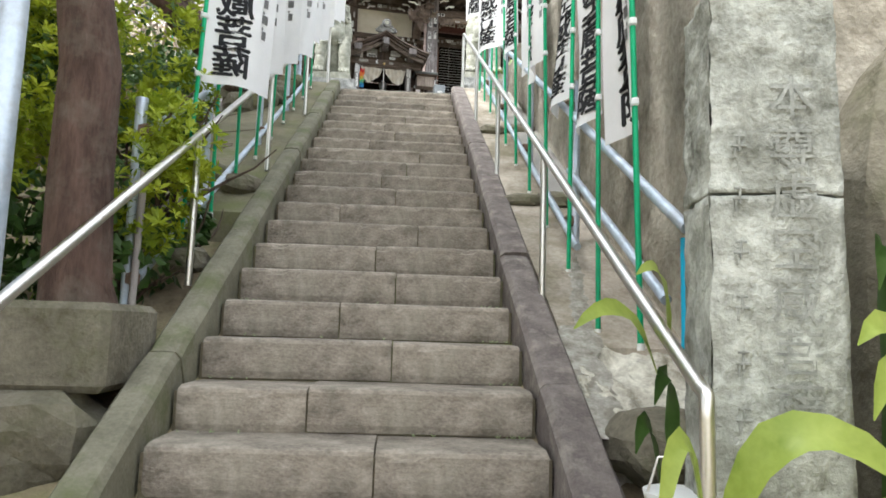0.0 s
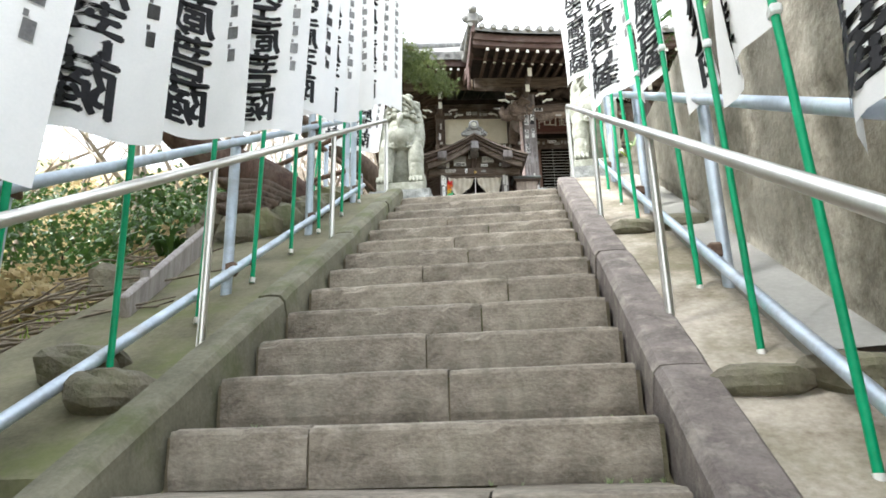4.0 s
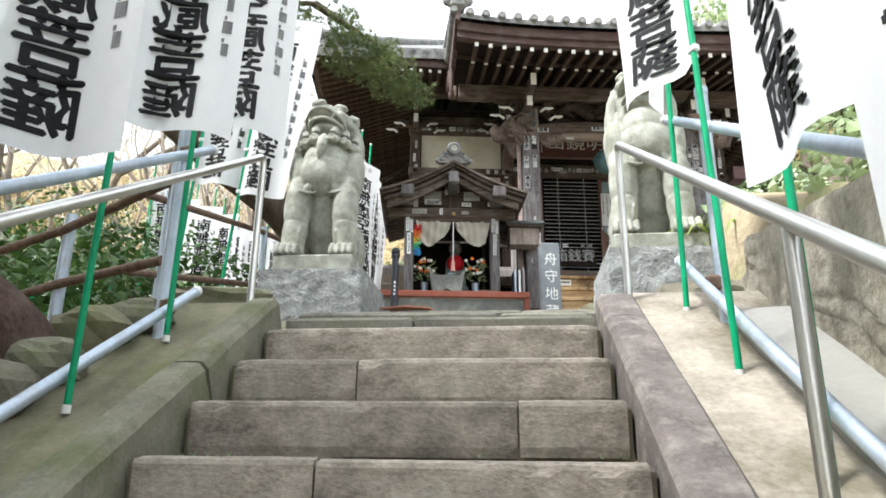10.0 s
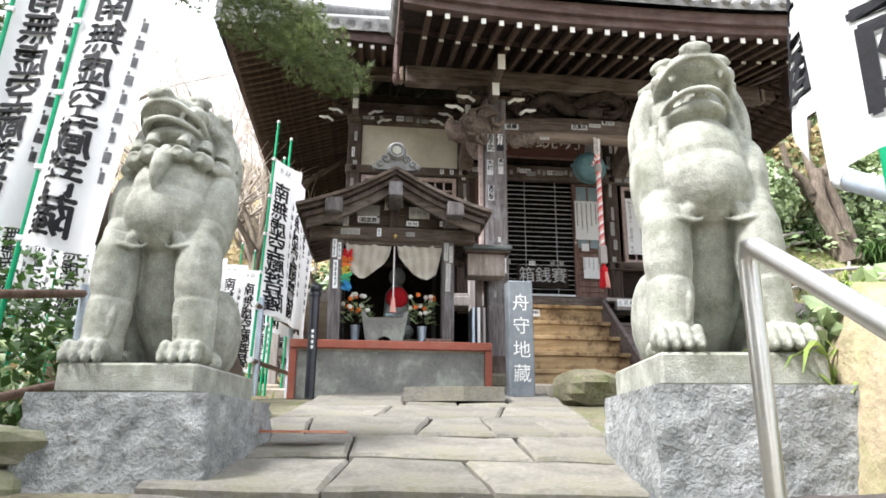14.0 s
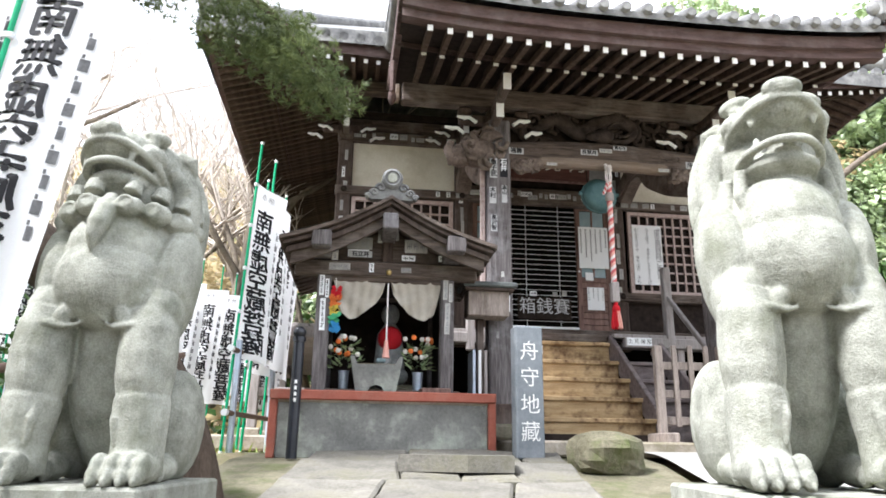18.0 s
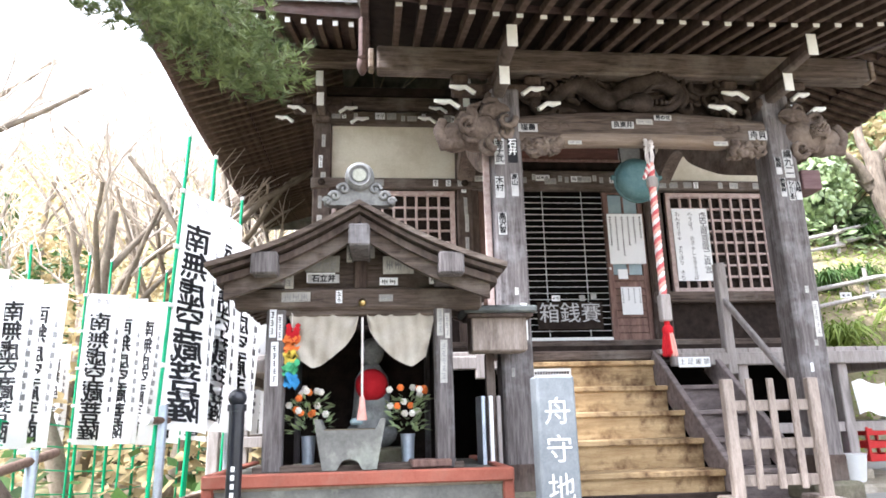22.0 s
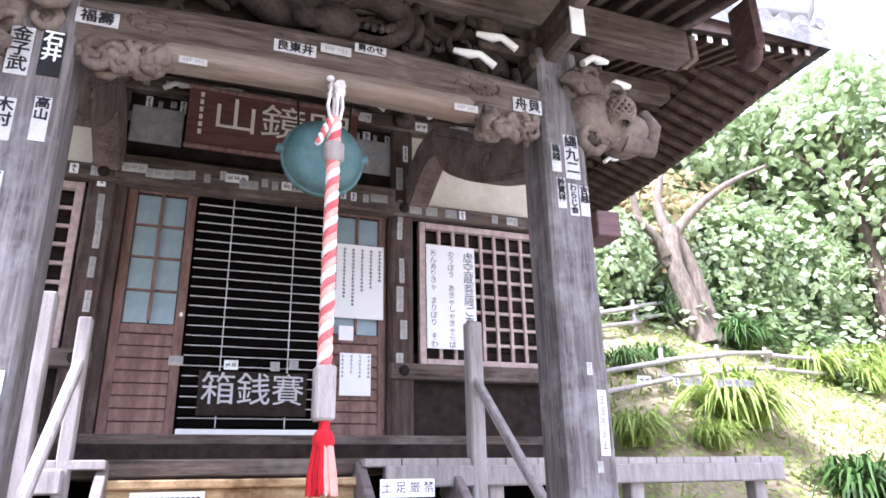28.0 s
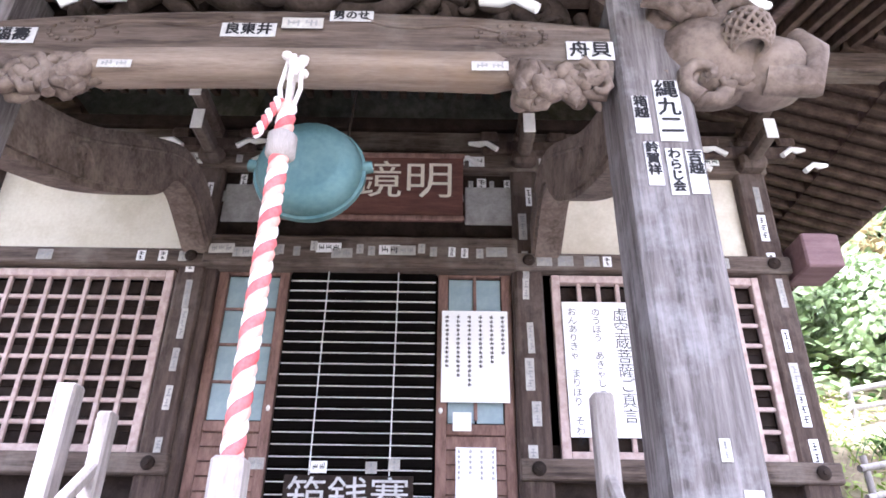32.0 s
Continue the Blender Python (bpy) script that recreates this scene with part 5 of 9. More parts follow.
# bosses on the beams
boss_me = M().ell((0, 0, 0), (0.045, 0.02, 0.045), 12, 8).tube([(0, 0, 0), (0, -0.03, 0)], 0.018, 8).mesh("beam_boss", DARK)
for x in (-0.17, 1.57, 3.97, 5.71):
    for z in (7.2, 8.63):
        o = solo("beam_boss", boss_me, None, "round dark nail cover on the tie beam", "fitting", at=(x, FY - 0.135, z), fr=HF, group="nail covers")

# doors with glazed upper lights
def door_leaf(name, x0, x1):
    root = thing(name, "brown sliding door with frosted panes above louvred boards", "door", ((x0 + x1) / 2, FY + 0.02, 6.68), 0, HF)
    root["kind"] = "structure"
    w, h, mid = x1 - x0, 1.95, 0.78
    for sx in (-1, 1):
        part("stile", M().box((sx * (w / 2 - 0.035), 0, h / 2), (0.07, 0.045, h), 0.005), REDW, root)
    for z, t in ((0.05, 0.10), (mid, 0.07), (h - 0.04, 0.08)):
        part("rail", M().box((0, 0, z), (w - 0.14, 0.042, t), 0.005), REDW, root)
    part("mullion", M().box((0, -0.004, (mid + h) / 2), (0.024, 0.03, h - mid - 0.12), 0.004), REDW, root)
    ph = (h - mid - 0.12) / 4
    pane = M().box((0, 0, 0), ((w - 0.14) / 2 - 0.014, 0.006, ph - 0.02), 0).mesh("pane", GLASSF)
    for k in range(4):
        if k:
            part("glazing_bar", M().box((0, -0.004, mid + 0.035 + ph * k), (w - 0.14, 0.026, 0.018), 0.003), REDW, root)
        for sx in (-1, 1):
            o = part("pane", pane, None, root)
            o.matrix_basis = pose(sx * (w - 0.14) / 4, 0.004, mid + 0.035 + ph * (k + 0.5))
    n = 7
    lv = M().prism([(-0.016, 0.004), (0.012, 0.0), (0.012, 0.09), (-0.004, 0.088)], -(w - 0.14) / 2, (w - 0.14) / 2, "x").mesh("louvre", REDW)
    for k in range(n):
        o = part("louvre", lv, None, root)
        o.matrix_basis = pose(0, 0, 0.105 + k * 0.091)
    part("pull", M().ell((w / 2 - 0.03 if name == "door_1" else -w / 2 + 0.03, -0.026, 0.9), (0.014, 0.006, 0.02), 10, 6), WHITE, root, "pale metal pull")
    return root


door_leaf("door_1", 1.75, 2.26)
door_leaf("door_2", 3.33, 3.85)
df = thing("door_frame", "dark weathered frame of the hall doorway", "door frame", (2.80, FY, 6.64), 0, HF)
df["kind"] = "structure"
for x in (-1.10, 1.10):
    part("jamb", M().box((x, 0.0, 1.0), (0.09, 0.10, 2.02), 0.006), WOOD, df)
part("head", M().box((0, 0, 2.03), (2.3, 0.12, 0.09), 0.006), WOODX, df)
part("threshold", M().box((0, -0.02, 0.01), (2.3, 0.16, 0.07), 0.006), WOODX, df)
lint = solo("door_lintel", M().box((0, 0, 0), (2.25, 0.19, 0.25), 0.02), WOODX, "broad weathered lintel covered in faded votive slips", "beam", at=(2.77, FY - 0.04, 8.69), fr=HF, kind="structure")
stickers(lint, [(-1.0 + k * 0.11 + rh.uniform(-0.02, 0.02), rh.uniform(-0.03, 0.03), rh.choice((0.05, 0.15, 0.18)), 0.075) for k in range(19)], -0.095, 63)
over = struct("door_overpanel", M().box((2.77, FY + 0.02, 9.12), (2.25, 0.06, 0.62), 0.004), DARK, "near-black boarding above the doorway", HF)
stickers(over, [(1.72 + k * 0.088 + rh.uniform(-0.02, 0.02), z + rh.uniform(-0.02, 0.02), rh.choice((0.035, 0.05, 0.07)), rh.choice((0.09, 0.12, 0.06))) for z in (9.20, 9.34) for k in range(25) if rh.random() < 0.75], FY - 0.012, 64)
for x0, w in ((1.69, 0.40), (3.52, 0.36)):
    solo("framed_plaque", M().box((0, 0, 0), (w, 0.02, 0.33), 0.006), OLDPAP, "faded pale plaque fixed above the doorway", "plaque", at=(x0 + w / 2, FY - 0.03, 9.135), fr=HF)

for x, z, w, h in ((3.50, 7.50, 0.12, 0.12),):
    solo("small_card", M().box((0, 0, 0), (w, 0.004, h), 0), PAPER, "small white card set in the sliding door pane", "card", at=(x, FY - 0.045, z), fr=HF)
# blind of black slats with white edges, and the offertory characters
bl = thing("slatted_blind", "closed blind of dark slats with pale edges in the doorway", "blind", (2.795, FY - 0.03, 6.69), 0, HF)
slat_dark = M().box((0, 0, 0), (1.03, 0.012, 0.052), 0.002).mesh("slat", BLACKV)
slat_edge = M().box((0, 0, 0), (1.03, 0.016, 0.0040), 0).mesh("slat_edge", WHITE)
for k in range(24):
    z = 0.09 + k * 0.0765
    o = part("slat", slat_dark, None, bl)
    o.matrix_basis = pose(0, 0.02, z)
    e = part("slat_edge", slat_edge, None, o)
    e.matrix_basis = pose(0, -0.012, 0.031)
for x in (-0.25, 0.25):
    part("cord", M().tube([(x, -0.004, 0.05), (x, -0.004, 1.9)], 0.004, 6), PLAST_W, bl, "white ladder cord")
part("bottom_rail", M().box((0, 0.0, 0.02), (1.04, 0.03, 0.045), 0.006), PLAST_W, bl, "white bottom rail")
# darkness behind the slats, put in as a near-black sheet
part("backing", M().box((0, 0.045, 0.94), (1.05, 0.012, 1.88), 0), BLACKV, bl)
ob_ = thing("offertory_box", "dark offertory box with pale brush characters", "offertory box", (2.80, FY - 0.055, 6.80), 0, HF)
part("front_board", M().box((0, 0, 0.19), (0.80, 0.012, 0.33), 0.004), DARK, ob_)
o = part("lettering", lettering("箱銭賽", 0.255, OLDW, 1.0, 0.0), None, ob_, "pale brush lettering")
o.matrix_basis = pose(0, -0.009, 0.335)

# notices
def notice(name, x0, x1, z0, z1, y, cols, label, text=None):
    root = thing(name, label, "notice", ((x0 + x1) / 2, y, z0), 0, HF)
    w, h = x1 - x0, z1 - z0
    part("sheet", M().box((0, 0, h / 2), (w, 0.006, h), 0), PAPER, root)
    if text:
        for i, (t, size) in enumerate(text):
            me = lettering(column(t), size, INK, 0.95)
            o = part("lettering", me, None, root)
            o.matrix_basis = pose(w * (0.36 - 0.72 * i / max(1, len(text) - 1)), -0.0045, h * 0.95)
    else:
        r = random.Random(int(x0 * 100))
        for i in range(cols):
            m = M()
            x = w * (0.42 - 0.84 * i / max(1, cols - 1))
            n = int(h / 0.035)
            for k in range(int(n * r.uniform(0.55, 0.9))):
                q = r.uniform(0.75, 1.1)
                m.box((x, -0.0045, h * 0.93 - k * 0.032), (w / cols * 0.34 * q, 0.002, 0.006), 0)
                m.box((x, -0.0045, h * 0.93 - k * 0.032 - 0.009), (w / cols * 0.28, 0.002, 0.004), 0)
                m.box((x + r.uniform(-0.004, 0.004), -0.0045, h * 0.93 - k * 0.032), (0.005, 0.002, 0.024), 0)
            part("printed_column", m, INK if h > 0.5 else INKG, root)
    return root


notice("paper_notice", 3.36, 3.815, 7.63, 8.275, FY - 0.03, 6, "white printed notice pasted on the sliding door")
notice("paper_notice", 3.46, 3.715, 7.00, 7.34, FY - 0.03, 4, "smaller white printed sheet low on the sliding door")
notice("prayer_notice", 4.19, 4.65, 7.405, 8.335, FY - 0.075, 3, "tall white notice with a prayer in black characters", [("虚空蔵菩薩ご真言", 0.105), ("のうぼう　あきゃしゃきゃらばや", 0.066), ("おんありきゃ　まりぼり　そわか", 0.066)])

# name board over the door
nb = thing("name_board", "dark red-brown board with pale carved characters", "name board", (2.81, 15.64, 8.89), 0, HF)
nb.matrix_basis = nb.matrix_basis @ pose(0, 0, 0, 10, 0, 0)
NBM = mat("name_board_lacquer", (0.07, 0.03, 0.024), (0.15, 0.065, 0.05), 0.6, 4, 40, 0.3, stretch=(1, 8, 8))
part("board", M().box((0, 0, 0.26), (1.38, 0.04, 0.52), 0.006), NBM, nb)
for z in (0.015, 0.505):
    part("edge_moulding", M().box((0, -0.025, z), (1.40, 0.03, 0.035), 0.006), REDW, nb)
o = part("lettering", lettering("山鏡明", 0.36, PLAST, 1.0), None, nb, "large pale characters")
o.matrix_basis = pose(0.06, -0.026, 0.445)
o.scale = (1.06, 1, 0.85)
for k in range(6):
    part("small_mark", M().box((-0.59, -0.024, 0.45 - k * 0.062), (0.028, 0.003, 0.04), 0), PLAST, nb)

# ---- veranda ----
ver = thing("veranda", "weathered grey boarded veranda on short posts round the hall", "veranda", (0, 0, 0), 0, HF)
ver["kind"] = "structure"
vb = M().box((0, 0, 0), (0.235, 1.05, 0.05), 0.006).mesh("board", GREYW)
n = 0
for k in range(33):
    x = -1.05 + k * 0.24
    if 1.85 < x < 3.5:
        continue
    o = part("board", vb, None, ver)
    o.matrix_basis = pose(x, 15.22, 6.445)
vs_ = M().box((0, 0, 0), (0.95, 0.235, 0.05), 0.006).mesh("board", GREYW)
for side_x in (-0.72, 6.12):
    for k in range(20):
        o = part("board", vs_, None, ver)
        o.matrix_basis = pose(side_x, 15.9 + k * 0.24, 6.445)
part("edge_beam", M().box((0.30, 14.72, 6.36), (2.9, 0.10, 0.13), 0.01), GREYW, ver)
part("edge_beam", M().box((5.12, 14.72, 6.36), (3.19, 0.10, 0.13), 0.01), GREYW, ver)
part("edge_beam", M().box((2.65, 15.32, 6.43), (1.9, 0.92, 0.10), 0.01), WOODX, ver)
for sx in (-1.13, 6.66):
    part("edge_beam", M().box((sx, 17.4, 6.36), (0.10, 5.4, 0.13), 0.01), GREYW, ver)
pst = M().box((0, 0, 0.6), (0.11, 0.11, 1.22), 0.01).mesh("post", GREYW)
fst = M().box((0, 0, 0), (0.24, 0.24, 0.12), 0.02).mesh("foot_stone", CONC)
for x, y in ((-1.05, 14.8), (-0.2, 14.8), (0.9, 14.8), (4.3, 14.8), (5.4, 14.8), (6.52, 14.8), (-1.05, 16.3), (-1.05, 18), (-1.05, 20), (6.42, 16.3), (6.42, 18), (6.42, 20)):
    o = part("post", pst, None, ver)
    o.matrix_basis = pose(x, y, 5.12)
    o = part("foot_stone", fst, None, ver)
    o.matrix_basis = pose(x, y, 5.17)
for z in (5.65,):
    for x0, x1 in ((-1.05, 0.9), (4.3, 6.42)):
        part("brace", M().box(((x0 + x1) / 2, 14.8, z), (x1 - x0, 0.05, 0.10), 0.006), GREYW, ver)
    for sx in (-1.05, 6.42):
        part("brace", M().box((sx, 17.4, z), (0.05, 5.2, 0.10), 0.006), GREYW, ver)
# shade under the floor is painted as a near-black sheet
struct("underfloor_wall", M().box((2.77, 15.9, 5.9), (5.9, 0.1, 1.4)), BLACKV, "near-black sheet painting the shade beneath the hall floor", HF)

# ---- wooden steps ----
ws = thing("wooden_steps", "stair of worn yellowish planks up to the hall", "stairs", (0, 0, 0), 0, HF)
STRW = mat("purple_grey_step_wood", (0.105, 0.085, 0.082), (0.27, 0.225, 0.215), 0.8, 3, 30, 0.4, stretch=(2, 6, 6), piece=0.1)
NS, SY, SZ, DY, DZ = 4, 13.52, 5.36, 0.325, 0.245
tl = M().box((0, 0, 0), (1.42, 0.36, 0.05), 0.008).mesh("tread", YELLOW)
rl_ = M().box((0, 0, 0), (1.40, 0.03, DZ - 0.045), 0.004).mesh("riser", YELLOW)
tr2 = M().box((0, 0, 0), (0.56, 0.36, 0.045), 0.008).mesh("side_tread", STRW)
rr2 = M().box((0, 0, 0), (0.55, 0.025, DZ - 0.05), 0.004).mesh("side_riser", STRW)
for k in range(NS):
    y, z = SY + k * DY, SZ + k * DZ
    o = part("tread", tl, None, ws); o.matrix_basis = pose(2.66, y + 0.18, z - 0.025)
    o = part("riser", rl_, None, ws); o.matrix_basis = pose(2.66, y + 0.055, z - 0.05 - (DZ - 0.05) / 2)
    o = part("side_tread", tr2, None, ws); o.matrix_basis = pose(3.70, y + 0.18, z - 0.025)
    o = part("side_riser", rr2, None, ws); o.matrix_basis = pose(3.70, y + 0.06, z - 0.05 - (DZ - 0.05) / 2)
part("top_nosing", M().box((2.66, 14.86, 6.34), (1.42, 0.18, 0.05), 0.01), YELLOW, ws)
part("top_riser", M().box((2.66, 14.84, 6.205), (1.42, 0.04, 0.22), 0.005), YELLOW, ws)
for x in (1.93, 3.39, 4.00):
    part("stringer", M().bar((x, SY - 0.14, SZ - 0.18), (x, SY + NS * DY + 0.06, SZ + NS * DZ + 0.02), 0.06, 0.26, 0.008), STRW, ws)
part("kick_board", M().box((2.66, 13.50, 5.14), (1.46, 0.06, 0.10), 0.006), DARK, ws)
# newel posts and sloping handrails
for x, top, sx, stop in ((1.53, 7.39, 0.21, 7.26), (4.155, 7.38, -0.835, 6.53)):
    nr = thing("step_handrail", "grey wooden newel post with a worn sloping handrail", "handrail", (x, 14.72, 6.30), 0, HF, "step handrails")
    part("newel", M().box((0, 0, (top - 6.30) / 2 - 0.05), (0.105, 0.105, top - 6.20), 0.012), GREYW, nr)
    hx = sx if sx > 0 else 0.0
    part("handrail", M().bar((hx, 0.0, 0.70), (hx * 0.8, -1.25, -0.42), 0.055, 0.06, 0.012), GREYW, nr)
    if sx > 0:
        part("short_post", M().box((sx, 0.02, (stop - 6.30) / 2 - 0.03), (0.075, 0.09, stop - 6.24), 0.01), GREYW, nr)

# low wooden barrier at the steps' foot
BARW = mat("brown_grey_barrier_wood", (0.155, 0.124, 0.105), (0.405, 0.344, 0.304), 0.85, 3, 30, 0.4, stretch=(6, 6, 1))
ga = thing("wooden_barrier", "low grey wooden picket barrier on block feet", "barrier", (3.48, 12.92, 5.10), -3, HF)
for x in (-0.33, 0.33):
    part("post", M().box((x, 0, 0.50), (0.085, 0.07, 0.92), 0.008), BARW, ga)
    part("foot", M().box((x, 0.0, 0.05), (0.13, 0.52, 0.10), 0.012), BARW, ga)
for z in (0.22, 0.48, 0.76):
    part("rail", M().box((0, 0.02, z), (0.66, 0.03, 0.08), 0.005), BARW, ga)
for k in range(3):
    part("picket", M().box((-0.165 + k * 0.165, -0.02, 0.56), (0.05, 0.028, 0.80), 0.005), BARW, ga)

# ---- porch pillars, beam and carving ----
PORCH = []
for x, sgn in ((1.61, -1), (4.10, 1)):
    p = hall_post(x, 13.36, 0.255, 5.26, 8.62, PILLAR, "tall weathered porch pillar with pasted votive slips", "porch_pillar")
    part("base_stone", M().box((0, 0, -0.07), (0.42, 0.42, 0.16), 0.03), ROCKM, p, "squared foot stone")
    part("metal_shoe", M().box((0, 0, 0.10), (0.27, 0.27, 0.22), 0.01), WOOD, p)
    PORCH.append(p)
    if sgn < 0:
        part("side_batten", M().box((-0.165, 0.03, 2.05), (0.055, 0.05, 2.1), 0.006), LATT, p, "pale pinkish batten beside the pillar")
    stickers(p, [(0.07, 1.30, 0.05, 0.3), (0.03, 1.1, 0.03, 0.05), (-0.04, 0.9, 0.025, 0.07), (0.02, 1.55, 0.03, 0.06)], -0.1275, 70 + sgn)

def name_slip(parent, x, z, w, h, text, face_y, across=False, invert=False):
    """A pasted slip with characters that can be read."""
    o = part("votive_slip", M().box((0, 0, 0), (w, 0.003, h), 0), INK if invert else OLDW, parent, "paper votive slip with printed characters")
    o.matrix_basis = pose(x, face_y - 0.004, z)
    size = min(w * 0.92, h / len(text) * 0.98) if not across else min(h * 0.9, w / len(text) * 0.95)
    t = part("slip_lettering", lettering(text if across else column(text), size, PAPER if invert else INK, 0.95, 0.002), None, o)
    t.matrix_basis = pose(0, -0.003, (h if not across else size) / 2 * 0.96)
    return o


for pil, items in ((PORCH[0], ((-0.07, 2.76, 0.085, 0.23, "金子武"), (0.045, 2.77, 0.085, 0.22, "石井"), (-0.08, 2.44, 0.075, 0.19, "木村"), (0.05, 2.46, 0.06, 0.20, "高山"), (-0.07, 2.12, 0.07, 0.19, "高沢智"))),
                   (PORCH[1], ((0.03, 2.68, 0.088, 0.26, "縄九二"), (-0.065, 2.66, 0.055, 0.16, "箱越"), (-0.05, 2.46, 0.05, 0.17, "鈴賀祥"), (0.085, 2.43, 0.055, 0.17, "吉越"), (0.02, 2.43, 0.055, 0.18, "わらじ会")))):
    for it in items:
        name_slip(pil, *it, -0.1275, invert=it[4] in ("石井",))
PALEBEAM = mat("pale_beam_wood", (0.120, 0.088, 0.068), (0.264, 0.212, 0.172), 0.8, 3, 30, 0.5, stretch=(0.8, 9, 9), stain=(0.20, 0.14, 0.09), stain_scale=2.5, dist=0.006)
beam = thing("porch_beam", "long arched porch beam of weathered wood with carved ends", "beam", (2.825, 13.36, 7.96), 0, HF)
bmz = M()
def bsec(u, v):
    x = -1.14 + 2.28 * u
    arch = 0.065 * (1 - (2 * u - 1) ** 2)
    ring = [(-0.10, 0.14), (-0.125, 0.18), (-0.125, 0.355), (-0.09, 0.40), (0.02, 0.40), (0.05, 0.355), (0.05, 0.18), (0.02, 0.14), (-0.10, 0.14)]
    y, z = ring[int(round(v * 8))]
    under = 0.03 * smooth01((0.5 - abs(u - 0.5)) * 6)
    return (x, y, z + arch + (under if z < 0.18 else 0))
bmz.grid(bsec, 32, 8, False)
part("beam_body", bmz, WOODX, beam)
ub = M()
def usec(u, v):
    x = -0.80 + 1.60 * u
    arch = 0.03 * (1 - (x / 1.14) ** 2)
    e = 1 - 0.30 * max(0.0, abs(2 * u - 1) - 0.9) / 0.1
    a = 2 * math.pi * v
    return (x, -0.062 - 0.072 * math.copysign(abs(math.cos(a)) ** 0.6, math.cos(a)) * e, 0.178 + arch + 0.060 * math.copysign(abs(math.sin(a)) ** 0.7, math.sin(a)) * e)
ub.grid(usec, 40, 16)
part("under_board", ub, PALEBEAM, beam, "rounded paler lower beam")
for s in (-1, 1):
    sw = M()
    for q in range(26):
        a = q * 0.36
        r = 0.085 * (1 - q / 30)
        sw.ell((s * (0.80 - math.cos(a) * r * 1.7), -0.128, 0.31 + math.sin(a) * r * 0.8), (0.011, 0.006, 0.009), 6, 4)
    sw.tube([(s * (0.74 - 0.1 * t), -0.127, 0.335 + 0.02 * math.sin(t * 1.3) + 0.01 * t) for t in range(6)], 0.008, 6)
    part("scroll", sw, WOODX, beam)
stickers(beam, [(0.02, 0.355, 0.15, 0.05), (-0.62, 0.15, 0.12, 0.035), (0.70, 0.16, 0.13, 0.04)], -0.136, 81)
name_slip(beam, -0.175, 0.325, 0.20, 0.065, "良東井", -0.128, True)
name_slip(beam, 0.195, 0.40, 0.16, 0.05, "男のせ", -0.128, True)
name_slip(beam, 1.06, 0.245, 0.17, 0.085, "舟貝", -0.128, True)
name_slip(beam, -1.025, 0.285, 0.17, 0.075, "福壽", -0.128, True)


def carved_clump(name, at, size, n, seed, label, fr=HF):
    """Deep carving: a mass of scrolls and leaves joined in one piece."""
    r = random.Random(seed)
    m = M()
    for k in range(n):
        c = Vector((r.uniform(-1, 1) * size[0], r.uniform(-1, 0.6) * size[1], r.uniform(-1, 1) * size[2]))
        if r.random() < 0.5:
            turns = [c + Vector((math.cos(a) * q, -q * 0.3, math.sin(a) * q)) for a, q in ((t * 0.9 + k, 0.012 + 0.008 * t) for t in range(7))]
            m.tube(turns, [0.012 + 0.002 * i for i in range(7)], 6)
        else:
            m.ell(c, (r.uniform(0.025, 0.07), r.uniform(0.02, 0.05), r.uniform(0.02, 0.05)), 8, 6, Euler((r.uniform(-1, 1), r.uniform(-1, 1), r.uniform(-1, 1))).to_matrix())
    return solo(name, m, HEADW, label, "carving", at=at, fr=fr)


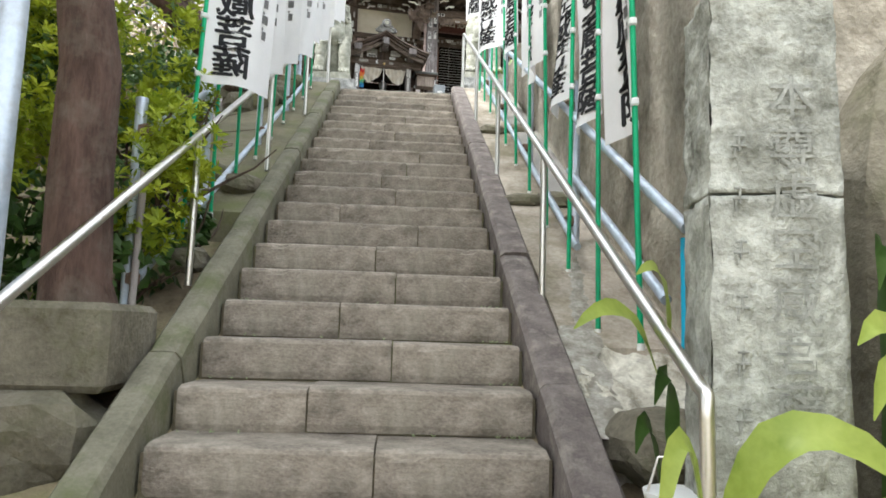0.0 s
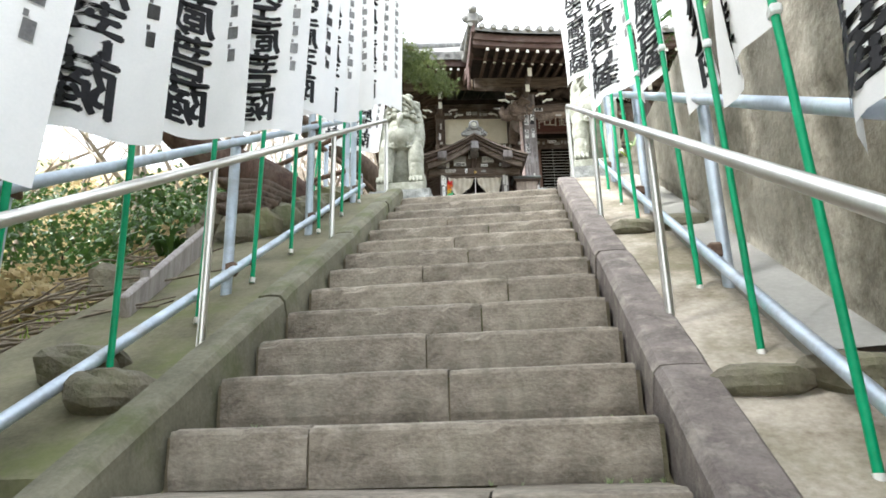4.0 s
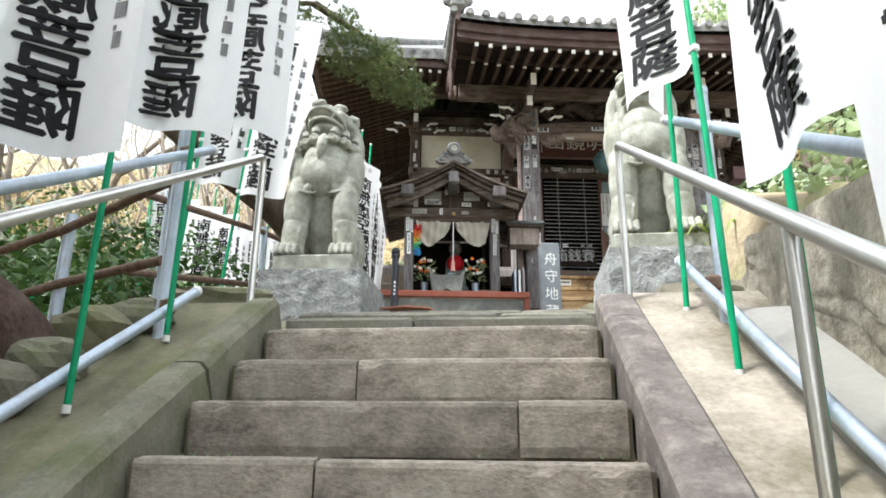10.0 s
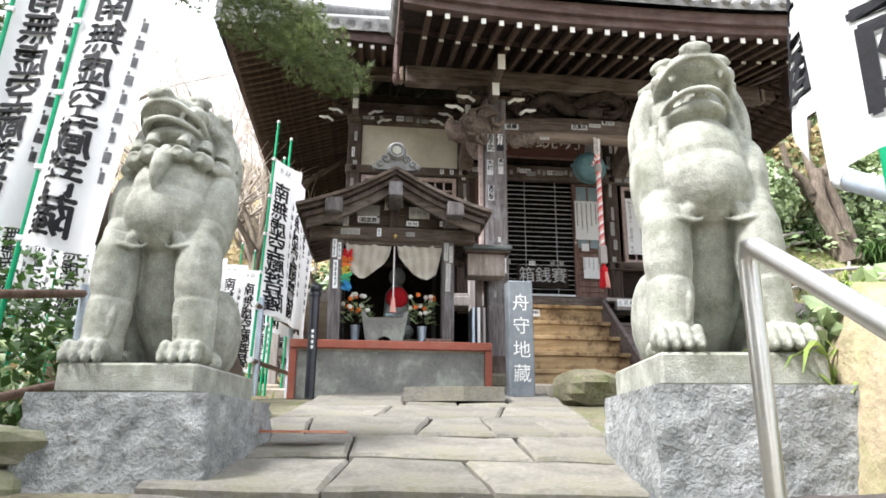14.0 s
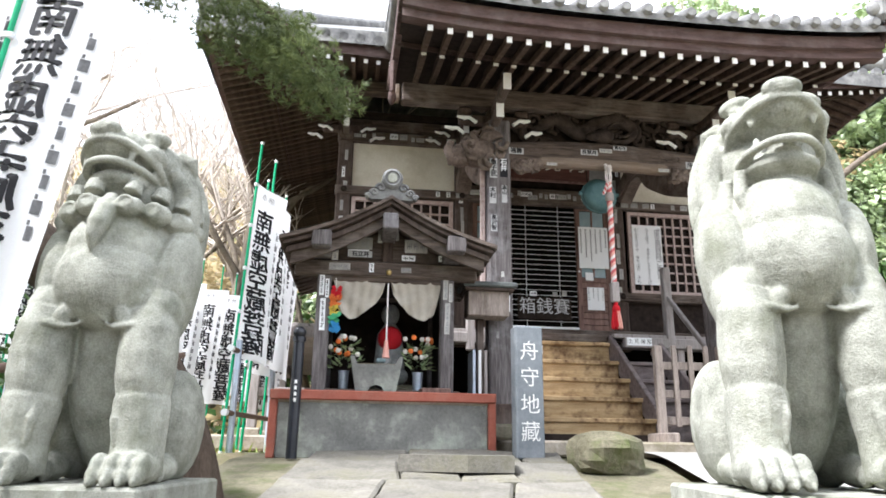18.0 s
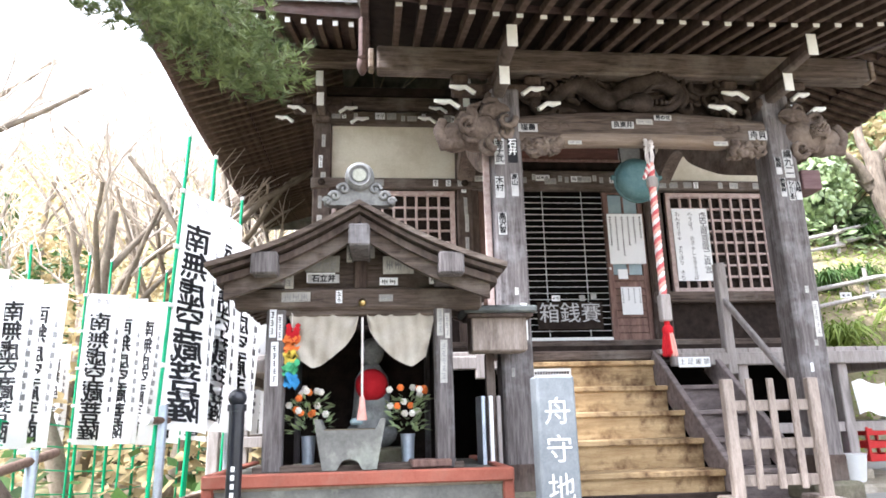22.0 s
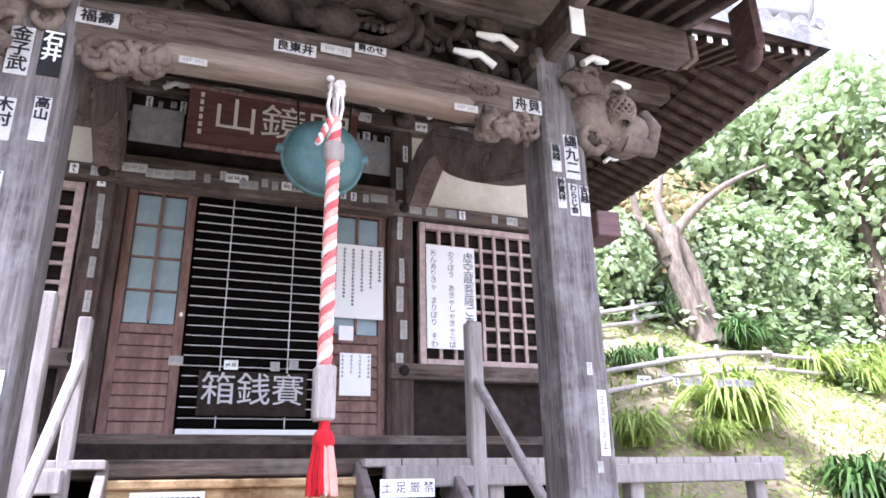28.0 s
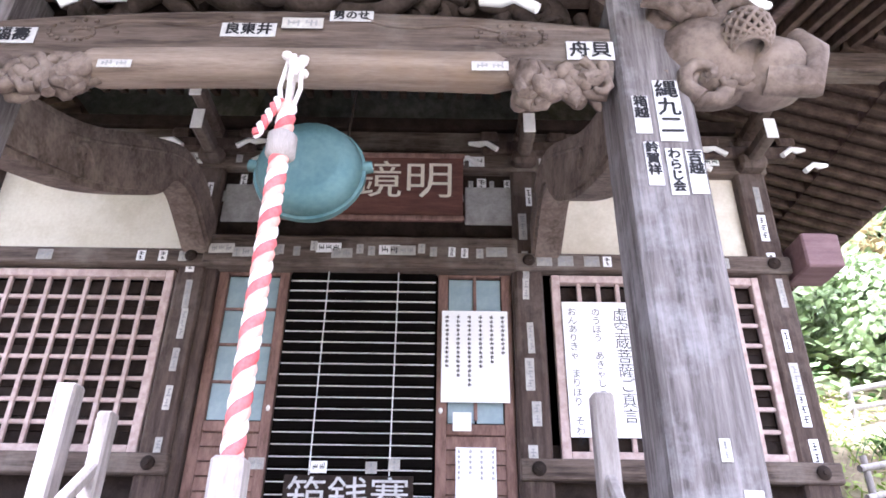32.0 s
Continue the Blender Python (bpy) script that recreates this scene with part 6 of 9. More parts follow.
for s, x in ((-1, 1.61), (1, 4.10)):
    hd = M()
    hd.ell((s * 0.10, 0, 0.10), (0.17, 0.13, 0.14), 14, 10)
    hd.ell((s * 0.25, -0.01, 0.05), (0.12, 0.11, 0.10), 12, 8)
    hd.tube([(s * 0.22, -0.05, 0.0), (s * 0.33, -0.07, -0.03), (s * 0.36, -0.07, 0.07), (s * 0.33, -0.05, 0.15)], [0.05, 0.045, 0.04, 0.03], 8)
    r = random.Random(90 + s)
    for k in range(22):
        a = r.uniform(0, 6.28)
        c = Vector((s * (0.05 + 0.13 * math.cos(a)), -0.13 + 0.10 * r.random(), 0.11 + 0.13 * math.sin(a)))
        g0 = r.uniform(0, 6.28)
        hd.tube([c + Vector((q * math.cos(g0 + t * 0.8), -0.012 + 0.004 * t, q * math.sin(g0 + t * 0.8))) for t, q in ((t, 0.012 + 0.0075 * t) for t in range(8))], [0.010 + 0.0022 * t for t in range(8)], 6)
    for k in range(2):
        hd.ell((s * 0.24, (k * 2 - 1) * 0.075, 0.13), (0.025, 0.025, 0.025), 8, 6)
    if s > 0:                                           # openwork ball in its jaws
        for a in range(7):
            for tilt in (0.9, -0.9):
                rot = Euler((tilt, 0, 0.9 * a)).to_matrix()
                hd.tube([Vector((0.16, -0.12, 0.09)) + rot @ Vector((0.066 * math.cos(t * 0.524), 0.066 * math.sin(t * 0.524), 0)) for t in range(13)], 0.0065, 5)
    for k in range(9):                                  # flowing mane
        a = 0.9 + k * 0.16
        c = Vector((s * (0.06 - 0.02 * k / 9), -0.10, 0.13))
        hd.tube([c + Vector((s * 0.05 * math.cos(a), 0, 0.05 * math.sin(a))), c + Vector((s * -0.02 + s * 0.08 * math.cos(a + 0.4), -0.02, 0.10 * math.sin(a + 0.2))), c + Vector((s * -0.06 + s * 0.09 * math.cos(a + 0.7), -0.01, 0.12 * math.sin(a + 0.3)))], [0.022, 0.020, 0.008], 6)
    head = solo("carved_beast_head", hd, HEADW, "carved wooden beast head at the end of the porch beam", "carving", at=(x + s * 0.11, 13.32, 8.11), fr=HF)
    head.matrix_basis = head.matrix_basis @ Matrix.Scale(1.32, 4)
    carved_clump("carved_bracket", (x - s * 0.33, 13.29, 8.09), (0.15, 0.045, 0.045), 60, 100 + s, "pierced carved bracket under the porch beam")

ct = thing("carved_transom", "deep dragon and cloud carving above the porch beam", "carving", (2.82, 13.40, 8.62), 0, HF)
dr = M()
spine = eased3([(-0.78, 0.0, -0.06), (-0.52, -0.05, 0.10), (-0.25, -0.08, -0.06), (0.0, -0.04, 0.10), (0.22, -0.09, 0.14), (0.40, -0.10, 0.0), (0.30, -0.08, -0.13), (0.08, -0.07, -0.12)], 6)
dr.tube(spine, [0.035 + 0.055 * math.sin(math.pi * min(1, (k + 4) / 40)) for k in range(len(spine))], 12)
for k in range(2, len(spine) - 2):
    c = Vector(spine[k])
    dr.ell(c + Vector((0, -0.045, 0.055)), (0.022, 0.020, 0.026), 6, 5)
dr.ell((0.02, -0.13, -0.10), (0.13, 0.09, 0.09), 14, 10)
dr.ell((-0.11, -0.16, -0.13), (0.09, 0.06, 0.045), 12, 8)
for q in (-1, 1):
    dr.tube([(0.05, -0.12 + 0.05 * q, -0.03), (0.14, -0.12 + 0.06 * q, 0.05), (0.26, -0.12 + 0.07 * q, 0.06)], [0.02, 0.016, 0.006], 6)
part("dragon", dr, CARVE, ct, "coiled carved dragon")
rc = random.Random(120)
for side in (-1, 1):
    for k in range(26):
        c = Vector((side * rc.uniform(0.12, 0.98), rc.uniform(-0.06, 0.02), rc.uniform(-0.20, 0.22)))
        g0, turn, big = rc.uniform(0, 6.28), rc.choice((-1, 1)), rc.uniform(0.7, 1.5)
        part("cloud_scroll", M().tube([c + Vector((big * (0.012 + 0.009 * t) * math.cos(g0 + turn * t * 0.62), -0.02 + 0.004 * t, big * (0.012 + 0.009 * t) * math.sin(g0 + turn * t * 0.62))) for t in range(11)], [big * (0.012 + 0.002 * min(t, 6)) for t in range(11)], 7), CARVE, ct)
    for k in range(16):
        c = Vector((side * rc.uniform(0.1, 0.98), rc.uniform(-0.03, 0.04), rc.uniform(-0.20, 0.22)))
        part("carved_leaf", M().ell(c, (rc.uniform(0.05, 0.12), 0.035, rc.uniform(0.025, 0.05)), 10, 6, Euler((0, rc.uniform(-1.2, 1.2), 0)).to_matrix()), CARVE, ct)
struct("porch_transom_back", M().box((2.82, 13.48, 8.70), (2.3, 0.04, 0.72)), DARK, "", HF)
# curved tie beams that sweep up from the pillars to the hall
def eased(pts, n):
    """Points on a smooth curve through a few given ones."""
    out = []
    q = [pts[0]] + list(pts) + [pts[-1]]
    for a, b, c, d in zip(q, q[1:], q[2:], q[3:]):
        for k in range(n):
            t = k / n
            out.append(tuple(0.5 * (2 * b[i] + (c[i] - a[i]) * t + (2 * a[i] - 5 * b[i] + 4 * c[i] - d[i]) * t * t + (3 * b[i] - a[i] - 3 * c[i] + d[i]) * t ** 3) for i in (0, 1)))
    return out + [tuple(pts[-1])]
for s, x in ((-1, 1.59), (1, 4.10)):
    upper = eased([(13.46, 8.22), (13.95, 8.42), (14.40, 8.70), (14.75, 8.92), (15.08, 9.08), (15.42, 9.10), (15.76, 8.96)], 5)
    under = eased([(15.76, 8.64), (15.55, 8.74), (15.28, 8.84), (15.02, 8.80), (14.85, 8.60), (14.55, 8.40), (14.1, 8.16), (13.46, 7.92)], 5)
    m = M()
    for dx, k in ((0.085, 0.0), (0.105, 0.035)):
        cy = [(a, b - k) for a, b in upper] + [(a, b + k) for a, b in under]
        m.prism(cy, -dx, dx, "x")
    for q in (-1, 1):
        m.tube([(q * 0.105, a, b - 0.09) for a, b in upper[4:26]], 0.010, 6)
        m.tube([(q * 0.107, 14.0 + 0.09 * (1 - t / 14) * math.cos(t * 0.6), 8.27 + 0.07 * (1 - t / 14) * math.sin(t * 0.6)) for t in range(13)], 0.010, 6)
    solo("bowed_tie_beam", m, HEADW, "thick curved tie beam from porch pillar to hall", "beam", at=(x, 0, 0), fr=HF, kind="structure")

# bracket sets with white-tipped arms
def bracket_set(x, y, z, name="bracket_set", big=1.0, reach=0.13, step=0.20):
    root = thing(name, "stepped wooden bracket set with white-painted tips", "bracket", (x, y, z), 0, HF, "bracket sets")
    part("bearing_block", M().box((0, 0, 0.06), (0.24 * big, 0.24 * big, 0.12), 0.03), WOOD, root)
    part("cross_arm", M().box((0, 0, 0.17), (0.80 * big, 0.11, 0.11), 0.02), WOOD, root)
    for sx in (-1, 0, 1):
        part("small_block", M().box((sx * 0.33 * big, 0, 0.26), (0.15, 0.15, 0.08), 0.02), WOOD, root)
    for k in range(2):
        z0 = 0.10 + k * step
        part("front_arm", M().box((0, -0.20 - reach * k / 2, z0), (0.10, 0.42 + reach * k, 0.11), 0.02), WOOD, root)
        part("white_tip", M().box((0, -0.415 - reach * k, z0 + 0.01), (0.085, 0.012, 0.19 if k else 0.17), 0.004), WHITE, root, "white-painted tip")
    for sx in (-1, 1):
        for k in range(2):
            zz = 0.02 + 0.14 * k
            w = M()
            p0 = Vector((sx * (0.42 + 0.14 * (1 - k)), -0.06, zz + 0.02))
            w.tube([p0, p0 + Vector((-sx * 0.08, -0.04, -0.035)), p0 + Vector((-sx * 0.13, -0.05, -0.03)), p0 + Vector((-sx * 0.21, -0.06, -0.095))], [0.016, 0.026, 0.020, 0.022], 7)
            part("white_scroll", w, WHITE, root, "white-painted scroll nosing")
    return root


bracket_set(1.56, 13.36, 8.48, reach=0.37, step=0.14)
bracket_set(4.06, 13.36, 8.48, reach=0.37, step=0.14)
for x in (-0.17, 5.71):
    bracket_set(x, FY - 0.10, 9.42, big=0.9)
for x in (1.57, 3.97):
    bracket_set(x, FY - 0.10, 9.44, big=0.8)
solo("eave_purlin", M().box((0, 0, 0), (4.60, 0.16, 0.23), 0.015), WOODX, "weathered purlin carrying the porch rafters", "beam", at=(2.80, 13.34, 8.91), fr=HF, kind="structure")
solo("eave_purlin", M().box((0, 0, 0), (7.6, 0.16, 0.18), 0.015), WOODX, "dark purlin carrying the hall rafters", "beam", at=(2.77, 15.2, 9.98), fr=HF, kind="structure")
for x in (0.50, 5.10):
    solo("purlin_end", M().box((0, 0, 0), (0.05, 0.13, 0.19), 0.01), PALEBEAM, "pale cut end of the porch purlin", "beam", at=(x - 0.05 if x < 2 else x + 0.05, 13.34, 8.91), fr=HF)

# ---- roofs ----
PX0, PX1, PYE, PZE = 0.40, 5.28, 11.82, 8.73       # porch eave
EX0, EX1, EYF, EZ = -2.0, 7.5, 14.15, 9.78          # main eave
SORI = lambda t: 0.16 * abs(t) ** 3                  # upturn towards the corners


def pz(x):
    return PZE + SORI((x - 2.85) / 2.44) * 0.7


fl = lambda length, rise: M().bar((0, 0, 0), (0, length, rise), 0.055, 0.075, 0.004)
fly = fl(1.2, 0.32).mesh("flying_rafter", RAFT)
base = fl(1.9, 0.48).mesh("base_rafter", RAFT)
tip_me = M().box((0, -0.003, 0.0), (0.052, 0.008, 0.066), 0).mesh("white_tip", WHITE)
proot = thing("porch_roof", "tiled porch roof with two tiers of white-tipped rafters", "roof", (0, 0, 0), 0, HF)
proot["kind"] = "structure"
NR = 24
for k in range(NR):
    x = PX0 + 0.27 + (PX1 - PX0 - 0.54) * k / (NR - 1)
    o = part("flying_rafter", fly, None, proot); o.matrix_basis = pose(x, PYE + 0.05, pz(x))
    t = part("white_tip", tip_me, None, o)
    o = part("base_rafter", base, None, proot); o.matrix_basis = pose(x, PYE + 0.68, pz(x) + 0.13)
    t = part("white_tip", tip_me, None, o)
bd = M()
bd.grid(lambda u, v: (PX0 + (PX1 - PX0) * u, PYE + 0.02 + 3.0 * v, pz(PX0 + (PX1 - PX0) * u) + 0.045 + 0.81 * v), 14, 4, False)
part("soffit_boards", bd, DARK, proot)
fas = M()
for z0, z1, y in ((0.045, 0.13, 0.0), (0.13, 0.26, -0.05)):
    fas.grid(lambda u, v, z0=z0, z1=z1, y=y: (PX0 + (PX1 - PX0) * u, PYE + y, pz(PX0 + (PX1 - PX0) * u) + z0 + (z1 - z0) * v), 14, 1, False)
    fas.grid(lambda u, v, z0=z0, y=y: (PX0 + (PX1 - PX0) * u, PYE + y + 0.12 * v, pz(PX0 + (PX1 - PX0) * u) + z0), 14, 1, False)
part("fascia", fas, FASC, proot, "reddish-brown fascia board")
part("mid_batten", M().grid(lambda u, v: (PX0 + (PX1 - PX0) * u, PYE + 0.71, pz(PX0 + (PX1 - PX0) * u) + 0.165 + 0.07 * v), 14, 1, False), FASC, proot)


def tiled(parent, x0, x1, y0, z0, y1, z1, zfn, pitch=0.21):
    """Rows of round-ribbed roof tiles with round end caps along the eave."""
    n = int((x1 - x0) / pitch)
    d = Vector((0, y1 - y0, z1 - z0))
    pan = M()
    pan.grid(lambda u, v: (x0 + (x1 - x0) * u, y0 + d.y * v, zfn(x0 + (x1 - x0) * u) + z0 + d.z * v), n, 10, False)
    pan.grid(lambda u, v: (x0 + (x1 - x0) * u, y0 - 0.002, zfn(x0 + (x1 - x0) * u) + z0 - 0.07 * v), n, 1, False)
    part("tile_pans", pan, TILE, parent)
    rib = M().tube([(0, 0, 0), tuple(d)], 0.058, 8).mesh("tile_rib", TILE)
    cap = M().tube([(0, -0.02, 0), (0, 0.0, 0), (0, 0.06, 0)], [0.046, 0.056, 0.058], 12).mesh("eave_tile", TILE)
    for k in range(n + 1):
        x = x0 + (x1 - x0) * k / n
        o = part("tile_rib", rib, None, parent); o.matrix_basis = pose(x, y0, zfn(x) + z0 + 0.03)
        o = part("eave_tile", cap, None, parent); o.matrix_basis = pose(x, y0 - 0.03, zfn(x) + z0 + 0.025)


tiled(proot, PX0 - 0.05, PX1 + 0.05, PYE - 0.13, 0.33, 15.2, 1.98, lambda x: pz(x), 0.215)
for s, x in ((-1, PX0), (1, PX1)):
    hb = M()
    for k in range(10):
        t0, t1 = k / 10, (k + 1) / 10
        f = lambda t: (x, PYE - 0.16 + 3.3 * t, PZE + 0.30 + 0.92 * t * t + 0.05 * t + 0.14 * (1 - t) ** 3)
        hb.bar(f(t0), f(t1), 0.07, 0.26, 0.01)
    part("barge_board", hb, FASC, proot, "curved reddish barge board")
    g = M().box((x + s * 0.02, 13.0, PZE + 0.15), (0.06, 0.22, 0.40), 0.03)
    g.ell((x + s * 0.02, 13.0, PZE - 0.05), (0.045, 0.08, 0.09), 10, 8)
    part("gable_pendant", g, FASC, proot)
    ri = M().tube([(x, PYE - 0.15, PZE + 0.55), (x, 13.5, PZE + 0.95), (x, 15.2, PZE + 1.9)], 0.10, 10)
    part("verge_ridge", ri, TILE, proot)
    orn = M().box((x, PYE - 0.13, PZE + 0.62), (0.26, 0.12, 0.26), 0.05)
    for q in (-1, 1):
        orn.ell((x + q * 0.13, PYE - 0.13, PZE + 0.62), (0.08, 0.05, 0.08), 10, 8)
    orn.ell((x, PYE - 0.18, PZE + 0.78), (0.09, 0.07, 0.08), 10, 8)
    part("ridge_end_tile", orn, TILE, proot, "moulded ridge-end tile")

mroot = thing("hall_roof", "broad tiled hall roof with deep eaves of close-set rafters", "roof", (0, 0, 0), 0, HF)
mroot["kind"] = "structure"
BY = 22.6
ez = lambda t: EZ + SORI(t) * 1.5
lr = M().bar((0, 0, 0), (1.95, 0, 0.62), 0.055, 0.075, 0.004).mesh("eave_rafter", RAFT)
rrf = M().bar((0, 0, 0), (-1.95, 0, 0.62), 0.055, 0.075, 0.004).mesh("eave_rafter", RAFT)
fr_ = M().bar((0, 0, 0), (0, 1.85, 0.62), 0.055, 0.075, 0.004).mesh("eave_rafter", RAFT)
n = 52
for k in range(n):
    y = EYF + 0.12 + (BY - EYF - 0.3) * k / (n - 1)
    t = (y - (EYF + BY) / 2) / ((BY - EYF) / 2)
    cutk = min(1.0, (y - EYF) / 1.95)
    for x, me, d in ((EX0 + 0.08, lr, 1), (EX1 - 0.08, rrf, -1)):
        if cutk < 1:
            me = M().bar((0, 0, 0), (d * 1.95 * cutk, 0, 0.62 * cutk), 0.055, 0.075, 0.004).mesh("eave_rafter", RAFT)
        o = part("eave_rafter", me, None, mroot); o.matrix_basis = pose(x, y, ez(t))
n = 58
for k in range(n):
    x = EX0 + 0.12 + (EX1 - EX0 - 0.24) * k / (n - 1)
    t = (x - 2.75) / 4.75
    cutk = min(1.0, (x - EX0) / 1.85, (EX1 - x) / 1.85)
    me = fr_ if cutk == 1 else M().bar((0, 0, 0), (0, 1.85 * cutk, 0.62 * cutk), 0.055, 0.075, 0.004).mesh("eave_rafter", RAFT)
    o = part("eave_rafter", me, None, mroot); o.matrix_basis = pose(x, EYF + 0.05, ez(t))
    part("white_tip", tip_me, None, o)
sb = M()
hipk = lambda u: min(1.0, (BY - EYF) * u / 2.0)
sb.grid(lambda u, v: (EX0 + 0.02 + 2.0 * v * hipk(u), EYF + (BY - EYF) * u, ez(2 * u - 1) + 0.05 + 0.64 * v * hipk(u)), 32, 3, False)
sb.grid(lambda u, v: (EX1 - 0.02 - 2.0 * v * hipk(u), EYF + (BY - EYF) * u, ez(2 * u - 1) + 0.05 + 0.64 * v * hipk(u)), 32, 3, False)
hipf = lambda u: min(1.0, (EX1 - EX0) * u / 1.9, (EX1 - EX0) * (1 - u) / 1.9)
sb.grid(lambda u, v: (EX0 + (EX1 - EX0) * u, EYF + 0.02 + 1.9 * v * hipf(u), ez(2 * u - 1) + 0.05 + 0.63 * v * hipf(u)), 32, 3, False)
part("soffit_boards", sb, RAFT, mroot)
for x, d in ((EX0, -1), (EX1, 1)):
    fm = M()
    fm.grid(lambda u, v: (x, EYF + (BY - EYF) * u, ez(2 * u - 1) + 0.04 + 0.17 * v), 16, 1, False)
    fm.grid(lambda u, v: (x - d * 0.1 * v, EYF + (BY - EYF) * u, ez(2 * u - 1) + 0.04), 16, 1, False)
    part("fascia", fm, FASC, mroot)
    part("batten", M().grid(lambda u, v: (x - d * 0.75, EYF + (BY - EYF) * u, ez(2 * u - 1) + 0.16 + 0.09 * v), 16, 1, False), FASC, mroot)
    tm = M().tube([(0, 0, 0), (-d * 0.06, 0, 0)], 0.068, 10).mesh("eave_tile", TILE)
    for k in range(38):
        y = EYF + 0.1 + (BY - EYF - 0.2) * k / 37
        o = part("eave_tile", tm, None, mroot); o.matrix_basis = pose(x + d * 0.06, y, ez((y - (EYF + BY) / 2) / ((BY - EYF) / 2)) + 0.26)
fm = M()
fm.grid(lambda u, v: (EX0 + (EX1 - EX0) * u, EYF, ez(2 * u - 1) + 0.04 + 0.17 * v), 16, 1, False)
part("fascia", fm, FASC, mroot)
tm = M().tube([(0, 0, 0), (0, 0.06, 0)], 0.068, 10).mesh("eave_tile", TILE)
for k in range(44):
    x = EX0 + (EX1 - EX0) * k / 43
    o = part("eave_tile", tm, None, mroot); o.matrix_basis = pose(x, EYF - 0.06, ez((x - 2.75) / 4.75) + 0.26)
top = M()
rz = 13.2
ring = [(EX0 - 0.06, EYF - 0.06, EZ + 0.42), (EX1 + 0.06, EYF - 0.06, EZ + 0.42), (EX1 + 0.06, BY + 0.06, EZ + 0.42), (EX0 - 0.06, BY + 0.06, EZ + 0.42)]
top.add(ring + [(1.2, 18.4, rz), (4.3, 18.4, rz)], [(0, 1, 5, 4), (1, 2, 5), (2, 3, 4, 5), (3, 0, 4)])
top.add([(a, b, c - 0.2) for a, b, c in ring] + ring, [(0, 1, 5, 4), (1, 2, 6, 5), (2, 3, 7, 6), (3, 0, 4, 7)])
part("roof_tiles", top, TILE, mroot)
for a, b in (((EX0, EYF, EZ + 0.42), (1.2, 18.4, rz)), ((EX1, EYF, EZ + 0.42), (4.3, 18.4, rz))):
    a, b = Vector(a), Vector(b)
    part("hip_ridge", M().tube([a + (b - a) * (i / 6) + Vector((0, 0, 0.25 * (1 - i / 6) ** 3)) for i in range(7)], 0.13, 8), TILE, mroot)

# ---- bell rope and gong ----
gong = thing("bronze_gong", "blue-green bronze temple gong hung from the porch", "gong", (2.86, 13.56, 7.89), 0, HF)
gm = M()
gm.tube([(0, -0.085, 0), (0, -0.08, 0), (0, -0.03, 0), (0, 0.03, 0), (0, 0.08, 0)], [0.12, 0.175, 0.20, 0.20, 0.175], 28)
part("drum", gm, BRONZE, gong)
part("lip", M().tube([(0, -0.012, 0), (0, 0.012, 0)], 0.213, 28), BRONZE, gong)
for s in (-1, 1):
    part("ear", M().tube([(s * 0.19, 0, 0.02), (s * 0.235, 0, 0.03)], 0.025, 8), BRONZE, gong)
    part("chain", M().tube([(s * 0.13, 0, 0.15), (s * 0.16, 0, 0.62)], 0.006, 6), DARK, gong)
rope = thing("bell_rope", "twisted red and white bell rope with a red tassel", "bell rope", (2.835, 13.19, 6.22), 0, HF)
TOPZ = 1.89
def strand(ph, r0, material, name):
    pts = []
    n = 150
    for i in range(n):
        z = 0.53 + (TOPZ - 0.20 - 0.53) * i / (n - 1)
        a = z * 54 + ph
        lean = 0.012 * (z / TOPZ)
        pts.append((math.cos(a) * 0.012 + lean, math.sin(a) * 0.012, z))
    part(name, M().tube(pts, r0, 8), material, rope)
ROPER = mat("faded_red_rope", (0.46, 0.075, 0.085), (0.62, 0.19, 0.19), 0.9, 9, 90, 0.3)
strand(0, 0.021, ROPER, "red_strand")
strand(2.1, 0.020, PINKC, "pink_strand")
strand(4.2, 0.021, ROPEW, "white_strand")
part("toggle", M().tube([(0.01, 0, 1.47), (0.01, 0, 1.485), (0.01, 0, 1.555), (0.01, 0, 1.57)], [0.032, 0.048, 0.048, 0.032], 16), GREYW, rope, "turned wooden toggle")
part("block", M().box((0.005, 0, 0.435), (0.085, 0.085, 0.22), 0.01), GREYW, rope, "squared wooden sleeve")
kn = M()
rk = random.Random(5)
for k in range(14):
    kn.ell((0.012 + rk.uniform(-0.03, 0.03), rk.uniform(-0.03, 0.03), TOPZ - 0.03 + rk.uniform(-0.04, 0.05)), (0.020, 0.019, 0.016), 8, 6)
for k in range(4):
    kn.tube([(0.012 + 0.02 * math.cos(k * 1.6), 0.02 * math.sin(k * 1.6), TOPZ), (0.01 + 0.035 * math.cos(k * 1.6), 0.03 * math.sin(k * 1.6), TOPZ - 0.13), (0.01, 0, TOPZ - 0.30)], 0.009, 6)
part("knot", kn, ROPEW, rope, "knotted white and red cord")
for q, mt_ in ((0.0, ROPER), (3.1, ROPEW)):
    part("loose_end", M().tube([(-0.01 - 0.06 * t / 20 + 0.008 * math.cos(t * 0.9 + q), 0.008 * math.sin(t * 0.9 + q) - 0.03, TOPZ - 0.20 - 0.15 * t / 20) for t in range(21)], 0.011, 6), mt_, rope)
ts = M()
ts.ell((0.01, 0, 0.25), (0.045, 0.045, 0.05), 12, 8)
ts.tube([(0.01, 0, 0.28), (0.012, 0, 0.34)], 0.022, 10)
part("tassel_head", ts, REDC, rope)
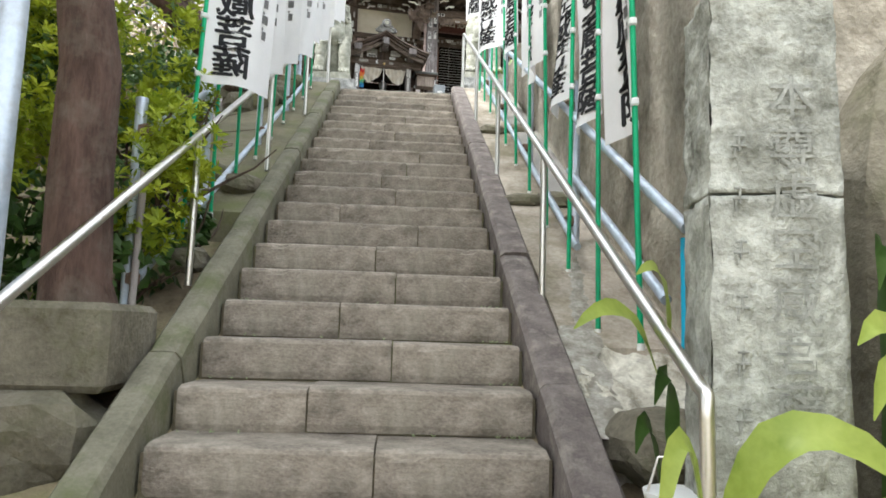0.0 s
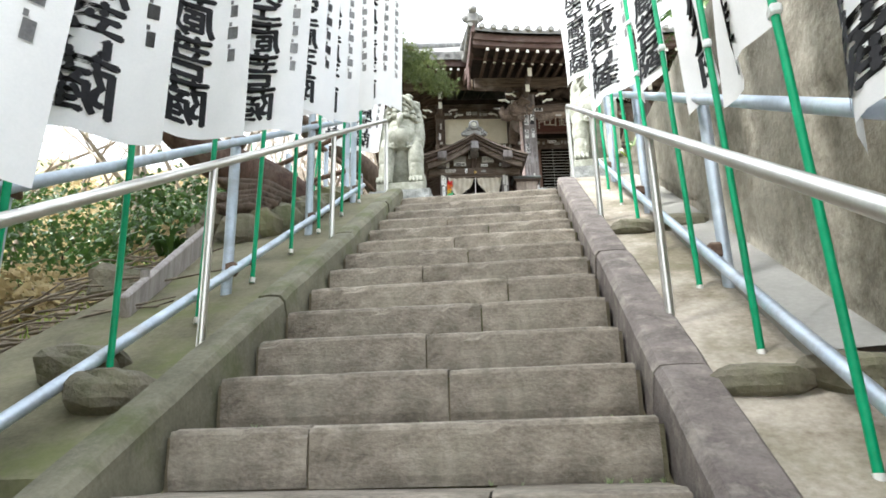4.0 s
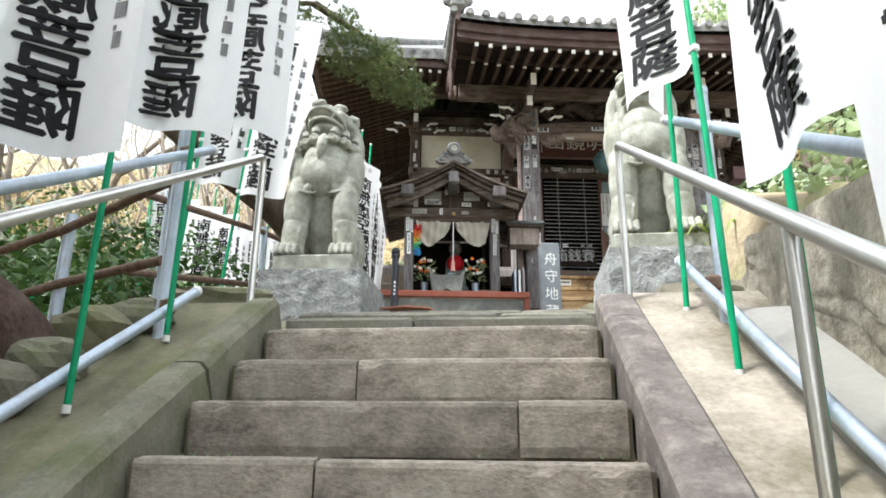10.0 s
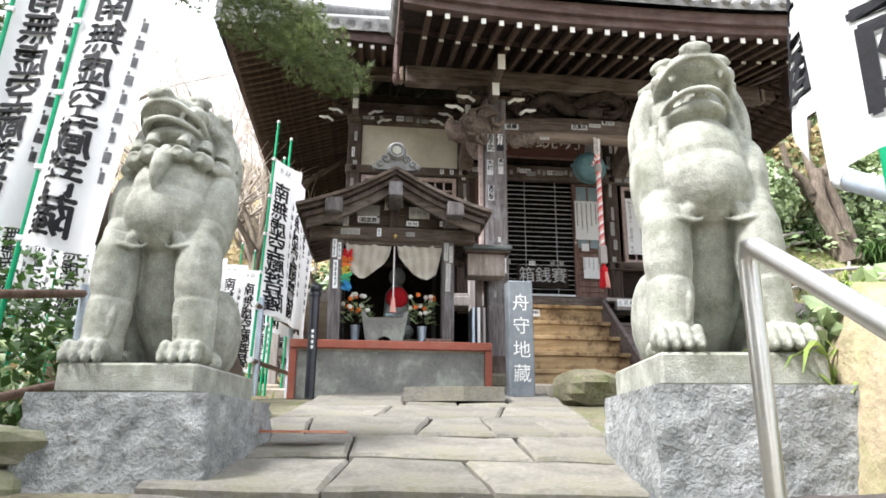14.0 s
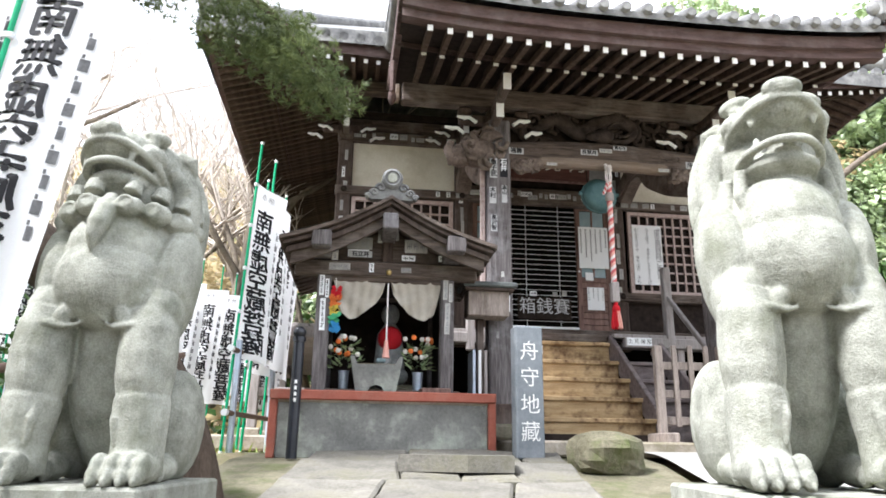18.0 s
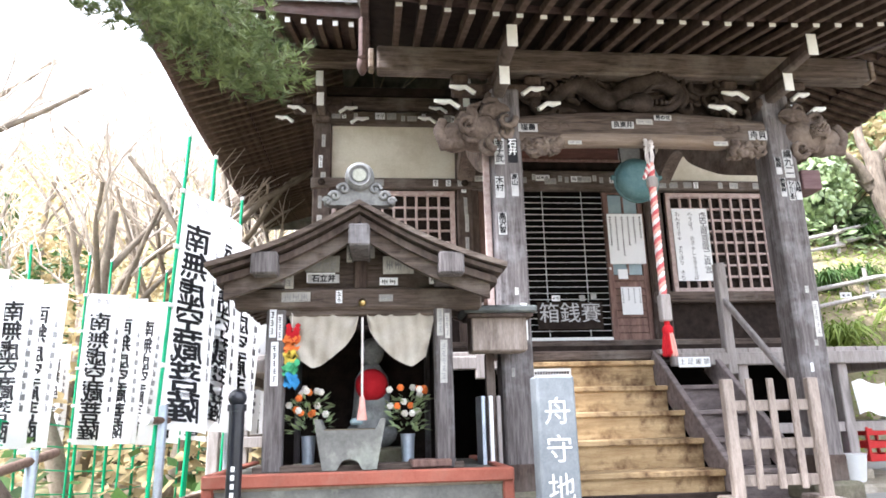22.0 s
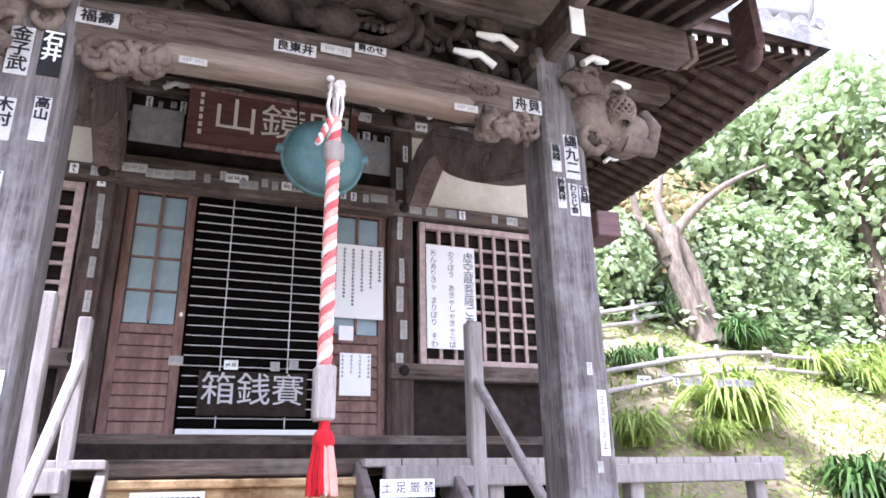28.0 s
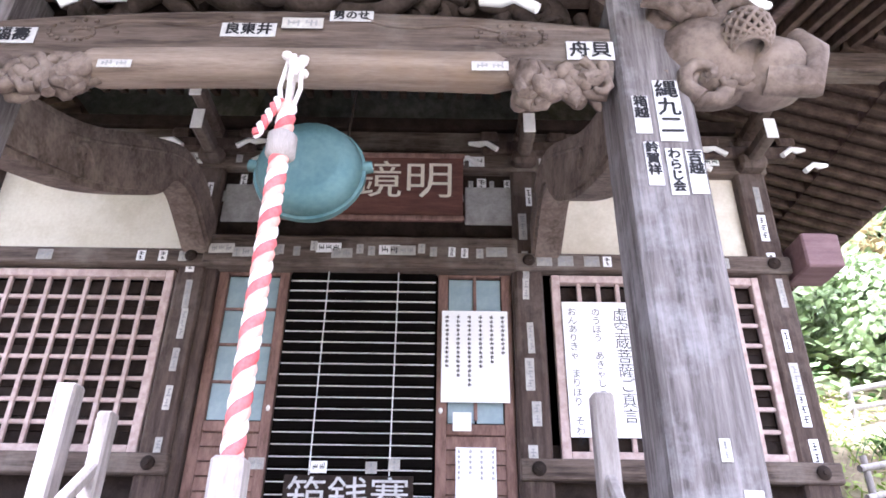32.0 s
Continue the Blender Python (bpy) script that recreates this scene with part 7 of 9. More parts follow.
for nm, mt_, a0, a1 in (("tassel_red", REDC, 0.0, 4.6), ("tassel_white", PINKC, 4.6, 6.28)):
    tm_ = M()
    for k in range(90):
        a = rk.uniform(a0, a1)
        q = rk.uniform(0.3, 1.0)
        tm_.tube([(0.01 + 0.036 * q * math.cos(a), 0.036 * q * math.sin(a), 0.24), (0.01 + 0.056 * q * math.cos(a), 0.056 * q * math.sin(a), 0.12), (0.01 + 0.062 * q * math.cos(a + 0.1), 0.062 * q * math.sin(a + 0.1), 0.04 + rk.uniform(0, 0.03))], 0.005, 4, False)
    part(nm, tm_, mt_, rope)

# ---- signs on the steps ----
sg = thing("step_sign", "small white sign forbidding shoes", "sign", (3.50, 14.16, 6.24), 0, HF)
part("plate", M().box((0, 0, 0.05), (0.31, 0.012, 0.095), 0.003), PAPER, sg)
o = part("lettering", lettering("土 足 厳 禁", 0.062, INK), None, sg); o.matrix_basis = pose(0, -0.0075, 0.082)
sg = thing("step_sign", "small white paper sign on the top step", "sign", (2.28, 14.81, 6.25), 0, HF)
part("plate", M().box((0, 0, 0), (0.40, 0.012, 0.10), 0.003), PAPER, sg)
m = M()
for k in range(13):
    m.box((-0.17 + k * 0.028, -0.008, 0.005), (0.018, 0.002, 0.03), 0)
part("printed_line", m, INK, sg)

# ---- inscribed stele by the steps ----
sn = thing("name_stele", "slim grey stone post carved with white characters", "stele", (1.60, 12.16, 4.95), 3, HF)
part("shaft", M().box((0, 0, 0.555), (0.245, 0.16, 1.11), 0.015), mat("blue_grey_stone", (0.13, 0.148, 0.165), (0.235, 0.255, 0.272), 0.8, 6, 90, 0.25), sn)
o = part("lettering", lettering(column("舟守地藏"), 0.175, WHITE, 1.28), None, sn, "white carved characters"); o.matrix_basis = pose(0, -0.0825, 0.97)

# ---- the small shrine ----
sh = thing("jizo_shrine", "small weathered wooden shrine with a gabled roof on a plinth", "shrine", (0.385, 12.48, 4.93), 0, HF)
SH = 0.56                                               # floor above the ground
part("plinth", M().box((0.015, 0.85, 0.25), (1.86, 1.66, 0.52), 0.02), BASEC, sh, "stained concrete plinth")
part("plinth_cap", M().box((0.015, 0.85, 0.49), (1.88, 1.68, 0.05), 0.012), CONC, sh)
for sx in (-1, 1):
    part("rim", M().box((0.015 + sx * 0.955, 0.85, 0.53), (0.07, 1.76, 0.085), 0.01), REDP, sh, "faded red painted rim")
    part("rim_corner", M().box((0.015 + sx * 0.955, 0.02, 0.25), (0.07, 0.07, 0.5), 0.01), REDP, sh)
part("rim", M().box((0.015, 0.0, 0.53), (1.98, 0.07, 0.085), 0.01), REDP, sh, "faded red painted rim")
part("sand_floor", M().box((0.015, 0.85, 0.53), (1.84, 1.6, 0.04), 0.0), SLAB, sh)
part("sill", M().box((0, 0.27, 0.575), (1.42, 0.12, 0.06), 0.008), WOODX, sh)
for sx in (-1, 1):
    for y in (0.27, 1.35):
        part("post", M().box((sx * 0.585, y, SH + 0.55), (0.13, 0.13, 1.10), 0.012), PILLAR, sh)
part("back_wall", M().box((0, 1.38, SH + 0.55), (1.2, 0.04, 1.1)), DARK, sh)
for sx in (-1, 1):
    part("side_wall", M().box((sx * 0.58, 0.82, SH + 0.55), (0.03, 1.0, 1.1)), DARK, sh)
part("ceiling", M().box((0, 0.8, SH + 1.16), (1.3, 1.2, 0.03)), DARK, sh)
part("lintel", M().box((0, 0.25, SH + 1.17), (1.74, 0.13, 0.15), 0.015), WOODX, sh)
part("lintel_lower", M().box((0, 0.26, SH + 1.08), (1.2, 0.07, 0.06), 0.01), WOODX, sh)
gb = M().prism([(-0.72, SH + 1.22), (0.72, SH + 1.22), (0.0, SH + 1.60)], 0.26, 0.30, "y")
part("gable_board", gb, WOODX, sh)
for sx in (-1, 1):
    part("purlin_end", M().box((sx * 0.61, 0.02, SH + 1.33), (0.17, 0.55, 0.15), 0.012), PILLAR, sh)
part("ridge_end", M().box((0, 0.02, SH + 1.52), (0.14, 0.55, 0.15), 0.012), PILLAR, sh)
part("king_post", M().box((0, 0.24, SH + 1.38), (0.10, 0.06, 0.3), 0.01), WOOD, sh)
stickers(sh, [(-0.28, SH + 1.32, 0.2, 0.07), (-0.27, SH + 1.42, 0.24, 0.12), (0.27, SH + 1.41, 0.22, 0.13), (0.2, SH + 1.29, 0.13, 0.055), (-0.5, SH + 1.31, 0.06, 0.14), (-0.08, SH + 1.5, 0.04, 0.14), (0.08, SH + 1.52, 0.04, 0.12), (-0.45, SH + 1.18, 0.2, 0.07),
              (0.55, SH + 1.30, 0.12, 0.06), (0.18, SH + 1.17, 0.1, 0.05), (-0.15, SH + 1.18, 0.045, 0.09)], 0.19, 140)
for sx in (-1, 1):
    stickers(sh, [(sx * 0.585 - 0.02, SH + 1.0, 0.045, 0.2), (sx * 0.585 + 0.03, SH + 0.97, 0.035, 0.18), (sx * 0.585, SH + 0.72, 0.05, 0.3)], 0.205, 150 + sx)
name_slip(sh, -0.26, SH + 1.31, 0.22, 0.062, "石立井", 0.186, True)
# roof of thin layered boards, slightly hollow
def sroof(s, lift, thick, over, y0, y1):
    m = M()
    n = 8

    def q(t, dz):
        x = s * (0.98 + over) * t
        z = 1.70 - 0.43 * t - 0.045 * math.sin(t * math.pi) + lift + dz
        return x, z
    prof = [q(i / n, 0) for i in range(n + 1)] + [q(i / n, -thick) for i in range(n, -1, -1)]
    m.prism([(a, b + SH) for a, b in prof], y0, y1, "y")
    return m
for s in (-1, 1):
    part("roof_slope", sroof(s, 0.06, 0.035, 0.0, -0.26, 1.75), WOODX, sh)
    part("roof_slope", sroof(s, 0.02, 0.03, -0.03, -0.22, 1.72), WOOD, sh)
    part("roof_slope", sroof(s, -0.02, 0.05, -0.06, -0.17, 1.70), WOOD, sh)
    part("barge_board", sroof(s, -0.06, 0.10, -0.10, -0.12, -0.07), WOODX, sh)
    for k in range(9):
        y = 0.3 + k * 0.16
        part("rafter", M().bar((s * 0.05, y, SH + 1.57), (s * 0.93, y, SH + 1.20), 0.035, 0.045, 0.003), WOOD, sh)
part("ridge_tiles", M().tube([(0, -0.16, SH + 1.78), (0, 1.7, SH + 1.78)], 0.075, 10), TILE, sh)
rt = M()
rt.prism([(-0.20, SH + 1.73), (0.20, SH + 1.73), (0.15, SH + 1.82), (0.11, SH + 1.87), (0.08, SH + 1.95), (-0.08, SH + 1.95), (-0.11, SH + 1.87), (-0.17, SH + 1.82)], -0.22, -0.14, "y")
rt.tube([(0, -0.25, SH + 1.93), (0, -0.24, SH + 1.93), (0, -0.15, SH + 1.93)], [0.085, 0.098, 0.10], 20)
for s in (-1, 1):
    for cx_, cz_, q in ((0.105, 1.84, 0.042), (0.165, 1.79, 0.036), (0.215, 1.755, 0.026)):
        rt.tube([(s * (cx_ + q * (1 - t / 16) * math.cos(t * 0.55)), -0.225, SH + cz_ + q * (1 - t / 16) * math.sin(t * 0.55)) for t in range(15)], 0.014, 6)
        rt.ell((s * cx_, -0.18, SH + cz_), (q * 1.05, 0.035, q * 1.0), 12, 8)
part("ridge_end_tile", rt, TILE, sh, "moulded grey ridge-end tile with cloud scrolls")
part("crest", M().tube([(0, -0.262, SH + 1.93), (0, -0.245, SH + 1.93)], 0.045, 16), LIONM, sh, "round crest on the ridge tile")
part("crest_ring", M().tube([(0.072 * math.cos(a), -0.252, SH + 1.93 + 0.072 * math.sin(a)) for a in [i * 0.3307 for i in range(20)]], 0.011, 6), TILE, sh)

# curtain in two gathered halves
cu = thing("shrine_curtain", "beige cloth curtain gathered up in the middle", "curtain", (0.40, 12.72, SH + 4.93 + 1.08), 0, HF)
for s in (-1, 1):
    def cur(u, v, s=s):
        x = s * (0.03 + 0.49 * u)
        drop = 0.05 + 0.42 * (u ** 0.55) * (1 - 0.10 * u) if u < 0.75 else 0.05 + 0.42 * (0.75 ** 0.55) * 0.925 - (u - 0.75) * 0.25
        fold = 0.026 * math.sin(u * 13 + v * 7 + s) * (0.3 + 0.7 * v) + 0.010 * math.sin(u * 31 - v * 5)
        return (x - s * 0.07 * v * u, fold, -drop * v - 0.02 * math.sin(u * 3.1))
    part("curtain_half", M().grid(cur, 22, 10), CURT, cu)
part("curtain_rod", M().tube([(-0.53, 0, 0.005), (0.53, 0, 0.005)], 0.010, 6), DARK, cu)
cd = thing("tassel_cord", "thin white cord with a pale pink tassel", "bell cord", (0.40, 12.66, 6.52), 0, HF)
part("cord", M().tube([(0, 0, -0.55), (0, 0, 0)], 0.008, 6), ROPEW, cd)
tm_ = M().ell((0, 0, -0.56), (0.02, 0.02, 0.025), 8, 6)
tm_.tube([(0, 0, -0.56), (0, 0, -0.70)], [0.018, 0.036], 10)
part("tassel", tm_, PINKC, cd)
solo("bell", M().ell((0, 0, 0), (0.028, 0.028, 0.028), 12, 8), mat("brass", (0.45, 0.32, 0.12), (0.6, 0.45, 0.2), 0.3, 8, 60, 0.05, 1.0), "small round brass bell on the shrine lintel", "bell", at=(0.40, 12.62, 6.62), fr=HF)
# folded paper cranes, a bright hanging strand
cr = thing("paper_crane_strand", "hanging strand of folded paper cranes in rainbow colours", "paper cranes", (-0.09, 12.70, 6.50), 0, HF)
for k, mt_ in enumerate((REDC, ORNC, YELC, GRNC, BLUEC)):
    m = M()
    for j in range(26):
        c = (rh.uniform(-0.045, 0.045), rh.uniform(-0.04, 0.04), -0.02 - k * 0.085 - rh.random() * 0.095)
        m.add([(c[0] - 0.022, c[1], c[2]), (c[0], c[1] - 0.02, c[2] - 0.03), (c[0] + 0.022, c[1], c[2]), (c[0], c[1] + 0.02, c[2] + 0.022)], [(0, 1, 3), (1, 2, 3), (0, 1, 2)])
    part("folded_crane_tier", m, mt_, cr)
part("thread", M().tube([(0, 0, -0.05), (0, 0, 0.06)], 0.004, 5), ROPEW, cr)
# seated stone figure with red bib, as one plain shape
fg = M()
fg.ell((0, 0, 0.10), (0.20, 0.18, 0.12), 14, 8)
fg.tube([(0, 0, 0.12), (0, 0, 0.30), (0, 0, 0.52), (0, 0, 0.62)], [0.17, 0.145, 0.13, 0.06], 14)
fg.ell((0, 0, 0.72), (0.095, 0.095, 0.115), 12, 10)
solo("stone_figure", fg, ROUGHM, "small dark stone statue standing within the shrine", "statue", at=(0.46, 13.30, 5.62), fr=HF)
bb = M().ell((0, -0.06, 0.44), (0.125, 0.10, 0.125), 16, 12)
solo("red_bib", bb, REDC, "bright red padded cloth cape tied round the statue", "bib", at=(0.46, 13.26, 5.64), fr=HF)
solo("statue_base", M().box((0, 0, 0.06), (0.5, 0.42, 0.14), 0.02), ROCKM, "low dark stone base under the statue", "base", at=(0.46, 13.32, 5.49), fr=HF)
# stone basin with an arched foot
bs = thing("stone_basin", "pale squared stone incense basin with arched foot", "basin", (0.32, 12.78, 5.50), 0, HF)
bp = [(-0.28, 0.36), (-0.21, 0.0), (-0.10, 0.0), (-0.06, 0.06), (0.0, 0.08), (0.06, 0.06), (0.10, 0.0), (0.21, 0.0), (0.28, 0.36), (0.24, 0.36), (0.20, 0.28), (-0.20, 0.28), (-0.24, 0.36)]
part("bowl", M().prism([(a * 0.86, b * 0.92) for a, b in bp], -0.14, 0.14, "y"), BASEC, bs)
part("ash", M().box((0, 0, 0.255), (0.34, 0.27, 0.02)), EARTH, bs)
solo("blue_cloth", M().box((0, 0, 0.02), (0.09, 0.07, 0.045), 0.015), GLASSF, "small folded pale blue cloth on the basin", "cloth", at=(0.36, 12.80, 5.79), fr=HF)
solo("wooden_tray", M().box((0, 0, 0.025), (0.27, 0.18, 0.05), 0.008), REDW, "shallow reddish wooden tray on the shrine floor", "tray", at=(0.86, 12.70, 5.505), rz=6, fr=HF)


def flowers(at, seed):
    r = random.Random(seed)
    root = thing("flower_vase", "grey vase of red, orange and white flowers", "flower vase", at, 0, HF, "shrine flower vases")
    part("vase", M().tube([(0, 0, 0), (0, 0, 0.02), (0, 0, 0.2), (0, 0, 0.22)], [0.04, 0.042, 0.05, 0.055], 12), GALV, root)
    lm_ = M()
    for k in range(90):
        a, q, z = r.uniform(0, 6.28), r.uniform(0.02, 0.15), 0.22 + r.uniform(0.02, 0.26)
        c = Vector((q * math.cos(a), q * math.sin(a) * 0.6, z))
        d = Vector((math.cos(a), math.sin(a) * 0.6, r.uniform(-0.4, 0.9))).normalized() * r.uniform(0.05, 0.10)
        s = d.cross(Vector((r.uniform(-1, 1), r.uniform(-1, 1), 1))).normalized() * 0.014
        lm_.add([c - s * 0.3, c + d * 0.5 - s, c + d, c + d * 0.5 + s], [(0, 1, 2, 3)])
    part("leaves", lm_, LEAFM, root)
    for nm, mt_, cnt in (("red_bloom", ORNC, 6), ("white_bloom", FLW, 9)):
        for k in range(cnt):
            fm_ = M()
            a, q, z = r.uniform(0, 6.28), r.uniform(0.03, 0.15), 0.36 + r.uniform(0.0, 0.20)
            c = (q * math.cos(a), q * math.sin(a) * 0.6 - 0.04, z)
            for j in range(6):
                fm_.ell((c[0] + 0.014 * math.cos(j * 1.05), c[1] - 0.006, c[2] + 0.014 * math.sin(j * 1.05)), (0.012, 0.008, 0.012), 6, 4)
            fm_.ell((c[0], c[1] - 0.012, c[2]), (0.010, 0.008, 0.010), 6, 4)
            part(nm, fm_, mt_, root)
    return root


flowers((0.02, 12.92, 5.50), 3)
flowers((0.72, 12.92, 5.50), 4)
# black bollard, box on the pillar, stacked boards
bo = thing("black_bollard", "glossy black metal post with a ball top", "bollard", (-0.36, 12.30, 4.93), 0, HF)
part("shaft", M().tube([(0, 0, 0), (0, 0, 0.98)], 0.047, 16), BLACKP, bo)
part("collar", M().tube([(0, 0, 0.96), (0, 0, 1.0)], 0.058, 16), BLACKP, bo)
part("ball", M().ell((0, 0, 1.04), (0.057, 0.057, 0.055), 14, 10), BLACKP, bo)
for k in range(4):
    part("small_mark", M().box((0, -0.048, 0.62 - k * 0.05), (0.022, 0.003, 0.03), 0), WHITE, bo)
LIDM = mat("green_grey_lid", (0.055, 0.062, 0.060), (0.13, 0.14, 0.135), 0.6, 4, 40, 0.2)
bx = thing("wooden_box", "small roofed wooden box fixed by the porch pillar", "box", (1.42, 13.06, 6.30), 0, HF)
part("body", M().box((0, 0, 0.13), (0.42, 0.26, 0.26), 0.01), BARW, bx)
part("lid", M().box((0, -0.02, 0.305), (0.56, 0.40, 0.055), 0.014), LIDM, bx, "flat dark green-grey lid")
part("lid_trim", M().box((0, -0.02, 0.262), (0.50, 0.35, 0.03), 0.006), WOOD, bx)
part("bracket", M().box((-0.05, 0.1, -0.58), (0.07, 0.07, 1.16), 0.006), WOOD, bx)
for k, (x, mt_) in enumerate(((1.30, GALV), (1.36, PAPER), (1.42, GREYW))):
    solo("leaning_board", M().box((0, 0, 0.42), (0.03, 0.30, 0.84), 0.004), mt_, "narrow board stored upright beside the pillar", "board", at=(x, 13.25, 5.14), fr=HF, group="stored boards")

# ---- planting ----
H2W = lambda x, y, z: HF @ Vector((x, y, z))


def leaf_cloud(n, blobs, size, seed, droop=0.2, thin=0.38):
    """Many small pointed leaves spread through lumpy blobs (centre, radii)."""
    r = random.Random(seed)
    m = M()
    vol = [b[1][0] * b[1][1] * b[1][2] for b in blobs]
    for c, rad in r.choices(blobs, vol, k=n):
        while True:
            p = Vector((r.uniform(-1, 1), r.uniform(-1, 1), r.uniform(-1, 1)))
            if 0.62 < p.length < 1:
                break
        o = p.normalized()
        p = Vector(c) + Vector((p.x * rad[0], p.y * rad[1], p.z * rad[2]))
        if noise.noise(p * 2.2 + Vector((seed, 0, 0))) < -0.22:
            continue
        o = (o + Vector((r.uniform(-1, 1), r.uniform(-1, 1), r.uniform(-0.5, 1.1))) * 0.75).normalized()
        d = o.cross(Vector((r.uniform(-1, 1), r.uniform(-1, 1), r.uniform(-1, 1)))) + o * 0.3 - Vector((0, 0, droop))
        d = d.normalized() * size * r.uniform(0.7, 1.3)
        s = d.cross(o).normalized() * d.length * thin
        up = d.cross(s).normalized() * d.length * 0.10
        m.add([p, p + d * 0.5 - s + up, p + d, p + d * 0.5 + s + up], [(0, 1, 2), (0, 2, 3)])
    return m


def whorl_cloud(n, blobs, size, seed, low=0.55):
    """Shoots ending in whorls of narrow upturned leaves."""
    r = random.Random(seed)
    m = M()
    vol = [b[1][0] * b[1][1] * b[1][2] for b in blobs]
    for c, rad in r.choices(blobs, vol, k=n):
        while True:
            p = Vector((r.uniform(-1, 1), r.uniform(-1, 1), r.uniform(-1, 1)))
            if low < p.length < 1:
                break
        o = (p.normalized() * 0.7 + Vector((r.uniform(-0.5, 0.5), r.uniform(-0.5, 0.5), 0.8))).normalized()
        p = Vector(c) + Vector((p.x * rad[0], p.y * rad[1], p.z * rad[2]))
        if noise.noise(p * 2.4 + Vector((seed, 0, 0))) < -0.16:
            continue
        a = o.orthogonal().normalized()
        b = o.cross(a)
        ph, cnt, sz = r.uniform(0, 6), r.randint(5, 8), size * r.uniform(0.65, 1.25)
        for k in range(cnt):
            an = ph + 6.283 * k / cnt + r.uniform(-0.25, 0.25)
            q = a * math.cos(an) + b * math.sin(an)
            d = (q + o * r.uniform(0.15, 0.9)).normalized() * sz * r.uniform(0.75, 1.15)
            s = d.cross(o).normalized() * d.length * 0.19
            up = o * d.length * 0.05
            base = p - o * r.uniform(0, 0.02)
            m.add([base, base + d * 0.58 - s + up, base + d - up, base + d * 0.58 + s + up], [(0, 1, 2), (0, 2, 3)])
    return m


def limbs(root_name_part, m, base, n, seed, length, r0, parent, material):
    r = random.Random(seed)
    for k in range(n):
        a = r.uniform(0, 6.28)
        p = Vector(base) + Vector((0, 0, r.uniform(0, length * 0.2)))
        pts, d = [p.copy()], Vector((math.cos(a) * 0.6, math.sin(a) * 0.6, 1)).normalized()
        for j in range(6):
            d = (d + Vector((r.uniform(-0.4, 0.4), r.uniform(-0.4, 0.4), r.uniform(-0.1, 0.25)))).normalized()
            p = p + d * length / 6
            pts.append(p.copy())
        m.tube(pts, [r0 * (1 - 0.13 * j) for j in range(7)], 6)


def shrub(name, blobs, n, size, material, seed, label, category="shrub", stems=5, fr=WF, thin=0.38):
    root = thing(name, label, category, (0, 0, 0), 0, fr)
    c = blobs[0][0]
    low = min(b[0][2] - b[1][2] for b in blobs)
    m = M()
    limbs("", m, (c[0], c[1], low - 0.1), stems, seed, max(0.5, c[2] - low + blobs[0][1][2] * 0.6), 0.014 + 0.01 * blobs[0][1][2], root, BARK)
    part("stem_mass", m, BARK, root)["kind"] = "stuff"
    part("crown", leaf_cloud(n, blobs, size, seed + 1, thin=thin), material, root)
    return root


AZ = [((-1.42, 1.65, 1.62), (0.36, 0.5, 0.45)), ((-1.75, 1.45, 2.0), (0.45, 0.5, 0.52)), ((-2.3, 1.6, 2.1), (0.7, 0.7, 0.75)), ((-1.20, 1.42, 1.35), (0.24, 0.42, 0.34)),
      ((-2.05, 0.95, 1.7), (0.4, 0.35, 0.8)), ((-3.2, 1.3, 1.9), (0.8, 0.9, 0.9)), ((-1.08, 1.55, 1.68), (0.20, 0.45, 0.26)), ((-1.38, 2.15, 1.86), (0.20, 0.34, 0.26)), ((-1.26, 1.95, 2.10), (0.26, 0.36, 0.30)), ((-1.5, 1.9, 2.5), (0.4, 0.4, 0.35))]
az = thing("azalea_shrub", "dense yellow-green shrub leaning over the handrail", "shrub")
azm = M()
limbs("", azm, (-1.45, 1.75, 0.9), 18, 7, 1.1, 0.02, az, BARK)
part("stem_mass", azm, BARK, az)["kind"] = "stuff"
part("crown", whorl_cloud(9500, AZ, 0.064, 8, 0.7), LEAFY, az)
part("inner_leaves", leaf_cloud(4500, [(c, tuple(t * 0.72 for t in q)) for c, q in AZ], 0.06, 9, thin=0.25), LEAFD, az, "darker green leaves inside the shrub")
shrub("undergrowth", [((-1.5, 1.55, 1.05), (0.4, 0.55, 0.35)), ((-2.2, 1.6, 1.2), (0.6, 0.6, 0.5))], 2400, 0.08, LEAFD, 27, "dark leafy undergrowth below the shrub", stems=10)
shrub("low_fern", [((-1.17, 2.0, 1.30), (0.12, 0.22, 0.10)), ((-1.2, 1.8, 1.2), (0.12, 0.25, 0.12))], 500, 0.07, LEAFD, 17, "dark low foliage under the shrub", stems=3)


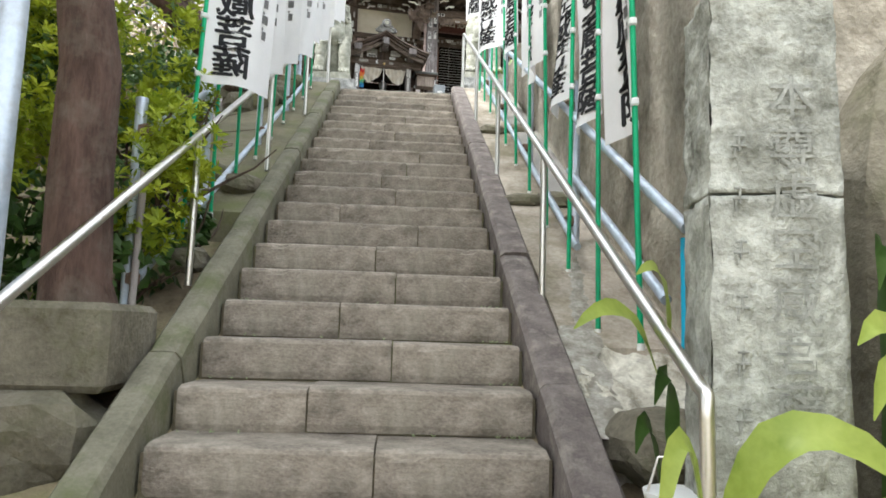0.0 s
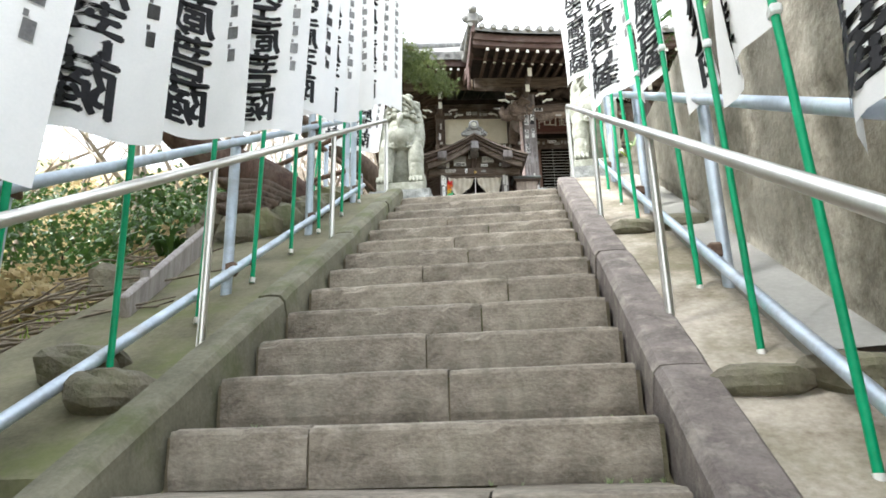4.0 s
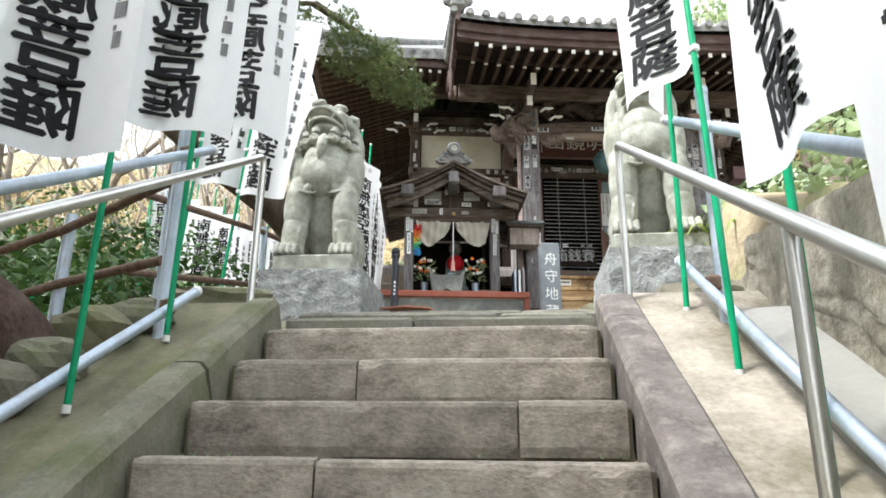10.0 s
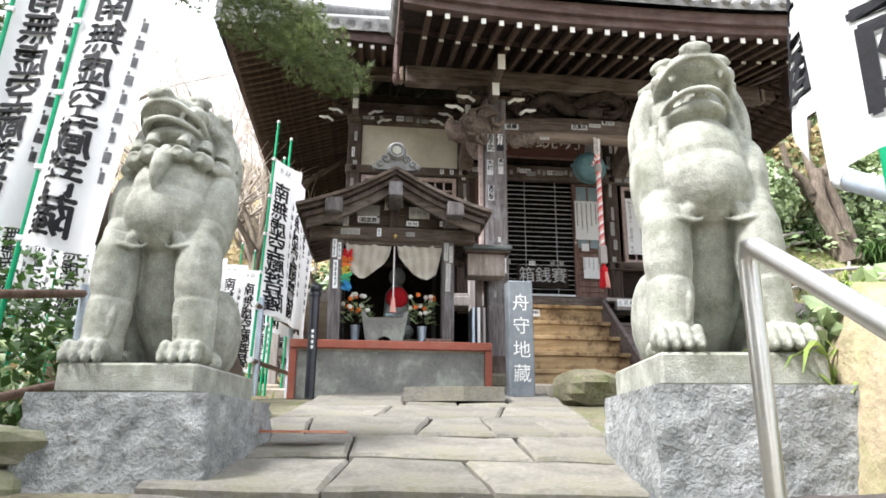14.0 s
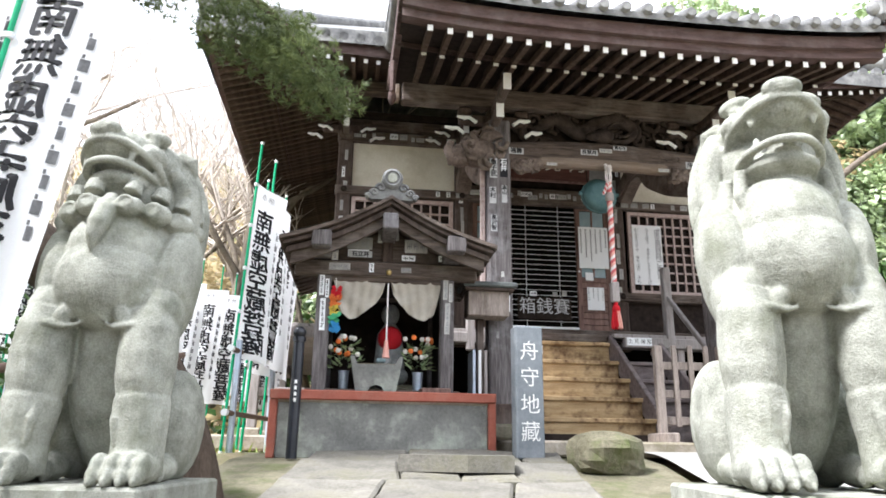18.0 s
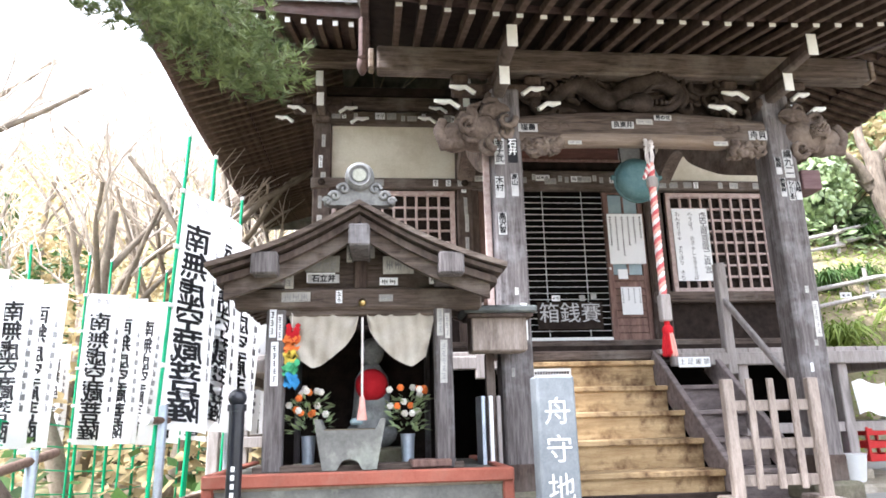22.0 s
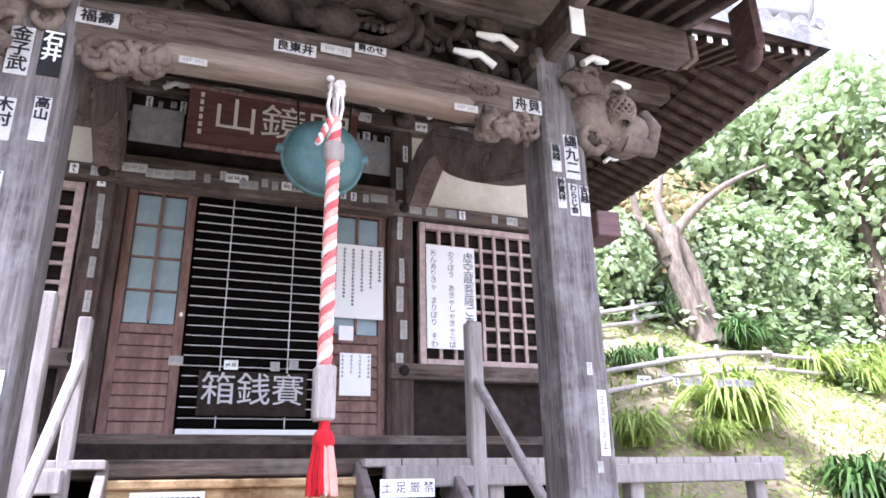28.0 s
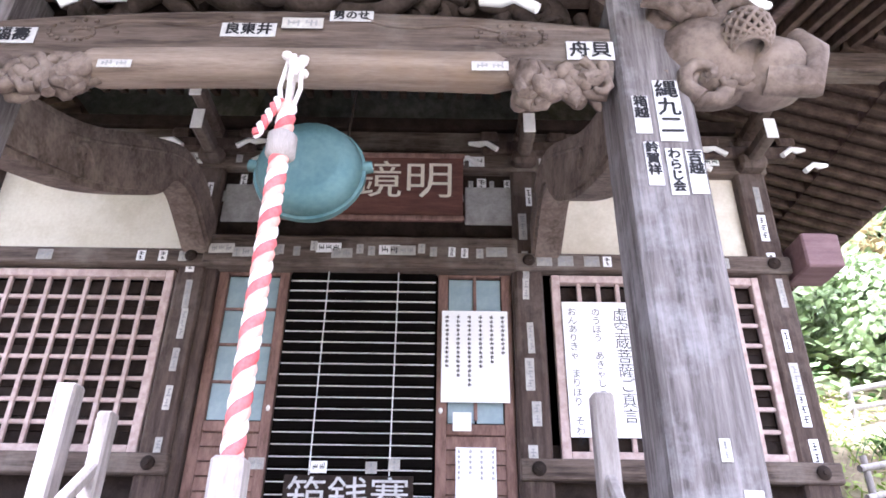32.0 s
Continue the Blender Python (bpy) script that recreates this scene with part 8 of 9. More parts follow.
def blade_tuft(name, at, n, length, width, material, seed, label, category="grass tuft", fr=WF, spread=0.25, rise=1.0, group=""):
    """Arching strap leaves from one crown."""
    r = random.Random(seed)
    m = M()
    for k in range(n):
        a = r.uniform(0, 6.283)
        q = Vector((math.cos(a), math.sin(a), 0))
        s = Vector((-q.y, q.x, 0)) * width * r.uniform(0.7, 1.2)
        L = length * r.uniform(0.6, 1.1)
        b = Vector((r.uniform(-1, 1) * spread, r.uniform(-1, 1) * spread, 0))
        out = r.uniform(0.35, 1.0)
        pts = [b + q * (L * out * t * 0.9) + Vector((0, 0, L * rise * (1.25 * t - (0.6 + out * 0.75) * t * t))) for t in (0, 0.3, 0.55, 0.8, 1.0)]
        ws = (0.6, 1.0, 1.0, 0.7, 0.05)
        vs = []
        for p, w in zip(pts, ws):
            vs += [p - s * w, p + s * w]
        m.add(vs, [(i * 2, i * 2 + 1, i * 2 + 3, i * 2 + 2) for i in range(4)], True)
    return solo(name, m, material, label, category, at, 0, fr, group)


def broad_leaf(parent, base, top, tip, width, material):
    """One broad arching leaf with a folded midrib."""
    base, top, tip = Vector(base), Vector(top), Vector(tip)
    m = M()
    vs = []
    n = 9
    for k in range(n + 1):
        t = k / n
        p = base * (1 - t) ** 2 + top * 2 * t * (1 - t) + tip * t * t
        d = (top - base) * (1 - t) + (tip - top) * t
        side = d.cross(Vector((0, 0, 1)))
        side = side.normalized() if side.length > 1e-4 else Vector((1, 0, 0))
        up = side.cross(d).normalized()
        side = (side * 0.5 + up * math.copysign(0.85, side.y)).normalized()
        up = side.cross(d).normalized()
        up = up if up.z > 0 else -up
        w = width * (math.sin(math.pi * min(1, 0.10 + t * 0.90)) ** 0.7) + 0.002
        wav = 0.12 * w * math.sin(t * 17)
        vs += [p - side * w + up * (w * 0.28 + wav), p, p + side * w + up * (w * 0.28 - wav)]
    m.add(vs, [(k * 3 + i, k * 3 + i + 1, k * 3 + i + 4, k * 3 + i + 3) for k in range(n) for i in (0, 1)], True)
    part("leaf", m, material, parent)
bp_ = thing("broad_leaf_plant", "glossy yellow-green broad-leaved plant before the stone pillar", "plant", (0, 0, 0))
for b, t, e, w in (((0.95, -0.70, 0.05), (0.98, -0.80, 0.72), (1.36, -0.88, 0.30), 0.05), ((1.40, -0.70, 0.05), (1.36, -0.80, 0.85), (1.20, -0.90, 0.50), 0.042), ((0.93, -0.68, 0.05), (0.85, -0.74, 0.72), (0.77, -0.78, 0.20), 0.030),
                   ((1.20, -0.72, 0.0), (1.20, -0.95, 0.50), (1.38, -1.05, 0.24), 0.042), ((1.42, -0.66, 0.1), (1.44, -0.74, 0.90), (1.24, -0.80, 0.66), 0.045), ((0.98, -0.22, 0.55), (0.85, -0.32, 0.86), (0.66, -0.44, 0.68), 0.030), ((1.02, -0.22, 0.68), (0.98, -0.30, 0.95), (0.84, -0.44, 0.84), 0.022)):
    broad_leaf(bp_, b, t, e, w, BLADEY)
bp_ = thing("broad_leaf_plant", "dark broad-leaved plant beside the stone pillar", "plant", (0, 0, 0))
for b, t, e, w in (((1.55, -0.45, -0.1), (1.52, -0.55, 1.3), (1.40, -0.66, 0.80), 0.05), ((1.6, -0.45, -0.1), (1.62, -0.6, 1.4), (1.44, -0.72, 1.0), 0.06), ((1.55, -0.5, -0.1), (1.5, -0.6, 1.0), (1.42, -0.7, 0.5), 0.05),
                   ((1.6, -0.5, -0.1), (1.8, -0.55, 1.3), (1.9, -0.6, 0.8), 0.05), ((1.6, -0.4, -0.1), (1.75, -0.35, 1.5), (1.7, -0.4, 1.05), 0.055), ((1.05, -0.1, -0.1), (1.1, -0.1, 0.8), (0.98, -0.2, 0.45), 0.04), ((1.08, -0.05, -0.1), (1.0, -0.1, 0.6), (0.92, -0.2, 0.30), 0.04)):
    broad_leaf(bp_, b, t, e, w, LEAFD)
pot = thing("plastic_tub", "white plastic tub with wire handle under the plants", "tub", (1.0, -0.34, -0.2))
part("tub", M().tube([(0, 0, 0), (0, 0, 0.02), (0, 0, 0.40), (0, 0, 0.42)], [0.08, 0.085, 0.10, 0.105], 16), PLAST_W, pot)
part("handle", M().tube([(-0.10, 0, 0.40), (-0.07, -0.02, 0.52), (0.05, -0.02, 0.53), (0.10, 0, 0.40)], 0.004, 6), STEEL, pot)
rock((1.25, 0.45, 0.22), (0.22, 0.25, 0.16), 301, ROCKM, "broken stone at the foot of the slope")
rock((1.95, -0.1, 0.5), (0.42, 0.5, 1.2), 302, ROCKM, "rough rock face beside the stone pillar", "rough_boulder")


def pine_tufts(blobs, n, seed, needle=0.10):
    r = random.Random(seed)
    m = M()
    vol = [b[1][0] * b[1][1] * b[1][2] for b in blobs]
    for c, rad in r.choices(blobs, vol, k=n):
        while True:
            p = Vector((r.uniform(-1, 1), r.uniform(-1, 1), r.uniform(-1, 1)))
            if p.length < 1:
                break
        p = Vector(c) + Vector((p.x * rad[0], p.y * rad[1], p.z * rad[2]))
        if noise.noise(p * 2.0 + Vector((seed, 3, 0))) < -0.12:
            continue
        ax = Vector((r.uniform(-1, 1), r.uniform(-1, 1), r.uniform(-0.2, 0.9))).normalized()
        for k in range(13):
            d = (ax + Vector((r.uniform(-1, 1), r.uniform(-1, 1), r.uniform(-1, 1))) * 0.75).normalized() * needle * r.uniform(0.7, 1.2)
            s = d.cross(Vector((r.uniform(-1, 1), r.uniform(-1, 1), r.uniform(-1, 1)))).normalized() * 0.0042
            m.add([p - s, p + s, p + d], [(0, 1, 2)])
    return m


# the near pine: a dark leaning trunk behind the left lion, one long branch reaching over the paving
pi = thing("pine_tree", "old leaning pine with rough dark bark and tufted branches", "pine tree", (-1.30, 10.05, 4.4))
tp = [(-0.06, 0.75, -0.05), (-0.18, 0.74, 0.5), (-0.40, 0.66, 1.05), (-0.78, 0.45, 1.55), (-1.5, 0.25, 2.1), (-2.3, 0.3, 2.9), (-2.6, 0.6, 3.9), (-2.3, 1.0, 4.9)]
part("trunk", M().tube(eased3(tp, 4), [0.26 - 0.006 * k for k in range(29)], 14), BARK, pi)
brs = [[(-2.6, 0.6, 3.9), (-1.9, 0.9, 4.6), (-0.8, 1.2, 4.7), (0.05, 1.35, 4.1), (0.40, 1.4, 3.55)], [(-2.3, 1.0, 4.9), (-1.5, 0.4, 5.4), (-0.7, 0.1, 5.5)], [(-1.5, 0.1, 2.1), (-2.3, -1.0, 3.0), (-2.9, -1.6, 3.3)],
       [(-2.3, 0.3, 2.9), (-2.9, 0.6, 3.8), (-3.6, 0.8, 4.2)], [(-0.8, 1.2, 4.7), (-0.25, 1.9, 4.6), (0.15, 2.1, 4.3)]]
for b in brs:
    part("limb", M().tube(b, [0.055, 0.042, 0.032, 0.024, 0.014][:len(b)], 8), BARK, pi)
part("crown", pine_tufts([((0.20, 1.45, 3.72), (0.50, 0.45, 0.30)), ((0.47, 1.5, 3.50), (0.30, 0.32, 0.20)), ((-0.20, 1.4, 4.05), (0.55, 0.5, 0.30)), ((-0.75, 1.3, 4.45), (0.6, 0.55, 0.28)), ((0.05, 2.0, 4.2), (0.5, 0.4, 0.28)), ((-2.0, -0.6, 3.1), (0.8, 0.7, 0.4)), ((-2.9, -1.0, 2.6), (0.9, 0.8, 0.4)), ((-3.6, 0.2, 3.2), (0.9, 0.8, 0.4)), ((-0.8, 0.2, 5.4), (0.7, 0.6, 0.28)),
                          ((-2.6, -1.4, 3.5), (0.7, 0.7, 0.35)), ((-3.3, 0.7, 4.3), (0.8, 0.8, 0.35)), ((-1.7, 0.9, 4.9), (0.7, 0.6, 0.3)), ((-2.3, 0.9, 5.1), (0.8, 0.8, 0.35))], 16500, 5, 0.095), PINE, pi)
# a second pine beside the stairs, its reddish trunk leaning out of the rocks
p2 = thing("pine_tree", "thick reddish pine trunk leaning out over the garden rocks", "pine tree")
tp = [(-1.60, 6.62, 3.45), (-1.74, 6.48, 3.82), (-2.05, 6.40, 4.05), (-2.40, 6.30, 4.21), (-2.68, 6.12, 4.42), (-3.05, 5.88, 4.80), (-3.55, 5.65, 5.25), (-4.15, 5.45, 5.80), (-4.6, 5.4, 6.5)]
part("trunk", M().tube(eased3(tp, 4), [0.25 - 0.0045 * k for k in range(33)], 14), REDBARK, p2)
for b, r0 in (([(-2.45, 6.28, 4.25), (-2.62, 6.30, 4.62), (-2.95, 6.35, 5.15), (-3.1, 6.5, 5.9)], 0.11), ([(-3.05, 5.88, 4.80), (-3.6, 5.3, 4.92), (-4.3, 4.9, 5.35)], 0.09), ([(-3.55, 5.65, 5.25), (-3.5, 5.1, 5.9), (-3.2, 4.8, 6.5)], 0.07), ([(-4.15, 5.45, 5.80), (-4.9, 5.9, 6.2)], 0.06)):
    part("limb", M().tube(b, [r0, r0 * 0.8, r0 * 0.6, r0 * 0.45][:len(b)], 8), REDBARK, p2)
part("crown", pine_tufts([((-4.3, 4.9, 5.7), (0.9, 0.9, 0.35)), ((-4.8, 5.6, 6.6), (1.1, 1.1, 0.45)), ((-3.3, 4.8, 6.7), (0.9, 0.9, 0.35)), ((-3.2, 6.6, 6.2), (0.9, 0.9, 0.4)), ((-5.2, 4.6, 5.2), (0.9, 0.9, 0.4))], 5200, 9), PINE, p2)
# rocks, split root and logs piled against the foot of the trunk
for i, (x, y, z, sx, sy, sz) in enumerate(((-1.42, 5.88, 3.46, 0.12, 0.11, 0.12), (-1.52, 5.74, 3.37, 0.14, 0.12, 0.13), (-1.63, 5.60, 3.29, 0.13, 0.13, 0.13), (-1.78, 5.47, 3.20, 0.18, 0.14, 0.13), (-1.72, 5.80, 3.49, 0.24, 0.14, 0.07),
                                             (-1.62, 6.02, 3.60, 0.20, 0.15, 0.07), (-1.46, 6.18, 3.62, 0.15, 0.14, 0.11), (-1.44, 6.42, 3.75, 0.14, 0.13, 0.10), (-1.50, 6.78, 3.93, 0.17, 0.15, 0.11), (-1.95, 5.62, 3.34, 0.20, 0.16, 0.10), (-1.40, 6.98, 4.05, 0.15, 0.13, 0.08))):
    rock((x, y, z), (sx, sy, sz), 220 + i, (ROCKM, MOSSY, CONC_G)[i % 3], "rounded stone piled beside the leaning trunk", group="piled stones")
for k, (p0, p1, r0) in enumerate((((-1.50, 5.84, 3.56), (-2.14, 5.80, 3.76), 0.085), ((-1.55, 5.70, 3.47), (-2.05, 5.52, 3.50), 0.075), ((-1.70, 5.95, 3.66), (-2.2, 6.05, 3.66), 0.10), ((-1.6, 5.62, 3.40), (-1.95, 5.40, 3.36), 0.06))):
    p0, p1 = Vector(p0), Vector(p1)
    lg = M()
    for q in range(4):
        off = Vector((0.0, 0.035 * math.cos(q * 1.6), 0.04 * math.sin(q * 1.6)))
        lg.tube([p0 + off, p0.lerp(p1, 0.35) + off * 1.6 + Vector((0, 0, 0.025)), p0.lerp(p1, 0.7) + off * 1.3, p1 + off * 0.6 + Vector((0, 0, 0.02 * q))], [r0 * 0.6, r0 * 0.75, r0 * 0.6, r0 * 0.25], 8)
    solo("old_log", lg, BARK, "weathered split root lying among the stones", "log", group="old logs")
eb = thing("edging_board", "grey weathered edging board along the garden earth", "edging")
part("board", M().bar((-1.64, 3.85, 2.22), (-1.96, 5.35, 3.14), 0.05, 0.20, 0.01), GREYW, eb)
part("peg", M().tube([(-1.70, 4.1, 2.0), (-1.70, 4.1, 2.52)], 0.025, 8), GREYW, eb)
br = M()
rb = random.Random(61)
for k in range(420):
    x, y = rb.uniform(-7.5, -2.1), rb.uniform(2.6, 8.5)
    z = land_z(x, y) + rb.uniform(0.02, 0.30)
    a, L = rb.uniform(-0.6, 0.9), rb.uniform(0.35, 1.1)
    p = Vector((x, y, z))
    d = Vector((math.cos(a), math.sin(a), rb.uniform(-0.15, 0.35))) * L
    br.tube([p, p + d * 0.5 + Vector((0, 0, rb.uniform(-0.05, 0.08))), p + d], [0.011, 0.008, 0.004], 4, False)
solo("fallen_branches", br, PALEB, "pale fallen branches strewn over the garden slope", "branches", kind="stuff")
blade_tuft("spiky_plant", (-2.2, 5.22, 2.95), 34, 0.50, 0.022, LEAFD, 451, "dark spiky plant beside the edging board", "plant", spread=0.06, rise=0.9)

# bare trees on the far left and behind
def bare_tree(at, h, seed, label="leafless grey tree with fine branches", r0=0.13):
    r = random.Random(seed)
    root = thing("bare_tree", label, "tree", at)
    tr, tw = M(), M()

    def grow(p, d, L, rad, level):
        pts = [p.copy()]
        for j in range(4):
            d = (d + Vector((r.uniform(-0.28, 0.28), r.uniform(-0.28, 0.28), r.uniform(-0.05, 0.14)))).normalized()
            p = p + d * L / 4
            pts.append(p.copy())
        (tr if level < 2 else tw).tube(pts, [rad * (1 - 0.12 * j) for j in range(5)], 8 if level < 1 else 4 if level > 1 else 6, False)
        if level < 4:
            for k in range(3 if level else 4):
                q = pts[r.choice((2, 3, 4))]
                e = (d + Vector((r.uniform(-1, 1), r.uniform(-1, 1), r.uniform(-0.1, 0.7))) * 0.8).normalized()
                grow(q.copy(), e, L * r.uniform(0.55, 0.75), rad * 0.5, level + 1)
    grow(Vector((0, 0, 0)), Vector((0, 0, 1)), h * 0.42, r0, 0)
    part("trunk", tr, PALEB, root)
    part("twig_mass", tw, TWIG, root)["kind"] = "stuff"
    return root


for i, (x, y, h) in enumerate(((-4.6, 16.5, 6.0), (-3.2, 19.5, 6.5), (-2.2, 23, 7), (-1.0, 26, 7.5), (-4.8, 26, 8), (-7, 20, 7), (-10, 26, 9), (-14, 27, 9), (-16, 20, 9), (-6.5, 17, 7), (-5.5, 21, 8), (-9, 16, 8), (-8, 24, 9), (-3.5, 24, 8), (-12, 21, 9), (-6.5, 12.5, 6), (-3.9, 17.6, 7.5), (-6.0, 19.0, 8.0), (-2.6, 20.8, 7.0), (-5.2, 23.5, 8), (-7.5, 29, 8), (-11, 31, 9), (-3.5, 30, 8), (-15.5, 32, 9), (-9, 35, 9), (-5.5, 36, 9), (-14, 38, 9), (-19, 27, 9))):
    bare_tree((x, y, land_z(x, y) - 0.1), h * 1.35, 200 + i)
for i, (x, y, h) in enumerate(((4.5, 27, 9), (9.5, 27, 9), (0.5, 28, 9))):
    bare_tree((x, y, land_z(x, y) - 0.1), h, 220 + i, "leafless tree on the slope behind the hall")

def evergreen(at, h, r, seed, label, n=2600, size=0.34, material=LEAFM, name="evergreen_tree"):
    q = random.Random(seed)
    root = thing(name, label, "tree", at)
    part("trunk", M().tube([(0, 0, 0), (q.uniform(-0.2, 0.2), 0, h * 0.3), (q.uniform(-0.3, 0.3), q.uniform(-0.3, 0.3), h * 0.6), (q.uniform(-0.4, 0.4), 0, h * 0.9)], [0.26, 0.21, 0.15, 0.05], 10), BARK, root)
    for k in range(5):
        a = k * 1.3 + q.random()
        z = h * q.uniform(0.3, 0.6)
        part("limb", M().tube([(0, 0, z), (math.cos(a) * r * 0.4, math.sin(a) * r * 0.4, z + h * 0.12), (math.cos(a) * r * 0.8, math.sin(a) * r * 0.8, z + h * 0.2)], [0.10, 0.07, 0.03], 6), BARK, root)
    blobs = [((math.cos(k * 2.4) * r * 0.6 * q.uniform(0.4, 1), math.sin(k * 2.4) * r * 0.6 * q.uniform(0.4, 1), h * (0.45 + 0.06 * k) + q.uniform(-0.3, 0.3)), (r * q.uniform(0.45, 0.65), r * q.uniform(0.45, 0.65), h * q.uniform(0.10, 0.15))) for k in range(9)]
    part("crown", leaf_cloud(n, blobs, size, seed), material, root)
    return root
for k, (hx, hy, h) in enumerate(((12.0, 26.0, 7.5), (15.0, 25.5, 7.0), (18.0, 25.0, 7.5), (21.0, 24.5, 8.0), (24.5, 22.5, 8.0), (13.5, 29.5, 8), (19.5, 28.5, 8.5), (23, 28, 9), (27, 19.5, 8), (22.5, 21.0, 10), (26.0, 22.5, 11), (29.5, 20.5, 11), (19.0, 22.5, 9))):
    w = H2W(hx, hy, 0)
    evergreen((w.x, w.y, land_z(w.x, w.y) - 0.2), h, 2.3, 830 + k, "bushy evergreen tree on the upper bank", 3200, 0.30, LEAFM)
# unseen trees, added out of view to keep direct sun off the stairs
for k, (x, y, h) in enumerate(((-7.6, -5.8, 10), (-7.6, 5.2, 13.0), (-8.4, 1.0, 12.0), (-5.6, -3.2, 13.0), (-6.2, -0.4, 14.0), (-6.6, 2.6, 15.0))):
    evergreen((x, y, -0.5), h, 2.8, 850 + k, "unseen tall evergreen added to shade the stairs", 3800, 0.34, LEAFD)

# hillside growth to the right of the hall
def on_hill(hx, hy):
    w = H2W(hx, hy, 0)
    return (w.x, w.y, land_z(w.x, w.y))
def hill_shrub(hx, hy, r, n, size, material, seed, label, hz=0.0, thin=0.38):
    b = on_hill(hx, hy)
    rr = random.Random(seed)
    blobs = [((b[0] + rr.uniform(-1, 1) * r[0] * 0.6, b[1] + rr.uniform(-1, 1) * r[1] * 0.6, b[2] + hz + r[2] * rr.uniform(0.5, 1.3)), (r[0] * rr.uniform(0.5, 0.8), r[1] * rr.uniform(0.5, 0.8), r[2] * rr.uniform(0.45, 0.7))) for _ in range(6)]
    return shrub("hill_shrub", blobs, n, size, material, seed, label, stems=8, thin=thin)
rz_ = random.Random(99)
hill_shrub(14.6, 22.3, (2.5, 1.2, 2.3), 8500, 0.20, LEAFM, 301, "broad-leaved evergreen shrub on the sunny bank")
hill_shrub(10.4, 22.6, (1.5, 1.0, 1.6), 4500, 0.16, LEAFM, 302, "evergreen thicket on the bank")
hill_shrub(17.0, 23.2, (1.6, 1.2, 1.8), 4500, 0.18, LEAFM, 303, "pale evergreen thicket on the bank")
for k in range(30):
    hx = 7.4 + (k % 10) * 1.7 + rz_.uniform(-0.4, 0.4)
    hy = 23.6 + (k // 10) * 2.6 + rz_.uniform(-0.6, 0.6)
    kind_ = rz_.choice(((LEAFM, "pale green evergreen growth on the bank"), (LEAFD, "dark evergreen growth on the bank"), (LEAFM, "pale green evergreen growth on the bank"), (STRAW, "straw-coloured winter thicket on the bank")))
    hill_shrub(hx, hy, (1.7, 1.4, 2.0), 2000, 0.22, kind_[0], 310 + k, kind_[1])


def growth(name, x0, x1, y0, y1, n, high, size, material, seed, label, fr_h=True):
    """Rough cover of leaves over the slope, taller in lumps."""
    r = random.Random(seed)
    m = M()
    for k in range(n):
        hx, hy = r.uniform(x0, x1), r.uniform(y0, y1)
        w = H2W(hx, hy, 0) if fr_h else Vector((hx, hy, 0))
        lump = 0.5 + noise.noise(Vector((w.x * 0.7 + seed, w.y * 0.7, 0))) * 1.1
        if lump < 0.12:
            continue
        p = Vector((w.x, w.y, land_z(w.x, w.y) + high * lump * r.uniform(0.0, 1.0) ** 0.6))
        o = Vector((r.uniform(-0.8, 0.8), r.uniform(-1.2, 0.4), 1)).normalized()
        d = o.cross(Vector((r.uniform(-1, 1), r.uniform(-1, 1), r.uniform(-1, 1)))).normalized() * size * r.uniform(0.6, 1.3)
        s = d.cross(o).normalized() * d.length * 0.33
        m.add([p - d * 0.5, p - s, p + d * 0.5, p + s], [(0, 1, 2), (0, 2, 3)])
    return solo(name, m, material, label, "undergrowth", kind="stuff")
growth("bank_growth", 7.5, 36, 21.4, 40, 34000, 1.5, 0.24, LEAFM, 811, "mixed pale green growth covering the upper bank")
growth("bank_growth", 15.0, 36, 17.6, 30, 16000, 1.4, 0.22, LEAFM, 818, "pale green growth covering the bank behind the side building")
growth("bank_growth", 7.5, 26, 21.6, 38, 5000, 1.2, 0.24, LEAFD, 812, "dark evergreen growth covering the upper bank")
growth("bank_growth", 2.0, 26, 24, 40, 9000, 1.6, 0.22, STRAW, 813, "dry winter growth covering the upper bank")
growth("bank_ivy", 7.2, 20, 16.9, 21.8, 9000, 0.22, 0.09, GRASS, 814, "low green weeds and ivy on the sunny bank")
growth("left_wood_growth", -34, 1.5, 16.5, 58, 30000, 1.5, 0.30, STRAW, 815, "brown winter undergrowth of the far wood", False)
growth("left_wood_growth", -34, -2.0, 13.0, 40, 6000, 0.8, 0.22, LEAFD, 816, "sparse evergreen undergrowth of the far wood", False)
growth("garden_litter", -14, -1.9, 3.0, 16.5, 4000, 0.18, 0.08, STRAW, 817, "low ivy and litter of the garden slope", False)
for k in range(7):
    hill_shrub(-1.0 + k * 1.4, 27.0 + rz_.uniform(-1, 1), (1.6, 1.3, 2.2), 1500, 0.22, rz_.choice((STRAW, LEAFM)), 350 + k, "dry winter thicket behind the hall")
